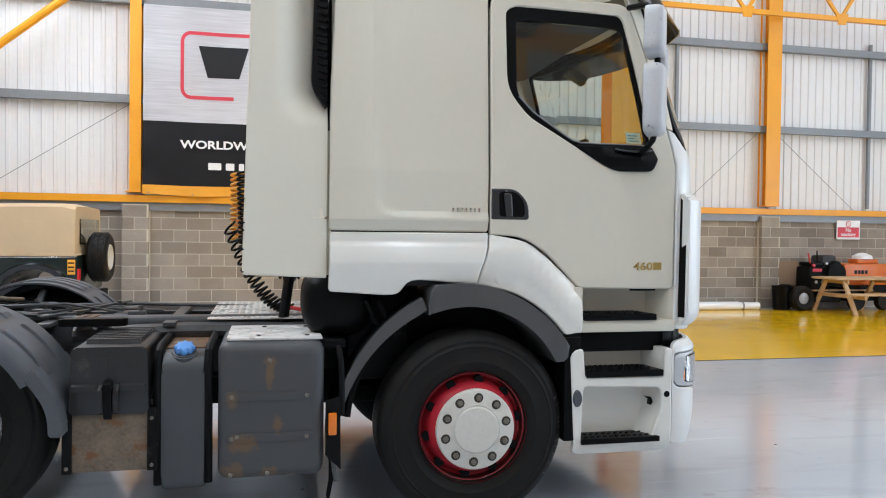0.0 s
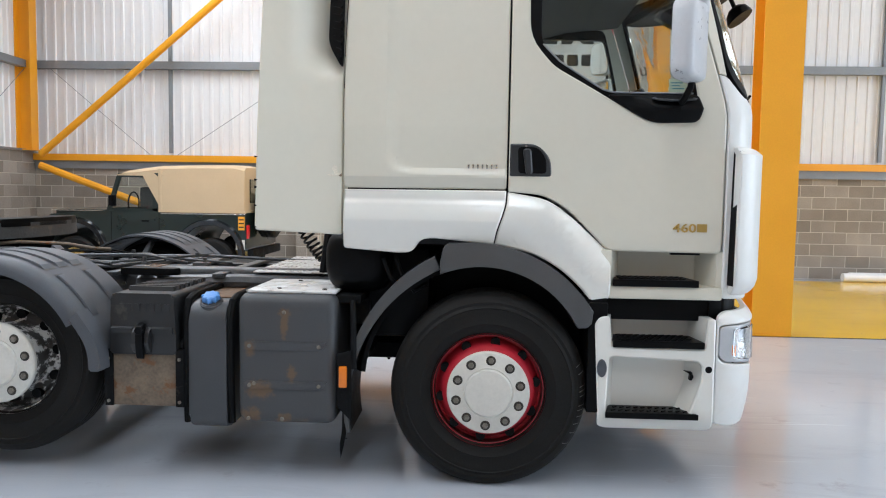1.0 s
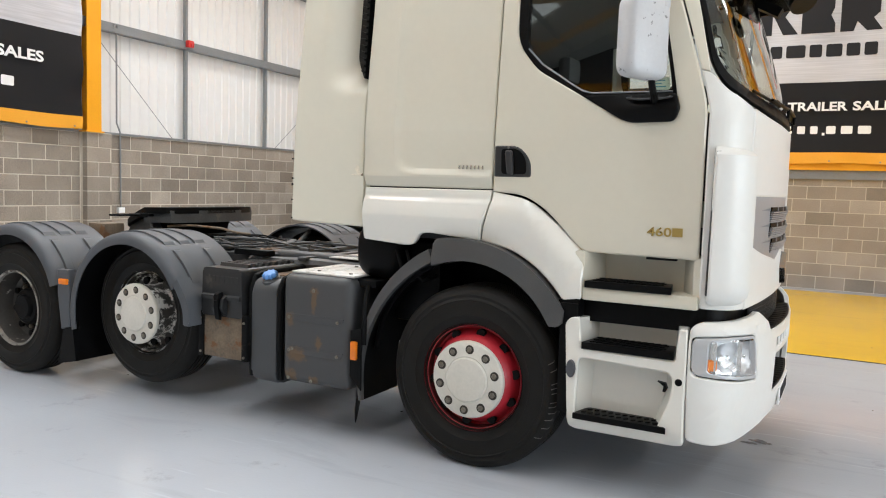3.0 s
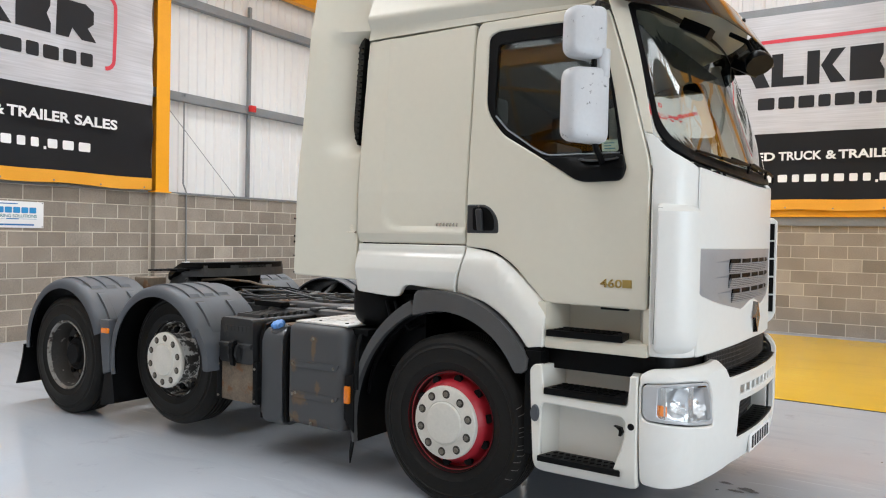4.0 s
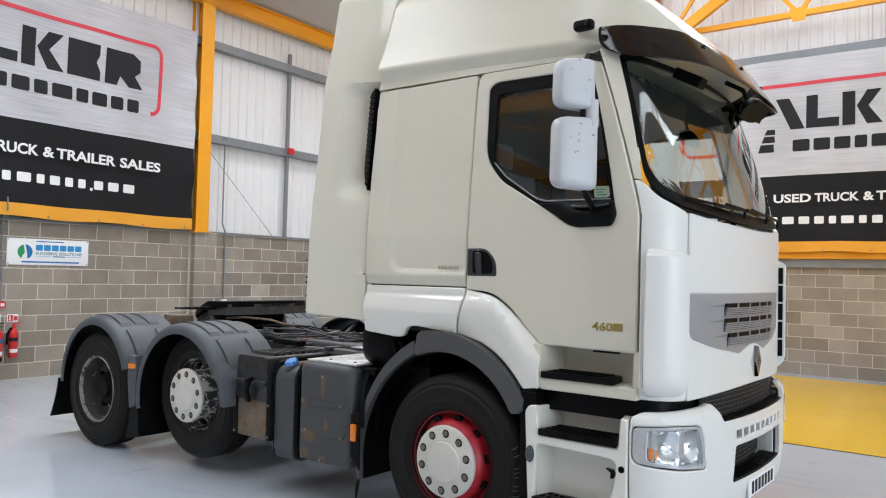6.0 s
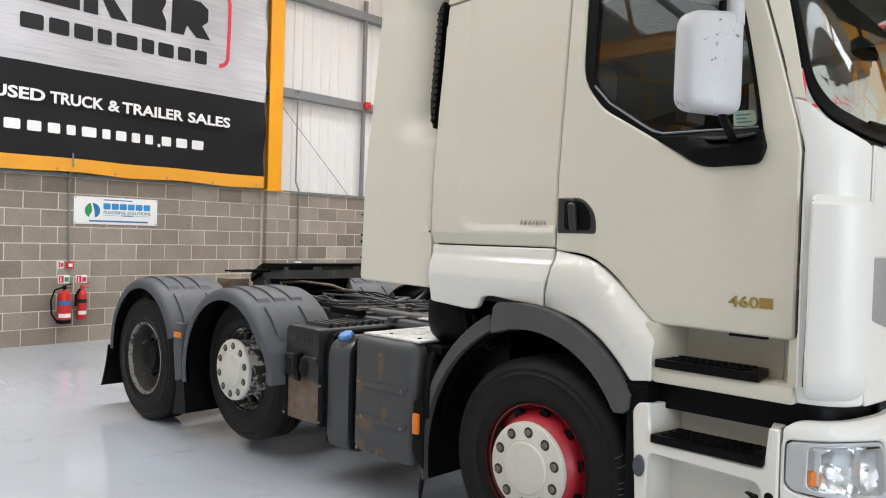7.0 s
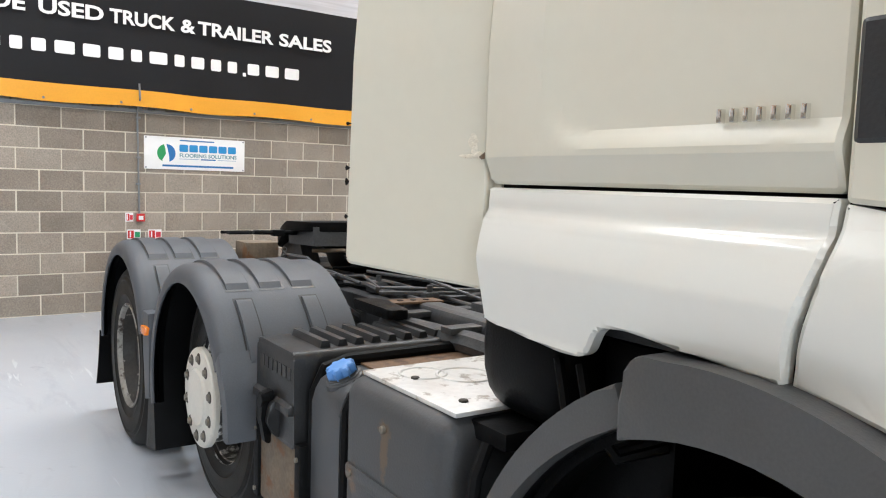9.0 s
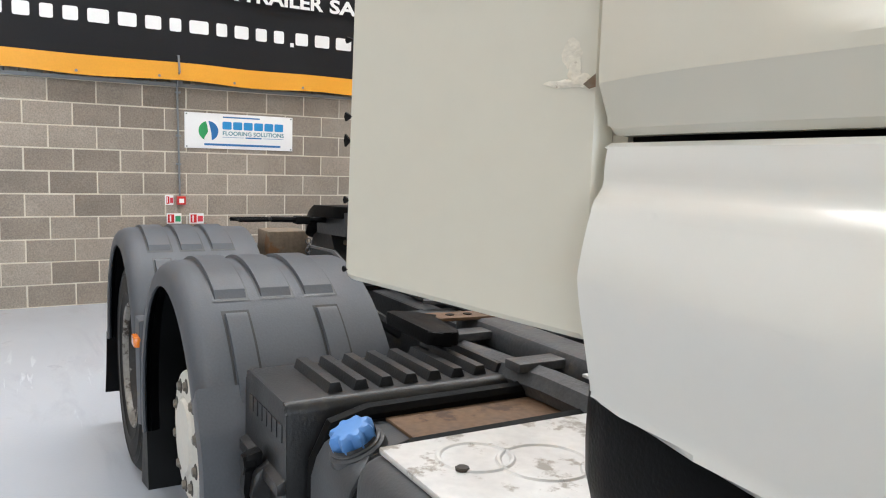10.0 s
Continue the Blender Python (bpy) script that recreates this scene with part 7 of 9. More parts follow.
def fifth_wheel():
    tilt = Matrix.Translation((-2.15, CENTRE, 1.325)) @ Euler((0, radians(-1.5), 0)).to_matrix().to_4x4() @ Matrix.Diagonal((0.72, 1.1, 1, 1))
    outline = rounded([(0.43, -0.2), (0.43, 0.2), (0.30, 0.45), (-0.12, 0.48), (-0.48, 0.42), (-0.62, 0.2), (-0.50, 0.09), (-0.10, 0.06), (-0.03, 0.0), (-0.10, -0.06), (-0.50, -0.09), (-0.62, -0.2), (-0.48, -0.42), (-0.12, -0.48), (0.30, -0.45)], [0.05, 0.05, 0.1, 0.1, 0.1, 0.08, 0.05, 0.04, 0.05, 0.04, 0.05, 0.08, 0.1, 0.1, 0.1])
    bm = prism(bmesh.new(), outline, "z", -0.035, 0.016, 0.006)
    for cut in (-0.05, -0.2, -0.35):
        bmesh.ops.bisect_plane(bm, geom=bm.verts[:] + bm.edges[:] + bm.faces[:], dist=1e-5, plane_co=(cut, 0, 0), plane_no=(1, 0, 0))
    for v in bm.verts:
        v.co.z -= 0.27 * max(0.0, -0.05 - v.co.x) - 0.0
    bm.transform(tilt)
    plate = mono("fifth_wheel_plate", bm, DARK_PLASTIC, "black greased coupling plate tilted on its stand")
    bm = prism(bmesh.new(), [(0.43, -0.2), (0.43, 0.2), (0.30, 0.43), (-0.1, 0.45), (-0.1, -0.45), (0.30, -0.43)], "z", -0.11, -0.01)
    bm.transform(tilt)
    part("plate_skirt", bm, RAIL, plate)
    for v in (-0.38, 0.38):
        bm = prism(bmesh.new(), [(-2.56, 1.03), (-2.1, 1.03), (-2.24, 1.24), (-2.42, 1.24)], "y", CENTRE + v - 0.05, CENTRE + v + 0.05, 0.01)
        part("stand", bm, RAIL, plate)
    part("plate_web", prism(bmesh.new(), rounded([(-2.42, 1.20), (-2.3, 1.06), (-2.0, 1.05), (-1.93, 1.26), (-2.4, 1.26)], 0.03), "y", CENTRE - 0.2, CENTRE + 0.2, 0.008), DARK_PLASTIC, plate)
    part("stand_base", boxed(-2.75, -1.75, CENTRE - 0.46, CENTRE + 0.46, 1.025, 1.04), CHASSIS, plate)
    bm = tube(bmesh.new(), [(-2.15, 4.68, 1.27), (-2.12, 4.35, 1.28), (-2.1, 4.21, 1.285)], 0.012, 8)
    tube(bm, [(-2.1, 4.21, 1.285), (-2.065, 4.185, 1.285), (-2.065, 4.07, 1.285), (-2.13, 4.05, 1.285), (-2.13, 4.185, 1.285), (-2.1, 4.21, 1.285)], 0.009, 6)
    box(bm, -2.15, -2.09, 4.32, 4.38, 1.262, 1.295, 0.005)
    part("release_handle", bm, CHASSIS, plate, "long release handle with a loop end")
    bm = boxed(-2.75, -2.55, CENTRE - 0.62, CENTRE - 0.42, 1.03, 1.19, 0.01)
    mono("frame_step_bracket", bm, RUSTY_BOX)
    for pts, r in (([(-1.75, 4.42, 1.12), (-1.55, 4.4, 1.13), (-1.35, 4.45, 1.1)], 0.009), ([(-1.75, 4.5, 1.08), (-1.45, 4.52, 1.12), (-1.2, 4.5, 1.07)], 0.008), ([(-2.05, 4.36, 1.17), (-1.75, 4.36, 1.18), (-1.62, 4.38, 1.12), (-1.5, 4.4, 1.12)], 0.01), ([(-1.6, 4.5, 1.07), (-1.3, 4.46, 1.1), (-1.2, 4.46, 1.09)], 0.013)):
        part("grease_pipe", tube(bmesh.new(), pts, r, 6), RAIL, plate)
    for k in range(9):
        link = lathe(bmesh.new(), [(0.012 + 0.003 * math.cos(a * math.pi / 3), 0.003 * math.sin(a * math.pi / 3)) for a in range(7)], (0, 0, 0), "y" if k % 2 else "x", 10)
        bmesh.ops.translate(link, verts=link.verts[:], vec=(-2.0, 4.34, 1.2 - 0.02 * k))
        part("chain_link", link, RAIL, plate)
    for x, v in ((-1.5, 4.62), (-1.28, 4.85), (-1.1, 4.66), (-0.9, 5.05), (-1.42, 5.2), (-0.72, 4.7)):
        bm = boxed(x - 0.05, x + 0.05, v - 0.035, v + 0.035, 1.03, 1.085, 0.008)
        disc(bm, (x + 0.02, v, 1.085), 0.014, 0.03, "z", 10)
        mono("valve_block", bm, RAIL, "small dusty valve block")
    mono("long_rail_cover", boxed(-1.05, 0.3, 4.5, 4.62, 0.985, 1.07, 0.035, 4), RAIL, "dusty grey rounded frame channel")
    for pts in ([(-1.6, 4.62, 1.12), (-1.1, 4.68, 1.13), (-0.85, 4.8, 1.07)], [(-1.75, 4.95, 1.08), (-1.2, 4.9, 1.1), (-0.6, 4.95, 1.06)], [(-1.25, 4.5, 1.09), (-0.95, 4.85, 1.1), (-0.85, 5.3, 1.09)]):
        mono("frame_strap", tube(bmesh.new(), pts, 0.008, 8), RAIL)
    # flat-bar bracket, a bent lever and thin lines on the frame
    bm = bmesh.new()
    corners = [(-1.2, 4.47, 1.075), (-1.02, 4.8, 1.08), (-1.35, 5.32, 1.08), (-1.7, 5.18, 1.075)]
    for one, two in zip(corners, corners[1:]):
        beam(bm, one, two, 0.045, 0.012)
    mono("flat_bar_bracket", bm, RAIL, "dusty flat-bar bracket on the frame")
    mono("lock_lever", tube(bmesh.new(), [(-2.0, 4.5, 1.19), (-1.88, 4.62, 1.2), (-1.62, 4.72, 1.185), (-1.42, 4.7, 1.16), (-1.36, 4.78, 1.15)], 0.011, 8), RUSTY_BOX, "bent rusty lock lever")
    for k in range(3):
        mono("air_pipe", tube(bmesh.new(), [(-1.95 + 0.05 * k, 4.6 + 0.1 * k, 1.1), (-1.75, 4.75 + 0.07 * k, 1.13), (-1.6 + 0.05 * k, 4.98 + 0.06 * k, 1.12), (-1.2, 5.05 + 0.07 * k, 1.06)], 0.007, 6), CHASSIS)
    mono("rubber_pad", prism(bmesh.new(), rounded([(-1.06, 4.26), (-0.72, 4.25), (-0.7, 4.33), (-0.98, 4.37)], 0.03), "z", 1.045, 1.085, 0.01), DARK_PLASTIC)
    mono("rear_cross_beam", boxed(-3.64, -3.56, CENTRE - 0.9, CENTRE + 0.9, 0.78, 0.98, 0.01), CHASSIS)
    for v in (-0.85, 0.85):
        lamp = mono("tail_lamp", boxed(-3.7, -3.64, CENTRE + v - 0.2, CENTRE + v + 0.2, 0.80, 0.93, 0.012), FIRE_RED, "red tail lamp cluster")


frame_rails()
catwalk()
fifth_wheel()
coil("coiled_air_line", DARK_PLASTIC, (-0.12, 5.0, 1.95), (-0.1, 4.95, 1.45), 16, 0.042, 0.008, "black coiled air line behind the cab")
coil("coiled_air_line", PRINT_YELLOW, (-0.16, 5.1, 1.95), (-0.16, 5.08, 1.5), 14, 0.042, 0.008, "yellow coiled air line behind the cab")
coil("coiled_air_line", DARK_PLASTIC, (-0.2, 4.8, 1.6), (0.16, 4.72, 1.09), 18, 0.04, 0.008, "black coiled air line behind the cab", 0.12)
coil("coiled_air_line", DARK_PLASTIC, (0.02, 4.75, 1.42), (0.3, 4.72, 1.38), 10, 0.04, 0.008, "black coiled air line behind the cab", 0.1)
mono("air_coupling", tube(bmesh.new(), [(0.12, 4.72, 1.1), (0.26, 4.7, 1.08)], 0.013, 8), FIRE_RED, "red air coupling")

# small things on the cab
for s in (1, -1):
    yv = CENTRE - s * 1.035
    shell = mono("roof_marker", boxed(1.885, 2.005, yv - 0.03, yv + 0.03, 3.04, 3.1, 0.025, 4), DARK_PLASTIC, "dark oval roof marker lamp")
    part("marker_lens", disc(bmesh.new(), (1.975, yv - 0.034, 3.068), 0.014, 0.068, "y", 14), CLEAR, shell)
mono("aerial", tube(bmesh.new(), [(1.72, CENTRE - 0.2, 3.65), (1.45, CENTRE - 0.2, 4.5)], 0.004, 6), DARK_PLASTIC)
badge = mono("rating_badge", boxed(2.185, 2.235, CENTRE - HALF - 0.009, CENTRE - HALF - 0.003, 1.373, 1.415), GOLD, "brass-coloured badge plate")
written("badge_figures", "460", GOLD, 0.062, pose(2.062, CENTRE - HALF - 0.004, 1.372, 90, 0, 0), badge, width=0.12, depth=0.003)
for i in range(7):
    mono("name_letter_bar", boxed(1.0 + i * 0.0238, 1.009 + i * 0.0238, CENTRE - HALF - 0.0115, CENTRE - HALF, 1.683, 1.705, 0.001), CHROME, "chrome letter-sized bar")


# ---- things in the hall ----


def banner(name, base, along, out, parent_label, sag=0.0):
    """A printed cloth banner between two columns. along: way of reading; out: way into the hall. u runs 0 to 6.4, z is height; sag lowers the lower half."""
    along, out, base = Vector(along), Vector(out), Vector(base)
    root = thing(name, base, parent_label, "banner", "banners of the hall")
    wide, low, top = 6.4, 2.29, 5.705

    def wave(u, z):
        slack = max(0, 1 - (z - low) / 0.5)
        edge = max(0, 1 - min(u, wide - u) / 0.25)
        return 0.014 * math.sin(u * 1.9 + 0.6 * z) + 0.010 * math.sin(u * 5.1 - 1.7 * z) + 0.008 * math.sin(z * 4.3 + u) + 0.014 * math.sin(7 * u + 3 * z) * slack + 0.02 * edge * math.sin(8.3 * z)

    def height(u, z):
        lower = min(1.0, max(0.0, (5.3 - z) / 1.4))
        return z - sag * lower + 0.012 * math.sin(3.9 * u + 1.0) * max(0, 1 - (z - low) / 0.3) + 0.03 * max(0, 1 - (z - low) / 0.6) * (1 - u / wide)

    def put(u, z, lift=0.0):
        return base + along * u + out * (wave(u, z) + lift) + Vector((0, 0, height(u, z)))

    def sheet(z0, z1, mat, part_name, label):
        bm = bmesh.new()
        nu, nz = 110, max(4, int((z1 - z0) / 0.06))
        grid = [[[bm.verts.new(put(wide * i / nu, z0 + (z1 - z0) * j / nz, d)) for j in range(nz + 1)] for i in range(nu + 1)] for d in (0.0, -0.004)]
        for k in (0, 1):
            for i in range(nu):
                for j in range(nz):
                    bm.faces.new((grid[k][i][j], grid[k][i + 1][j], grid[k][i + 1][j + 1], grid[k][i][j + 1]))
        part(part_name, bm, mat, root, label)

    sheet(low, 2.48, PRINT_YELLOW, "yellow_band", "orange-yellow bottom band")
    sheet(2.48, 3.68, PRINT_DARK, "dark_field", "charcoal printed field")
    sheet(3.68, top, PRINT_SILVER, "silver_field", "brushed silver printed field")

    def flat(part_name, outline, mat, lift=0.006):
        """A printed shape, cut into strips so that it follows the cloth."""
        bm = bmesh.new()
        vs = [bm.verts.new((u, z, 0)) for u, z in outline]
        bm.faces.new(vs)
        for axis in (0, 1):
            lo, hi = min(p[axis] for p in outline), max(p[axis] for p in outline)
            count = int((hi - lo) / 0.07)
            no = (1, 0, 0) if axis == 0 else (0, 1, 0)
            for i in range(1, count + 1):
                at = Vector(no) * (lo + (hi - lo) * i / (count + 1))
                bmesh.ops.bisect_plane(bm, geom=bm.verts[:] + bm.edges[:] + bm.faces[:], dist=1e-5, plane_co=at, plane_no=no)
        for v in bm.verts:
            v.co = put(v.co.x, v.co.y, lift)
        part(part_name, bm, mat, root)

    def stroke(points, w):
        """A red line of width w along points."""
        bm = bmesh.new()
        pts = [Vector(p) for p in points]
        left, right = [], []
        for i, p in enumerate(pts):
            d = (pts[min(i + 1, len(pts) - 1)] - pts[max(i - 1, 0)]).normalized()
            n = Vector((-d.y, d.x)) * w / 2
            left.append(p + n)
            right.append(p - n)
        lv, rv = [bm.verts.new(put(p.x, p.y, 0.006)) for p in left], [bm.verts.new(put(p.x, p.y, 0.006)) for p in right]
        for i in range(len(pts) - 1):
            bm.faces.new((lv[i], lv[i + 1], rv[i + 1], rv[i]))
        part("red_frame", bm, PRINT_RED, root)

    # red frame, open below
    L, R, T, B, q = 0.68, 5.69, 5.235, 4.125, 0.15
    path = [(1.6 - 0.11 * i, B) for i in range(8)]
    path += [(L + q - q * math.sin(radians(a)), B + q - q * math.cos(radians(a))) for a in range(15, 91, 15)]
    path += [(L, B + q + 0.12 * i) for i in range(1, 7)]
    path += [(L + q - q * math.cos(radians(a)), T - q + q * math.sin(radians(a))) for a in range(0, 91, 15)]
    path += [(L + q + 0.1 * i, T) for i in range(1, 47)]
    path += [(R - q + q * math.sin(radians(a)), T - q + q * math.cos(radians(a))) for a in range(0, 91, 15)]
    path += [(R, T - q - 0.12 * i) for i in range(1, 7)]
    path += [(R - q + q * math.cos(radians(a)), B + q - q * math.sin(radians(a))) for a in range(0, 91, 15)]
    stroke(path, 0.062)
    # the big mark: plain dark shapes of its size, no lettering
    z0, z1 = 4.475, 5.02
    flat("mark_shape", [(0.965, z1), (1.87, z1), (1.7, z0), (1.13, z0)], PRINT_BLACK)
    for a, b, u0, u1 in ((4.11, 4.245, 2.08, 2.36), (4.275, 4.385, 2.14, 2.375), (4.41, 4.5, 2.19, 2.38)):
        flat("mark_shape", [(u0, a), (u1, a), (u1 - 0.01, b), (u0 + 0.045, b)], PRINT_BLACK)
    flat("mark_shape", [(2.38, z1 - 0.01), (2.61, z1 - 0.01), (2.88, z0), (2.64, z0)], PRINT_BLACK)
    flat("mark_shape", [(2.9, z1), (3.09, z1), (3.09, z0 + 0.15), (3.43, z0 + 0.15), (3.43, z0), (2.9, z0)], PRINT_BLACK)
    flat("mark_shape", [(3.48, z1), (3.68, z1), (3.68, z0), (3.48, z0)], PRINT_BLACK)
    flat("mark_shape", [(3.7, z0 + 0.3), (3.86, z1), (4.08, z1), (3.88, z0 + 0.29), (4.1, z0), (3.86, z0)], PRINT_BLACK)
    flat("mark_shape", [(4.15, z1), (4.65, z1), (4.65, z1 - 0.16), (4.6, z0 + 0.27), (4.67, z0 + 0.14), (4.67, z0), (4.15, z0)], PRINT_BLACK)
    flat("mark_shape", [(4.75, z1), (5.2, z1), (5.33, z1 - 0.09), (5.33, z0 + 0.27), (5.24, z0 + 0.19), (5.38, z0), (5.15, z0), (5.0, z0 + 0.15), (4.95, z0), (4.75, z0)], PRINT_BLACK)
    # the line under it: nine letter-sized bars
    u = 2.68
    for w in (0.33, 0.31, 0.3, 0.24, 0.35, 0.24, 0.29, 0.25, 0.24):
        flat("mark_bar", rounded([(u, 4.095), (u + w - 0.045, 4.095), (u + w - 0.045, 4.295), (u, 4.295)], 0.03, 2), PRINT_BLACK)
        u += w + 0.018
    # readable trade wording, word by word, then the address as plain bars
    turn = Matrix((along, (0, 0, 1), out)).transposed().to_4x4()
    words = (("WORLDWIDE", 0.66, 1.6), ("USED", 2.36, 0.63), ("TRUCK", 3.06, 0.70), ("&", 3.82, 0.17), ("TRAILER", 4.02, 0.93), ("SALES", 5.02, 0.72))
    for word, u, w in words:
        m = Matrix.Translation(base + along * u + out * 0.04 + Vector((0, 0, 3.195 - sag))) @ turn
        written("wording", word, PRINT_WHITE, 0.205, m, root, width=w, depth=0.001, heavy=0.03)
    u = 1.15
    for i, w in enumerate((0.31, 0.23, 0.17, 0.22, 0.19, 0.21, 0.27, 0.25, 0.23, 0.19, 0.27, 0.19, 0.23, 0.2, 0.19, 0.045, 0.22, 0.25, 0.27)):
        high = 0.045 if i == 15 else 0.185
        flat("address_bar", rounded([(u, 2.8), (u + w - 0.075, 2.8), (u + w - 0.075, 2.75 + high), (u, 2.75 + high)], 0.02 if i != 15 else 0.0, 2) if i != 15 else [(u - 0.01, 2.775), (u + 0.03, 2.775), (u + 0.03, 2.82), (u - 0.01, 2.82)], PRINT_WHITE)
        u += w + 0.006
    # eyelets and ties
    for i in range(9):
        p = put(0.1 + i * 0.77, 2.325, 0.004)
        bm = disc(bmesh.new(), p, 0.014, 0.006, "x" if abs(out.x) > 0.5 else "y", 10)
        part("eyelet", bm, GALV, root)
    return root


banner("banner", (WEST + 0.13, 1.39, 0), (0, 1, 0), (1, 0, 0), "silver and charcoal printed advertising banner on the sheeted wall")
banner("banner", (-2.2, NORTH - 0.19, 0), (1, 0, 0), (0, -1, 0), "silver and charcoal printed advertising banner on the gable wall", 0.1)


def flooring_sign():
    root = thing("wall_sign", (WEST, 5.5, 1.62), "white trade sign with blue and green emblem on the block wall", "sign")
    x = WEST + 0.012
    part("panel", boxed(WEST + 0.002, x, 4.845, 6.042, 1.627, 2.005, 0.002), PRINT_WHITE, root)
    def leaf(part_name, pts, mat):
        bm = prism(bmesh.new(), pts, "x", x + 0.0005, x + 0.003)
        part(part_name, bm, mat, root)
    cy, cz, r = 5.095, 1.815, 0.105
    # a split disc: a green crescent and a blue blade leaning together
    left = [(cy + r * math.cos(radians(a)), cz + r * math.sin(radians(a))) for a in range(105, 251, 10)]
    leaf("emblem_leaf", left + [(cy - 0.045, cz - 0.075), (cy - 0.005, cz - 0.01), (cy - 0.012, cz + 0.05)], PRINT_GREEN)
    right = [(cy + r * math.cos(radians(a)), cz + r * math.sin(radians(a))) for a in range(-70, 91, 10)]
    leaf("emblem_leaf", right + [(cy + 0.012, cz + 0.06), (cy + 0.03, cz - 0.02)], PRINT_BLUE)
    for i in range(6):
        a = 5.245 + i * 0.117
        outer = rounded([(a, 1.838), (a + 0.1, 1.838), (a + 0.1, 1.922), (a, 1.922)], 0.014, 3)
        leaf("name_bar", outer, PRINT_SKY)
    turn = Matrix(((0, 1, 0), (0, 0, 1), (1, 0, 0))).transposed().to_4x4()
    written("trade_wording", "FLOORING SOLUTIONS", PRINT_TEAL, 0.062, Matrix.Translation((x + 0.001, 5.245, 1.775)) @ turn, root, width=0.69, depth=0.0008)
    part("rule", boxed(x, x + 0.002, 5.245, 5.48, 1.752, 1.756), PRINT_BLUE, root)
    part("rule", boxed(x, x + 0.002, 5.70, 5.935, 1.752, 1.756), PRINT_BLUE, root)
    part("small_line", boxed(x, x + 0.002, 5.50, 5.68, 1.747, 1.761), PRINT_BLUE, root, "row of small illegible lettering")
    part("small_line", boxed(x, x + 0.002, 5.05, 5.90, 1.66, 1.682), PRINT_BLUE, root, "row of small illegible lettering")
    part("small_line", boxed(x, x + 0.002, 5.25, 5.66, 1.962, 1.976), PRINT_BLUE, root, "row of small illegible lettering")
    for y, z in ((4.865, 1.645), (6.022, 1.645), (4.865, 1.987), (6.022, 1.987)):
        part("screw", disc(bmesh.new(), (x, y, z), 0.009, 0.004, "x", 10), GALV, root)


def extinguisher(y, z, h, r, band, label, hose):
    root = thing("fire_extinguisher", (WEST, y, z), label, "fire extinguisher", "extinguishers on the wall")
    x = WEST + r + 0.03
    bm = lathe(bmesh.new(), [(0.0, 0.0), (r * 0.9, 0.0), (r, 0.012), (r, h * 0.8), (r * 0.85, h * 0.9), (r * 0.4, h * 0.97), (r * 0.35, h), (0, h)], (x, y, z), "z", 28)
    part("cylinder", bm, FIRE_RED, root)
    part("label_band", lathe(bmesh.new(), [(r + 0.001, h * 0.55), (r + 0.001, h * 0.68)], (x, y, z), "z", 28, -90, 180), band, root)
    part("label_panel", lathe(bmesh.new(), [(r + 0.001, h * 0.18), (r + 0.001, h * 0.3)], (x, y, z), "z", 20, -70, 140), PRINT_WHITE, root)
    bm = boxed(x - 0.02, x + 0.02, y - 0.02, y + 0.02, z + h, z + h + 0.05, 0.006)
    beam(bm, (x, y - 0.02, z + h + 0.05), (x, y + 0.1, z + h + 0.075), 0.02, 0.012)
    beam(bm, (x, y - 0.02, z + h + 0.025), (x, y + 0.09, z + h + 0.02), 0.02, 0.01)
    part("valve", bm, FIRE_RED if r < 0.07 else DARK_PLASTIC, root)
    if hose:
        part("hose", tube(bmesh.new(), [(x, y - 0.02, z + h + 0.03), (x, y - 0.12, z + h), (x, y - 0.17, z + h * 0.7), (x, y - 0.16, z + h * 0.3), (x, y - 0.1, z + 0.04), (x, y - 0.085, z + 0.02)], 0.012, 8), DARK_PLASTIC, root)
        part("base_ring", lathe(bmesh.new(), [(r + 0.003, 0.0), (r + 0.003, 0.05)], (x, y, z), "z", 28), DARK_PLASTIC, root)
    else:
        part("horn", tube(bmesh.new(), [(x, y - 0.03, z + h), (x, y - 0.08, z + h * 0.8), (x, y - 0.085, z + h * 0.45)], 0.018, 8), DARK_PLASTIC, root)
    part("bracket", boxed(WEST, x - r * 0.7, y - 0.03, y + 0.03, z + h * 0.85, z + h * 0.9), GALV, root)


def small_sign(y, z, w, h, mats, label):
    root = thing("safety_sign", (WEST, y, z), label, "sign", "safety signs")
    x = WEST + 0.006
    part("panel", boxed(WEST + 0.001, x, y, y + w, z, z + h, 0.001), PRINT_WHITE, root)
    part("symbol_field", boxed(x, x + 0.002, y + 0.012, y + w * 0.5, z + 0.012, z + h - 0.012), mats[0], root)
    part("symbol", boxed(x + 0.002, x + 0.003, y + w * 0.2, y + w * 0.3, z + h * 0.2, z + h * 0.8), PRINT_WHITE, root)
    part("text_bar", boxed(x, x + 0.002, y + w * 0.58, y + w * 0.94, z + h * 0.2, z + h * 0.75), mats[1], root, "block of illegible small print")


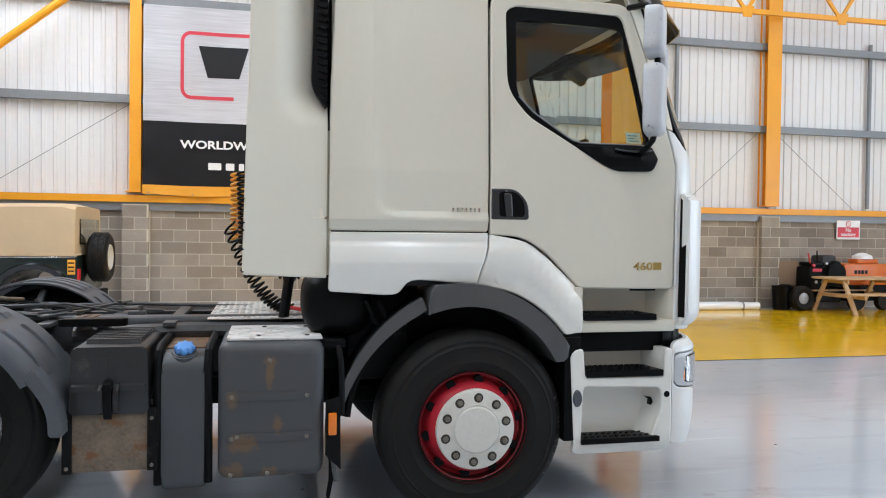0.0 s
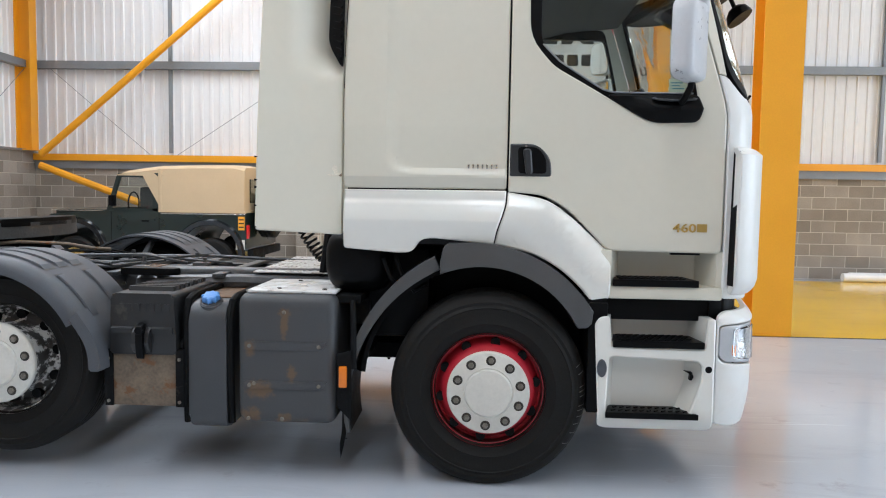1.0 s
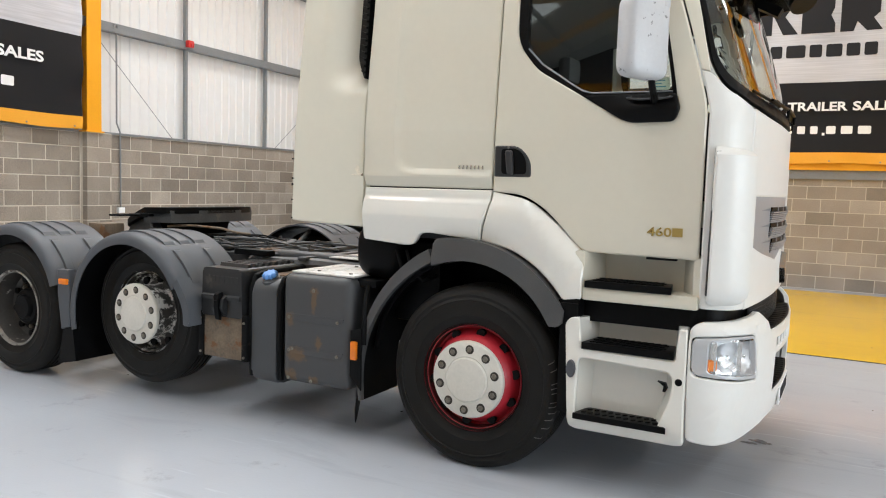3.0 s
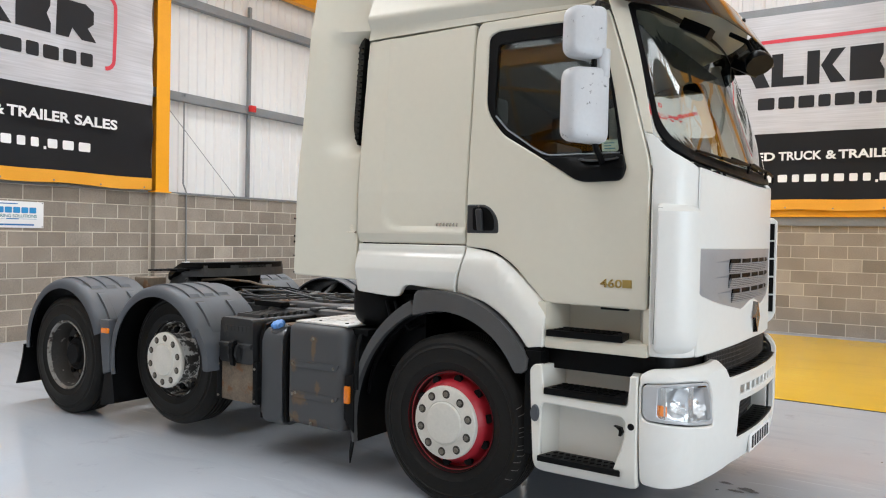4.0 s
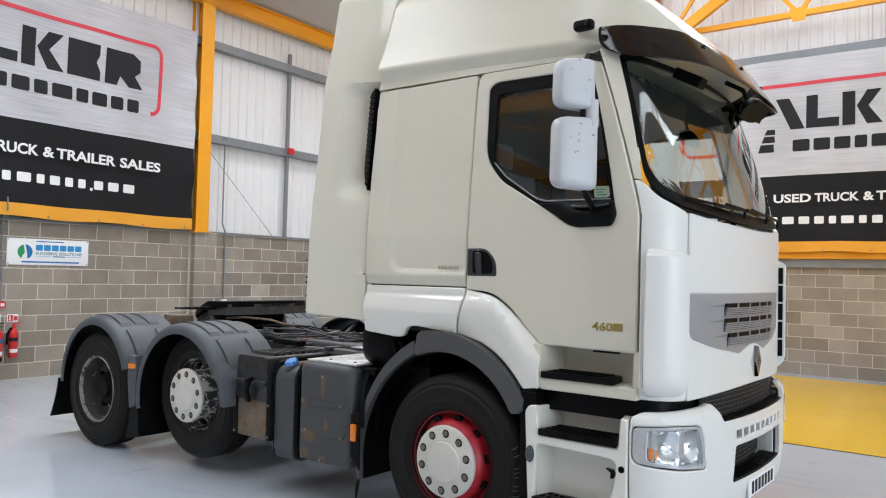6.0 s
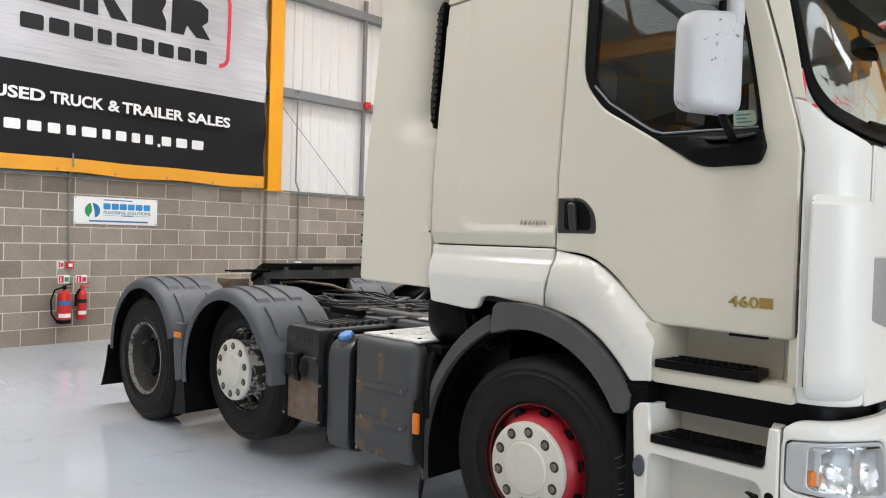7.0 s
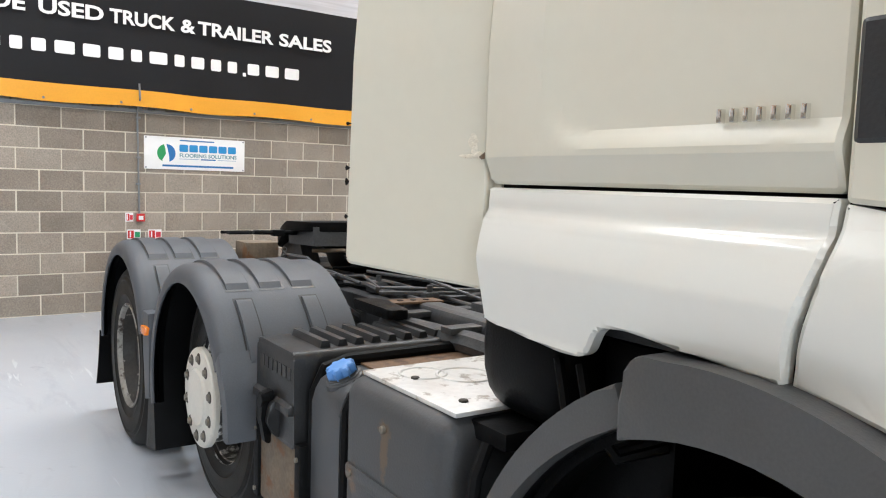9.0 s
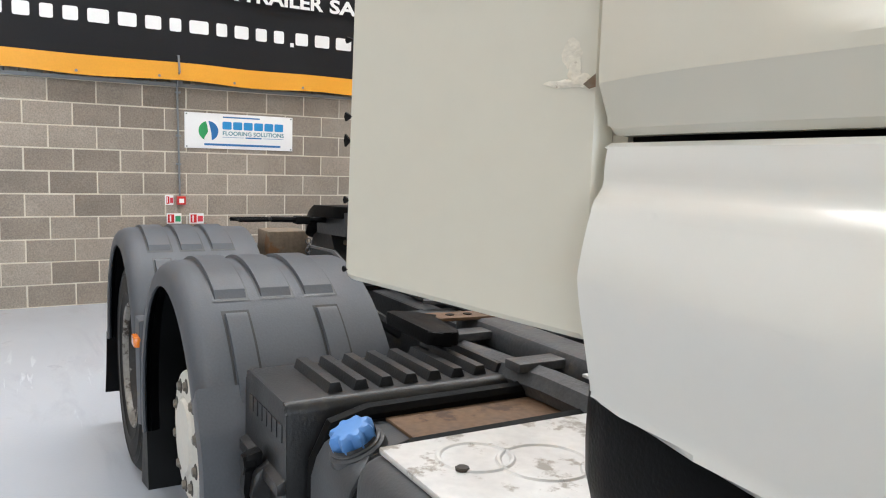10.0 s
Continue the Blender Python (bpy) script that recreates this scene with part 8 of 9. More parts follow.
flooring_sign()
extinguisher(4.70, 0.29, 0.45, 0.085, PRINT_BLUE, "red foam fire extinguisher with black hose on the block wall", True)
extinguisher(4.945, 0.32, 0.42, 0.058, PRINT_BLACK, "slim red fire extinguisher with black horn on the block wall", False)
small_sign(4.655, 0.815, 0.152, 0.112, (FIRE_RED, SIGN_GREEN), "white, red and green extinguisher notice on blockwork")
small_sign(4.89, 0.813, 0.152, 0.112, (FIRE_RED, PRINT_RED), "white and red extinguisher notice on blockwork")
small_sign(4.64, 1.017, 0.086, 0.102, (FIRE_RED, PRINT_RED), "small white and red fire notice on blockwork")
call = thing("fire_call_point", (WEST, 4.80, 1.03), "red fire alarm call point at the foot of a conduit", "call point")
part("box", boxed(WEST, WEST + 0.05, 4.755, 4.845, 1.02, 1.11, 0.006), FIRE_RED, call)
part("face", boxed(WEST + 0.05, WEST + 0.053, 4.775, 4.825, 1.04, 1.085), PRINT_WHITE, call)
conduit = thing("conduit", (WEST, 4.77, 1.11), "grey steel conduit running up the block wall", "conduit")
part("pipe", tube(bmesh.new(), [(WEST + 0.02, 4.79, 1.11), (WEST + 0.02, 4.77, 2.2), (WEST + 0.05, 4.768, 2.3), (WEST + 0.165, 4.765, 2.4), (WEST + 0.165, 4.755, 2.565)], 0.011, 8), GALV, conduit)
for z in (1.45, 1.75, 2.2):
    part("saddle", boxed(WEST, WEST + 0.034, 4.755, 4.805, z - 0.01, z + 0.01, 0.003), GALV, conduit)
conduit = thing("conduit", (WEST + 0.03, 8.6, 1.1), "grey steel conduit with a hooked top beside the pier", "conduit")
part("pipe", tube(bmesh.new(), [(WEST + 0.03, 8.61, 1.08), (WEST + 0.03, 8.6, 2.3), (WEST + 0.03, 8.53, 2.45), (WEST + 0.03, 8.53, 3.93), (WEST + 0.09, 8.50, 4.0), (WEST + 0.1, 8.44, 3.985), (WEST + 0.1, 8.43, 3.93)], 0.014, 8), GALV, conduit)
part("junction_box", boxed(WEST + 0.0, WEST + 0.06, 8.55, 8.67, 1.0, 1.09, 0.004), PRINT_WHITE, conduit)
box_at = thing("alarm_beacon", (WEST + 0.06, 10.07, 3.9), "small red beacon box on the grey wall girt", "beacon")
part("body", boxed(WEST + 0.06, WEST + 0.14, 10.0, 10.13, 3.91, 4.03, 0.01), FIRE_RED, box_at)
part("dial", disc(bmesh.new(), (WEST + 0.14, 10.08, 3.97), 0.03, 0.02, "x", 12), FIRE_RED, box_at)
bracket = thing("wall_bracket", (WEST + 0.1, 4.5, 5.74), "dark metal bracket above the banner", "bracket")
part("bars", beam(beam(bmesh.new(), (WEST + 0.1, 4.1, 5.74), (WEST + 0.1, 4.95, 5.74), 0.025, 0.025), (WEST + 0.1, 4.1, 5.8), (WEST + 0.1, 4.95, 5.8), 0.03, 0.03), CHASSIS, bracket)


def no_smoking():
    root = thing("safety_sign", (12.71, NORTH, 1.553), "white and red no smoking sign on the block wall", "sign", "safety signs")
    y = NORTH - 0.072
    part("panel", boxed(12.71, 13.33, y, y + 0.006, 1.553, 1.987, 0.001), PRINT_WHITE, root)
    part("red_field", boxed(12.735, 13.305, y - 0.002, y, 1.60, 1.83), PRINT_RED, root)
    bm = lathe(bmesh.new(), [(0.055, 0), (0.07, 0)], (13.02, y - 0.003, 1.905), "y", 24)
    beam(bm, (12.985, y - 0.003, 1.94), (13.055, y - 0.003, 1.87), 0.003, 0.012, (0, 1, 0))
    part("symbol", bm, PRINT_RED, root)
    turn = pose(0, 0, 0, 90, 0, 0)
    written("wording", "No", PRINT_WHITE, 0.115, Matrix.Translation((13.02, y - 0.003, 1.73)) @ turn, root, align="CENTER", depth=0.001)
    written("wording", "smoking", PRINT_WHITE, 0.115, Matrix.Translation((13.02, y - 0.003, 1.63)) @ turn, root, align="CENTER", depth=0.001)


no_smoking()


def light_box(x, y):
    root = thing("high_bay_light", (x, y, 7.25), "white box-shaped high bay light under the roof", "ceiling light", "high bay lights")
    z = 7.25
    part("housing", boxed(x - 0.3, x + 0.3, y - 0.3, y + 0.3, z, z + 0.22, 0.02), CLADDING, root)
    part("reflector", lathe(bmesh.new(), [(0.0, 0.0), (0.22, 0.0), (0.34, -0.2), (0.35, -0.2)], (x, y, z), "z", 24), PRINT_WHITE, root)
    part("hanger", tube(bmesh.new(), [(x, y, z + 0.22), (x, y, roof_z(x) + 0.1)], 0.012, 6), GALV, root)


light_box(-0.9, 9.6)


def offroader():
    """Boxy dark green pick-up off-roader with a canvas tilt, nose to the west."""
    x0, y0 = -2.76, 12.0        # rear end and near flank
    root = thing("off_road_vehicle", (x0 - 1.7, y0 + 0.85, 0), "dark green off-road vehicle with tan canvas top, parked by the wall", "car")
    y1 = y0 + 1.7

    def mirror_y(v):
        return y0 + v
    # side profile of the lower body with wheel arches
    def arch(cx, r):
        return [(cx + r * math.cos(radians(a)), 0.55 + r * math.sin(radians(a))) for a in range(0, 181, 20)]
    rear_ax, front_ax = x0 - 0.567, x0 - 2.70
    outline = [(x0, 0.62)] + [(x0, 1.2), (x0 - 2.05, 1.2), (x0 - 2.12, 1.22), (x0 - 2.15, 1.2), (x0 - 3.05, 1.14), (x0 - 3.13, 1.08), (x0 - 3.17, 0.6)] + [(p, z) for p, z in reversed(arch(front_ax, 0.46))] + [(x0 - 2.2, 0.45), (x0 - 1.08, 0.45)] + [(p, z) for p, z in reversed(arch(rear_ax, 0.46))]
    bm = prism(bmesh.new(), outline, "y", y0, y1, 0.012)
    part("body", bm, DARK_GREEN, root)
    part("bonnet", boxed(x0 - 3.1, x0 - 2.2, y0 + 0.22, y1 - 0.22, 1.12, 1.22, 0.03), DARK_GREEN, root)
    part("chequer_strip", boxed(x0 - 3.05, x0 - 2.2, y0 + 0.005, y0 + 0.2, 1.195, 1.205), CHROME, root)
    # cab posts, door top and canvas tilt
    cab_parts = bmesh.new()
    for v in (0.03, 1.67):
        beam(cab_parts, (x0 - 2.15, y0 + v, 1.2), (x0 - 1.97, y0 + v, 1.8), 0.05, 0.06)
        beam(cab_parts, (x0 - 1.40, y0 + v, 1.2), (x0 - 1.41, y0 + v, 1.8), 0.05, 0.1)
        beam(cab_parts, (x0 - 1.97, y0 + v, 1.78), (x0 - 1.3, y0 + v, 1.8), 0.05, 0.06)
        beam(cab_parts, (x0 - 2.12, y0 + v, 1.22), (x0 - 1.32, y0 + v, 1.22), 0.05, 0.06)
    beam(cab_parts, (x0 - 1.97, y0 + 0.03, 1.79), (x0 - 1.97, y1 - 0.03, 1.79), 0.05, 0.06)
    beam(cab_parts, (x0 - 2.15, y0 + 0.03, 1.22), (x0 - 2.15, y1 - 0.03, 1.22), 0.05, 0.06)
    part("cab_frame", cab_parts, DARK_GREEN, root)
    pane = bmesh.new()
    prism(pane, [(x0 - 2.09, 1.25), (x0 - 1.36, 1.25), (x0 - 1.37, 1.75), (x0 - 1.95, 1.75)], "y", y0 + 0.028, y0 + 0.032)
    ob = part("side_window", pane, SCREEN_GLASS, root)
    ob.visible_shadow = False
    bm = bmesh.new()
    rings = []
    for x, top, w in ((x0 - 2.0, 1.815, 0.0), (x0 - 1.85, 1.87, 0.0), (x0 - 1.6, 1.915, 0.0), (x0 - 1.3, 1.955, 0.0), (x0 - 0.7, 1.975, 0.012), (x0 - 0.2, 1.98, 0.0), (x0 - 0.03, 1.94, -0.02)):
        low = 1.78 if x < x0 - 1.31 else 1.2
        section = [(-w, low), (-w - 0.006, low + (top - low) * 0.5), (0.02 - w, top - 0.06), (0.1, top - 0.008), (0.85, top + 0.01), (1.6, top - 0.008), (1.68 + w, top - 0.06), (1.706 + w, low + (top - low) * 0.5), (1.7 + w, low)]
        rings.append([bm.verts.new((x, y0 + v, z)) for v, z in section])
    for one, two in zip(rings, rings[1:]):
        for j in range(8):
            bm.faces.new((one[j], one[j + 1], two[j + 1], two[j]))
    bm.faces.new(rings[-1])
    part("canvas_tilt", bm, CANVAS, root, "tan canvas tilt with lashing")
    bm = boxed(x0 - 1.36, x0 - 1.3, y0 - 0.006, y1 + 0.006, 1.19, 1.9, 0.01)
    box(bm, x0 - 1.36, x0, y0 - 0.008, y1 + 0.008, 1.19, 1.23, 0.004)
    part("tilt_hem", bm, CANVAS, root)
    ob = part("tilt_window", boxed(x0 - 0.018, x0 - 0.004, y0 + 0.25, y1 - 0.25, 1.36, 1.75), TINT, root)
    part("seats", boxed(x0 - 1.75, x0 - 1.45, y0 + 0.2, y1 - 0.2, 0.95, 1.6, 0.05), CABIN, root)
    part("steering_wheel", lathe(bmesh.new(), [(0.19 + 0.013 * math.cos(a * math.pi / 3), 0.013 * math.sin(a * math.pi / 3)) for a in range(7)], (x0 - 1.95, y0 + 0.45, 1.32), "x", 20), DARK_PLASTIC, root)
    # door shut lines, handle and the pale panel behind the wheel
    for xa in (x0 - 1.35, x0 - 2.1):
        part("door_gap", boxed(xa - 0.005, xa + 0.005, y0 - 0.003, y0 + 0.01, 0.5, 1.19), CHASSIS, root)
    part("door_handle", boxed(x0 - 1.62, x0 - 1.5, y0 - 0.02, y0, 1.03, 1.06, 0.008), DARK_PLASTIC, root)
    part("corner_plate", boxed(x0 - 0.16, x0 - 0.02, y0 - 0.006, y0 + 0.02, 0.6, 0.76, 0.004), HUB_PAINT, root, "cream rear corner plate")
    part("waist_trim", boxed(x0 - 1.32, x0 - 0.02, y0 - 0.012, y0, 1.165, 1.182, 0.003), CHROME, root)
    # flared arches
    for cx in (rear_ax, front_ax):
        bm = lathe(bmesh.new(), [(0.46, 0.0), (0.455, -0.06), (0.52, -0.065), (0.55, 0.0)], (cx, y0 + 0.01, 0.55), "y", 20, -5, 190)
        part("arch_flare", bm, GLOSS_BLACK, root, "glossy black arch flare")
        for yv, s in ((y0 - 0.02, 1), (y1 + 0.02, -1)):
            bm = lathe(bmesh.new(), [(0.2, 0.03), (0.25, 0.0), (0.34, 0.0), (0.385, 0.04), (0.39, 0.2), (0.34, 0.24), (0.2, 0.2)], (0, 0, 0), "y", 36)
            if s < 0:
                bmesh.ops.scale(bm, vec=(1, -1, 1), verts=bm.verts[:])
            bmesh.ops.translate(bm, verts=bm.verts[:], vec=(cx, yv, 0.39))
            w = part("wheel", bm, RUBBER, root)
            bm = lathe(bmesh.new(), [(0.2, 0.035), (0.17, 0.06), (0.1, 0.05), (0.0, 0.04)], (0, 0, 0), "y", 24)
            if s < 0:
                bmesh.ops.scale(bm, vec=(1, -1, 1), verts=bm.verts[:])
            bmesh.ops.translate(bm, verts=bm.verts[:], vec=(cx, yv, 0.39))
            part("rim", bm, GOLD, w, "brass-coloured wheel rim")
    # spare wheel on the back, rear lamps, number plate bar and grille
    sp = Vector((x0 + 0.06, y0 + 0.62, 1.16))
    bm = lathe(bmesh.new(), [(0.2, 0.02), (0.25, -0.01), (0.33, -0.01), (0.375, 0.03)], sp, "x", 40)
    for i in range(24):
        a0 = 2 * math.pi * i / 24
        for k in range(3):
            h0 = 0.03 + 0.07 * k
            lathe(bm, [(0.375, h0), (0.39, h0 + 0.006), (0.39, h0 + 0.05), (0.375, h0 + 0.056)], sp, "x", 2, math.degrees(a0) + (6 if k % 2 else 0), 10)
    lathe(bm, [(0.375, 0.03), (0.376, 0.24), (0.33, 0.27), (0.25, 0.27), (0.2, 0.25)], sp, "x", 40)
    spare = part("spare_wheel", bm, RUBBER, root, "knobbly spare tyre")
    part("spare_rim", lathe(bmesh.new(), [(0.205, 0.25), (0.19, 0.27), (0.16, 0.2), (0.1, 0.18), (0.0, 0.18)], sp, "x", 28), HUB_PAINT, spare, "cream spare rim")
    for v in (0.06, 1.64):
        part("rear_lamp", boxed(x0, x0 + 0.03, y0 + v - 0.05, y0 + v + 0.05, 0.78, 1.0, 0.01), FIRE_RED, root)
    part("lamp_plate", boxed(x0 - 0.12, x0 - 0.02, y0 - 0.012, y0 - 0.002, 0.92, 1.14, 0.003), PRINT_YELLOW, root, "yellow plate with dark bars")
    for z in (0.97, 1.03, 1.09):
        part("plate_bar", boxed(x0 - 0.11, x0 - 0.03, y0 - 0.015, y0 - 0.011, z - 0.01, z + 0.01), PRINT_BLACK, root)
    part("grille", boxed(x0 - 3.19, x0 - 3.16, y0 + 0.35, y1 - 0.35, 0.7, 1.05, 0.01), DARK_PLASTIC, root)
    part("front_bumper", boxed(x0 - 3.31, x0 - 3.17, y0 + 0.02, y1 - 0.02, 0.5, 0.64, 0.02), CHASSIS, root)
    part("rear_bumper", boxed(x0, x0 + 0.1, y0 + 0.05, y1 - 0.05, 0.46, 0.6, 0.02), CHASSIS, root)
    part("door_mirror", boxed(x0 - 2.06, x0 - 2.0, y0 - 0.18, y0 - 0.02, 1.28, 1.46, 0.02), DARK_PLASTIC, root)

    root.scale = (1.05, 1.05, 0.985)


offroader()


def picnic_table(x, y):
    root = thing("picnic_table", (x, y, 0), "pale timber picnic table with attached benches on the floor", "table")
    for i in range(5):
        yv = y - 0.34 + i * 0.15
        part("top_plank", boxed(x - 0.85, x + 0.85, yv, yv + 0.135, 0.715, 0.755, 0.004), TIMBER, root)
    for s in (-1, 1):
        for i in range(2):
            yv = y + s * 0.68 - 0.14 + i * 0.145
            part("bench_plank", boxed(x - 0.85, x + 0.85, yv, yv + 0.135, 0.42, 0.455, 0.004), TIMBER, root)
    for xe in (x - 0.6, x + 0.6):
        for s in (-1, 1):
            part("leg", beam(bmesh.new(), (xe, y + s * 0.25, 0.715), (xe, y + s * 0.62, 0.0), 0.045, 0.09, (1, 0, 0)), TIMBER, root)
        part("cross_bar", boxed(xe + 0.025, xe + 0.065, y - 0.82, y + 0.82, 0.34, 0.42, 0.004), TIMBER, root)
        part("top_bar", boxed(xe + 0.025, xe + 0.065, y - 0.34, y + 0.4, 0.63, 0.714, 0.004), TIMBER, root)


def mower(x, y):
    root = thing("ride_on_mower", (x, y, 0), "black ride-on machine with large tyres against the wall", "machine")
    for dy in (0.0, 0.55):
        w = part("wheel", lathe(bmesh.new(), [(0.12, 0.03), (0.17, 0.0), (0.22, 0.0), (0.27, 0.05), (0.27, 0.17), (0.2, 0.2), (0.12, 0.18)], (x, y + dy, 0.27), "y", 28), RUBBER, root)
        part("hub", lathe(bmesh.new(), [(0.13, 0.04), (0.08, 0.03), (0.0, 0.02)], (x, y + dy, 0.27), "y", 20), SILVER, w)
    part("deck", boxed(x + 0.15, x + 0.95, y + 0.05, y + 0.65, 0.18, 0.42, 0.04), DARK_PLASTIC, root)
    part("engine", boxed(x + 0.2, x + 0.75, y + 0.12, y + 0.58, 0.42, 0.95, 0.06), CHASSIS, root)
    for k, (dx, dz, c) in enumerate(((0.3, 0.98, PRINT_RED), (0.62, 1.02, SILVER), (0.36, 0.62, SILVER), (0.52, 0.62, SILVER))):
        part("fitting", disc(bmesh.new(), (x + dx, y + 0.1, dz), 0.035, 0.05, "y", 12, 0.006), c, root)
    part("red_trim", boxed(x + 0.27, x + 0.5, y + 0.105, y + 0.125, 0.84, 0.91, 0.01), PRINT_RED, root)
    part("side_cowl", prism(bmesh.new(), rounded([(x + 0.55, 0.55), (x + 1.0, 0.5), (x + 1.02, 0.9), (x + 0.8, 1.1), (x + 0.6, 0.95)], 0.05), "y", y + 0.0, y + 0.2, 0.02), CHASSIS, root)
    part("cover", boxed(x + 0.25, x + 0.7, y + 0.15, y + 0.55, 0.95, 1.05, 0.04), DARK_PLASTIC, root)
    part("seat", boxed(x + 0.55, x + 0.9, y + 0.15, y + 0.55, 0.7, 1.2, 0.06), CABIN, root)
    part("lever", tube(bmesh.new(), [(x + 0.3, y + 0.2, 0.9), (x + 0.2, y + 0.18, 1.25)], 0.015, 6), FIRE_RED, root)
    part("lever", tube(bmesh.new(), [(x + 0.45, y + 0.2, 1.0), (x + 0.42, y + 0.18, 1.3)], 0.015, 6), DARK_PLASTIC, root)


def orange_machine(x, y):
    root = thing("orange_machine", (x, y, 0), "orange plant machine with an engine hood behind the table", "machine")
    part("hood", boxed(x - 0.3, x + 0.9, y - 0.3, y + 0.4, 0.55, 1.02, 0.06), PLANT_ORANGE, root)
    part("chassis", boxed(x - 0.2, x + 0.9, y - 0.25, y + 0.35, 0.2, 0.56, 0.03), CHASSIS, root)
    part("top_frame", boxed(x + 0.2, x + 0.75, y - 0.1, y + 0.2, 1.02, 1.12, 0.03), PLANT_ORANGE, root)
    part("white_bag", lathe(bmesh.new(), [(0.0, 0.0), (0.22, 0.0), (0.2, 0.07), (0.08, 0.13), (0.0, 0.14)], (x + 0.45, y + 0.05, 1.12), "z", 12), PRINT_WHITE, root)
    for i in range(4):
        part("name_bar", boxed(x - 0.05 + i * 0.09, x + 0.02 + i * 0.09, y - 0.304, y - 0.299, 0.8, 0.88), PRINT_BLACK, root)
    for dx in (0.0, 0.7):
        part("wheel", lathe(bmesh.new(), [(0.0, 0.0), (0.18, 0.0), (0.2, 0.03), (0.2, 0.12), (0.0, 0.12)], (x + dx, y - 0.38, 0.2), "y", 22), RUBBER, root)


def floor_mark(x, y, r):
    """A ragged wet mark, flat on the floor."""
    root = thing("wet_mark", (x, y, 0), "small dark wet mark on the grey resin floor", "stain")
    for k in range(5):
        cx, cy, cr = x + random.uniform(-r, r), y + random.uniform(-r, r) * 0.5, r * random.uniform(0.25, 0.5)
        bm = bmesh.new()
        ring = [bm.verts.new((cx + cr * math.cos(a) * random.uniform(0.55, 1.1), cy + 0.6 * cr * math.sin(a) * random.uniform(0.55, 1.1), 0.0025 + 0.0004 * k)) for a in [2 * math.pi * i / 22 for i in range(22)]]
        bm.faces.new(ring)
        part("patch", bm, WET, root)


floor_mark(2.47, 5.28, 0.15)
picnic_table(12.26, 13.7)
mower(11.3, 14.15)
orange_machine(12.62, 14.5)
bin_ = thing("bin", (10.98, 14.5, 0), "small black plastic bin beside the wall", "bin")
part("tub", lathe(bmesh.new(), [(0.0, 0.0), (0.17, 0.0), (0.2, 0.5), (0.215, 0.52), (0.2, 0.52), (0.16, 0.03), (0.0, 0.03)], (10.98, 14.5, 0.004), "z", 24), DARK_PLASTIC, bin_)
card = tagged(part("cardboard_sheet", beam(bmesh.new(), (11.3, 14.93, 0.5), (11.3, 14.975, 1.05), 0.85, 0.02, (0, 1, 0)), CARD), "brown cardboard sheet leaning on the block wall", "cardboard")
roll = thing("white_tube", (9.8, 14.6, 0.08), "white plastic tubes lying along the yellow floor", "tube")
for yv, a, b in ((14.58, 7.9, 10.47), (14.76, 8.1, 10.1)):
    part("tube", tube(bmesh.new(), [(a, yv, 0.084), (b, yv, 0.084)], 0.08, 16), PRINT_WHITE, roll)
part("collar", tube(bmesh.new(), [(10.05, 14.58, 0.084), (10.09, 14.58, 0.084)], 0.088, 16), GALV, roll)

# ---- blockwork, last: each near block an object of its own ----
COURSE, LENGTH, JOINT = 0.2256, 0.4385, 0.012


def block_mesh(length, depth=0.1):
    bm = boxed(-length / 2, length / 2, -depth / 2, depth / 2, -(COURSE - JOINT) / 2, (COURSE - JOINT) / 2)
    front = [e for e in bm.edges if all(v.co.y < 0 for v in e.verts)]
    bmesh.ops.bevel(bm, geom=front, offset=0.004, segments=1, affect="EDGES")
    me = bpy.data.meshes.new("block")
    bm.to_mesh(me)
    bm.free()
    me.materials.append(BLOCK)
    return me


def course_runs(a, b, row, start, length):
    """The blocks of one course from a to b in stretcher bond."""
    first = start - (length / 2 if row % 2 else 0)
    u = first + length * math.floor((a - first) / length)
    while u < b - 0.02:
        lo, hi = max(u, a), min(u + length, b)
        if hi - lo > 0.06:
            yield lo, hi
        u += length


MESHES = {}


def lay(wall, a, b, face, axis, near, rest, turn, start=None, rows=10, length=LENGTH):
    """Lays the courses of one wall: near ones as pieces, others joined into rest."""
    for row in range(rows):
        z = COURSE * (row + 0.5)
        for lo, hi in course_runs(a, b, row, a if start is None else start, length):
            size = round(hi - lo - JOINT, 3)
            mid = (lo + hi) / 2
            out = random.uniform(-0.0015, 0.0015)
            if near and near[0] < mid < near[1]:
                if size not in MESHES:
                    MESHES[size] = block_mesh(size)
                ob = new("block", MESHES[size])
                ob.parent = wall
                ob.matrix_basis = pose(face + out + 0.05 * turn[0], mid, z, 0, 0, turn[2]) if axis == "y" else pose(mid, face + out + 0.05 * turn[0], z, 0, 0, turn[2])
            else:
                d = (face + out, face + out + 0.1 * turn[0])
                corners = [(mid + i * size / 2, w, z + j * (COURSE - JOINT) / 2) for w in d for i, j in ((-1, -1), (1, -1), (1, 1), (-1, 1))]
                vs = [rest.verts.new((c[0], c[1], c[2]) if axis == "x" else (c[1], c[0], c[2])) for c in corners]
                for f in ((0, 1, 2, 3), (7, 6, 5, 4), (0, 4, 5, 1), (1, 5, 6, 2), (2, 6, 7, 3), (3, 7, 4, 0)):
                    rest.faces.new([vs[i] for i in f])


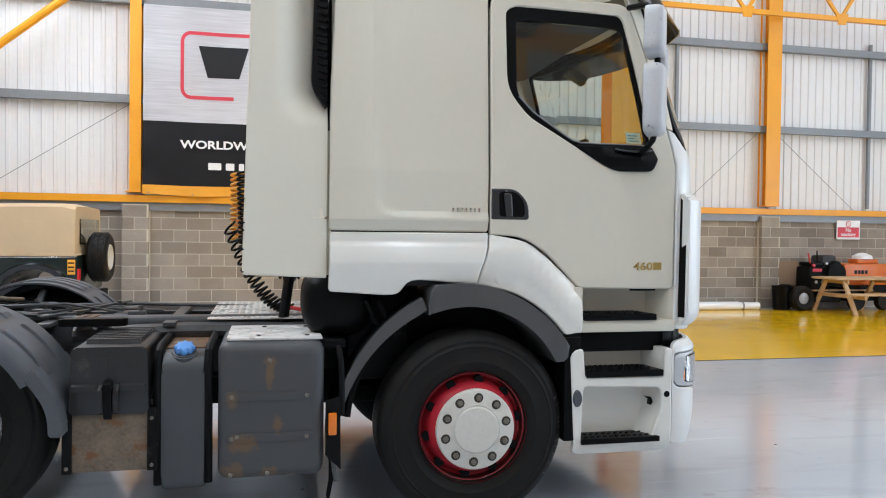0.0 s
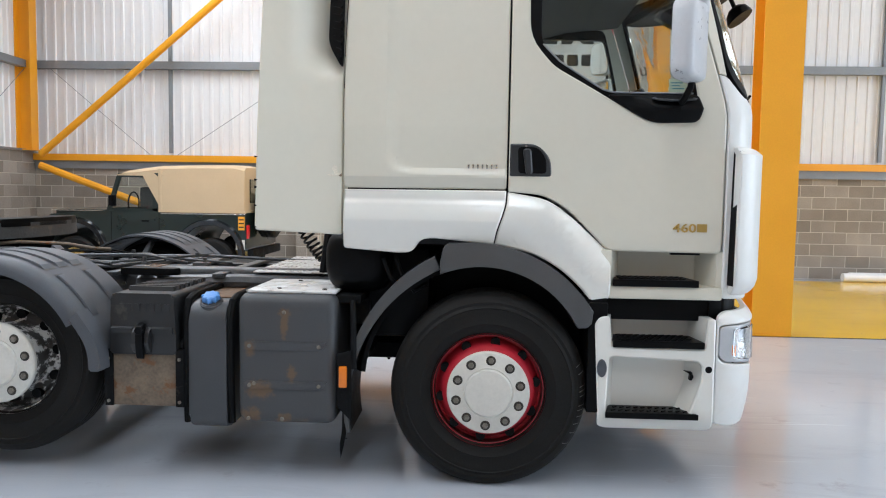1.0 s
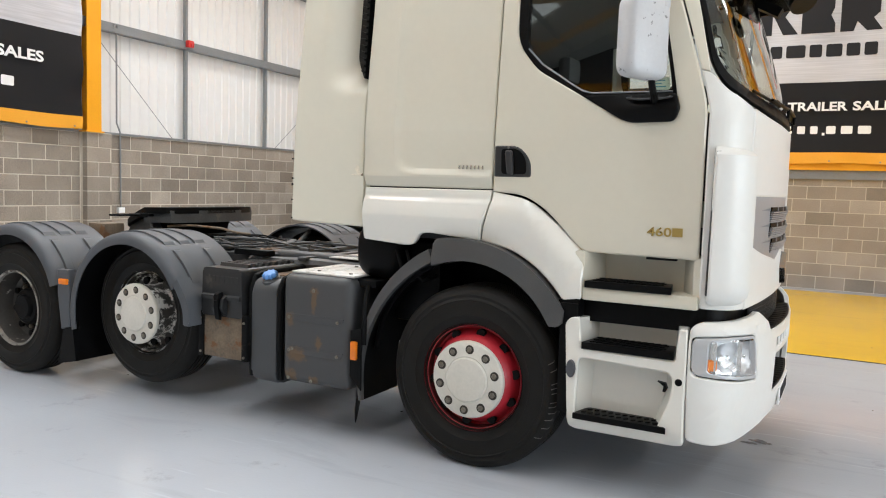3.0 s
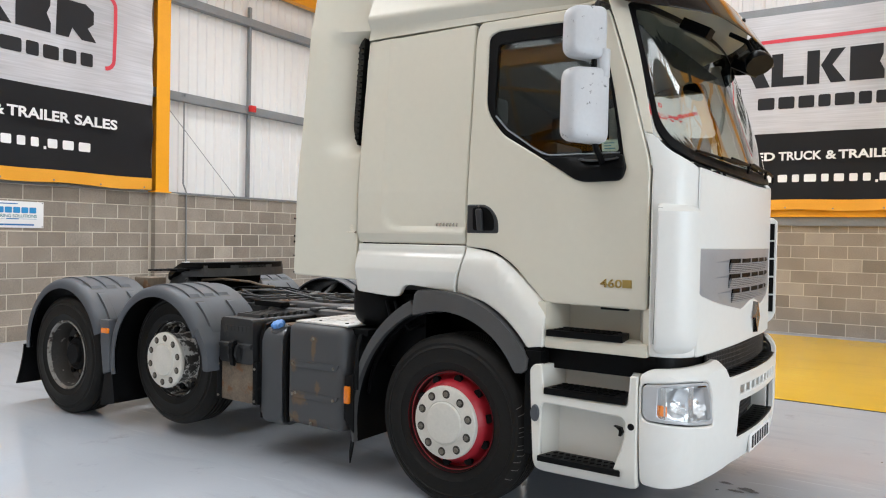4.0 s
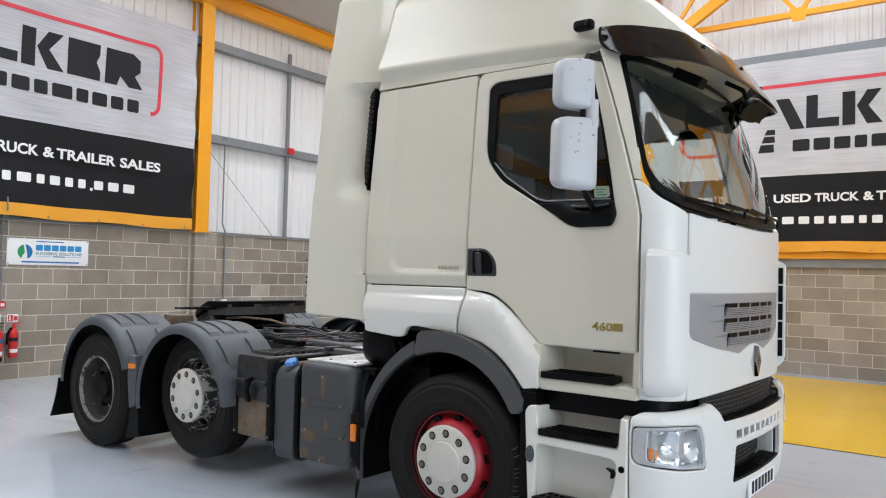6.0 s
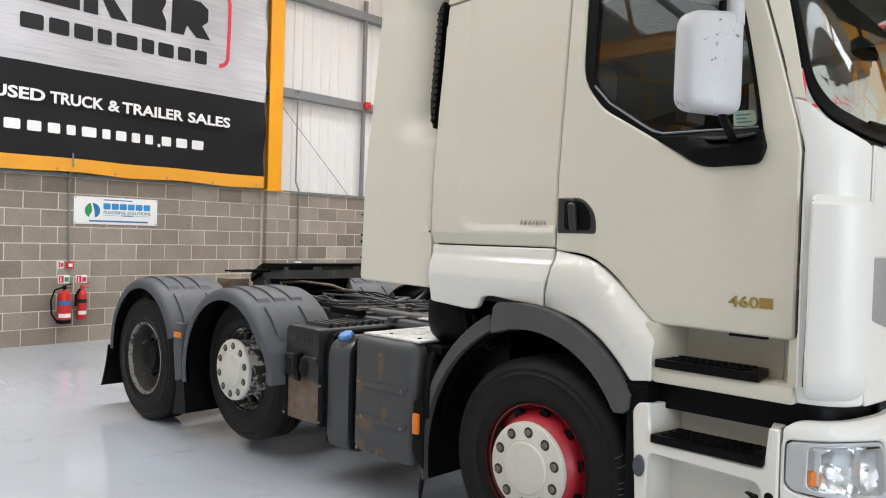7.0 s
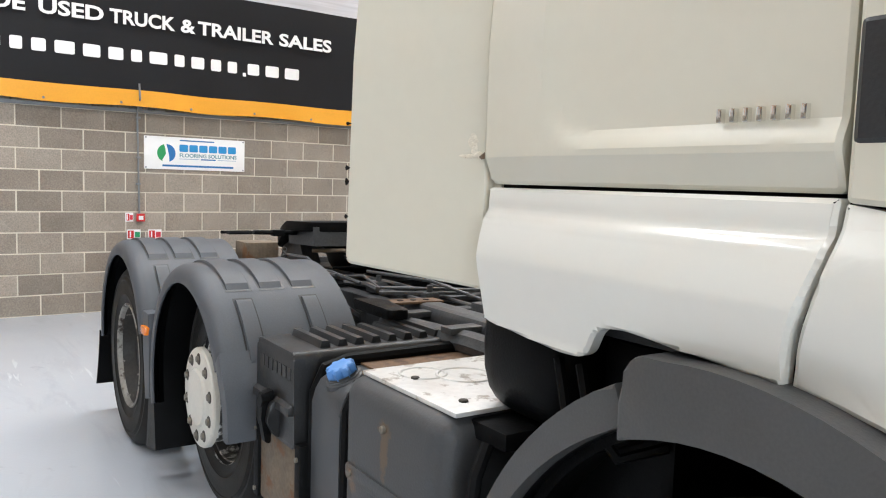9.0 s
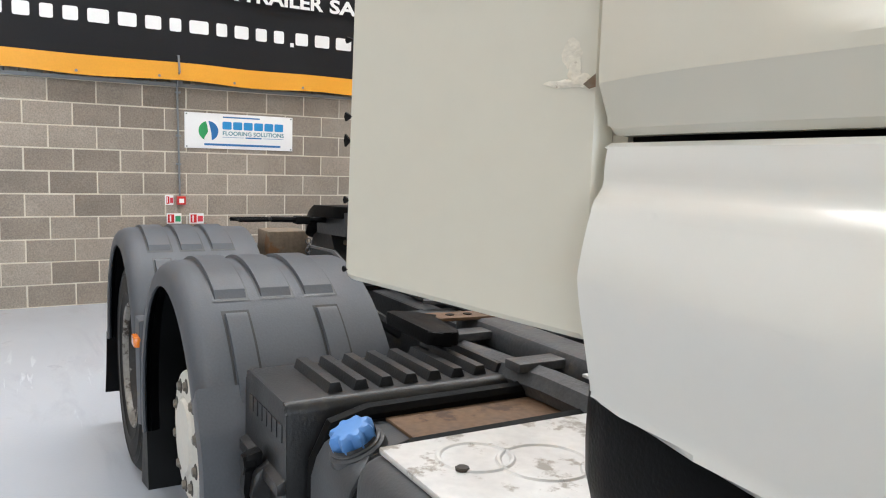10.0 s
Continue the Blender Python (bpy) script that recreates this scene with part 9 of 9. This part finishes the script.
# mortar cores stand a little behind the block faces
west = structure("wall_west", boxed(WEST - 0.16, WEST - 0.003, SOUTH, NORTH + 0.1, 0, BLOCK_TOP), MORTAR, "brown-grey concrete block dado wall with pale mortar", "wall")
rest = bmesh.new()
lay(west, SOUTH, 7.865, WEST, "y", (2.6, 7.9), rest, (-1, 0, 90), 3.769)
lay(west, 8.335, NORTH + 0.1, WEST, "y", (8.3, 12.0), rest, (-1, 0, 90), 8.62)
part("blocks", rest, BLOCK, west, kind="stuff")
north = structure("wall_north", boxed(WEST - 0.6, EAST, NORTH + 0.003, NORTH + 0.16, 0, BLOCK_TOP - 0.2), MORTAR, "brown-grey concrete block dado wall with pale mortar", "wall")
rest = bmesh.new()
edges = [WEST - 0.5, *[c + d for c in COLUMNS_NORTH for d in (-0.24, 0.24)], EAST - 0.01]
for a, b in zip(edges[::2], edges[1::2]):
    lay(north, a, b, NORTH, "x", None, rest, (1, 0, 0), 2.886, 9, 0.456)
part("blocks", rest, BLOCK, north, kind="stuff")
# piers under the columns
for x, y, axis in [(WEST, 8.10, "y")] + [(c, NORTH, "x") for c in COLUMNS_NORTH]:
    if axis == "y":
        pier = structure("wall_pier_west", boxed(x - 0.05, x + 0.147, y - 0.225, y + 0.225, 0, BLOCK_TOP), MORTAR, "blockwork pier under an orange column", "pier")
        rest = bmesh.new()
        lay(pier, y - 0.235, y + 0.235, x + 0.15, "y", None, rest, (-1, 0, 90))
    else:
        pier = structure("wall_pier", boxed(x - 0.225, x + 0.225, y - 0.147, y + 0.05, 0, BLOCK_TOP - 0.22), MORTAR, "blockwork pier under an orange column", "pier")
        rest = bmesh.new()
        lay(pier, x - 0.235, x + 0.235, y - 0.15, "x", None, rest, (1, 0, 0), None, 9)
    part("blocks", rest, BLOCK, pier, kind="stuff")

# the west wall stands a little out of square with the gable
SQUARE = pose(-7.5, 5.0, 0, 0, 0, 2.4) @ pose(7.5, -5.0, 0)
WEST_SETTING = {"wall_west", "wall_west_cladding", "wall_pier_west", "column_west", "eaves_beam", "girt_west", "trim_west", "tie_rods_west", "drop_posts_west"}
WEST_THINGS = {"banner", "wall_sign", "fire_extinguisher", "safety_sign", "fire_call_point", "conduit", "alarm_beacon", "wall_bracket"}
for ob in list(bpy.data.objects):
    kind = ob.name.split(".")[0]
    if ob.parent is None and (kind in WEST_SETTING or kind in WEST_THINGS and ob.location.x < WEST + 0.3):
        ob.matrix_basis = SQUARE @ ob.matrix_basis
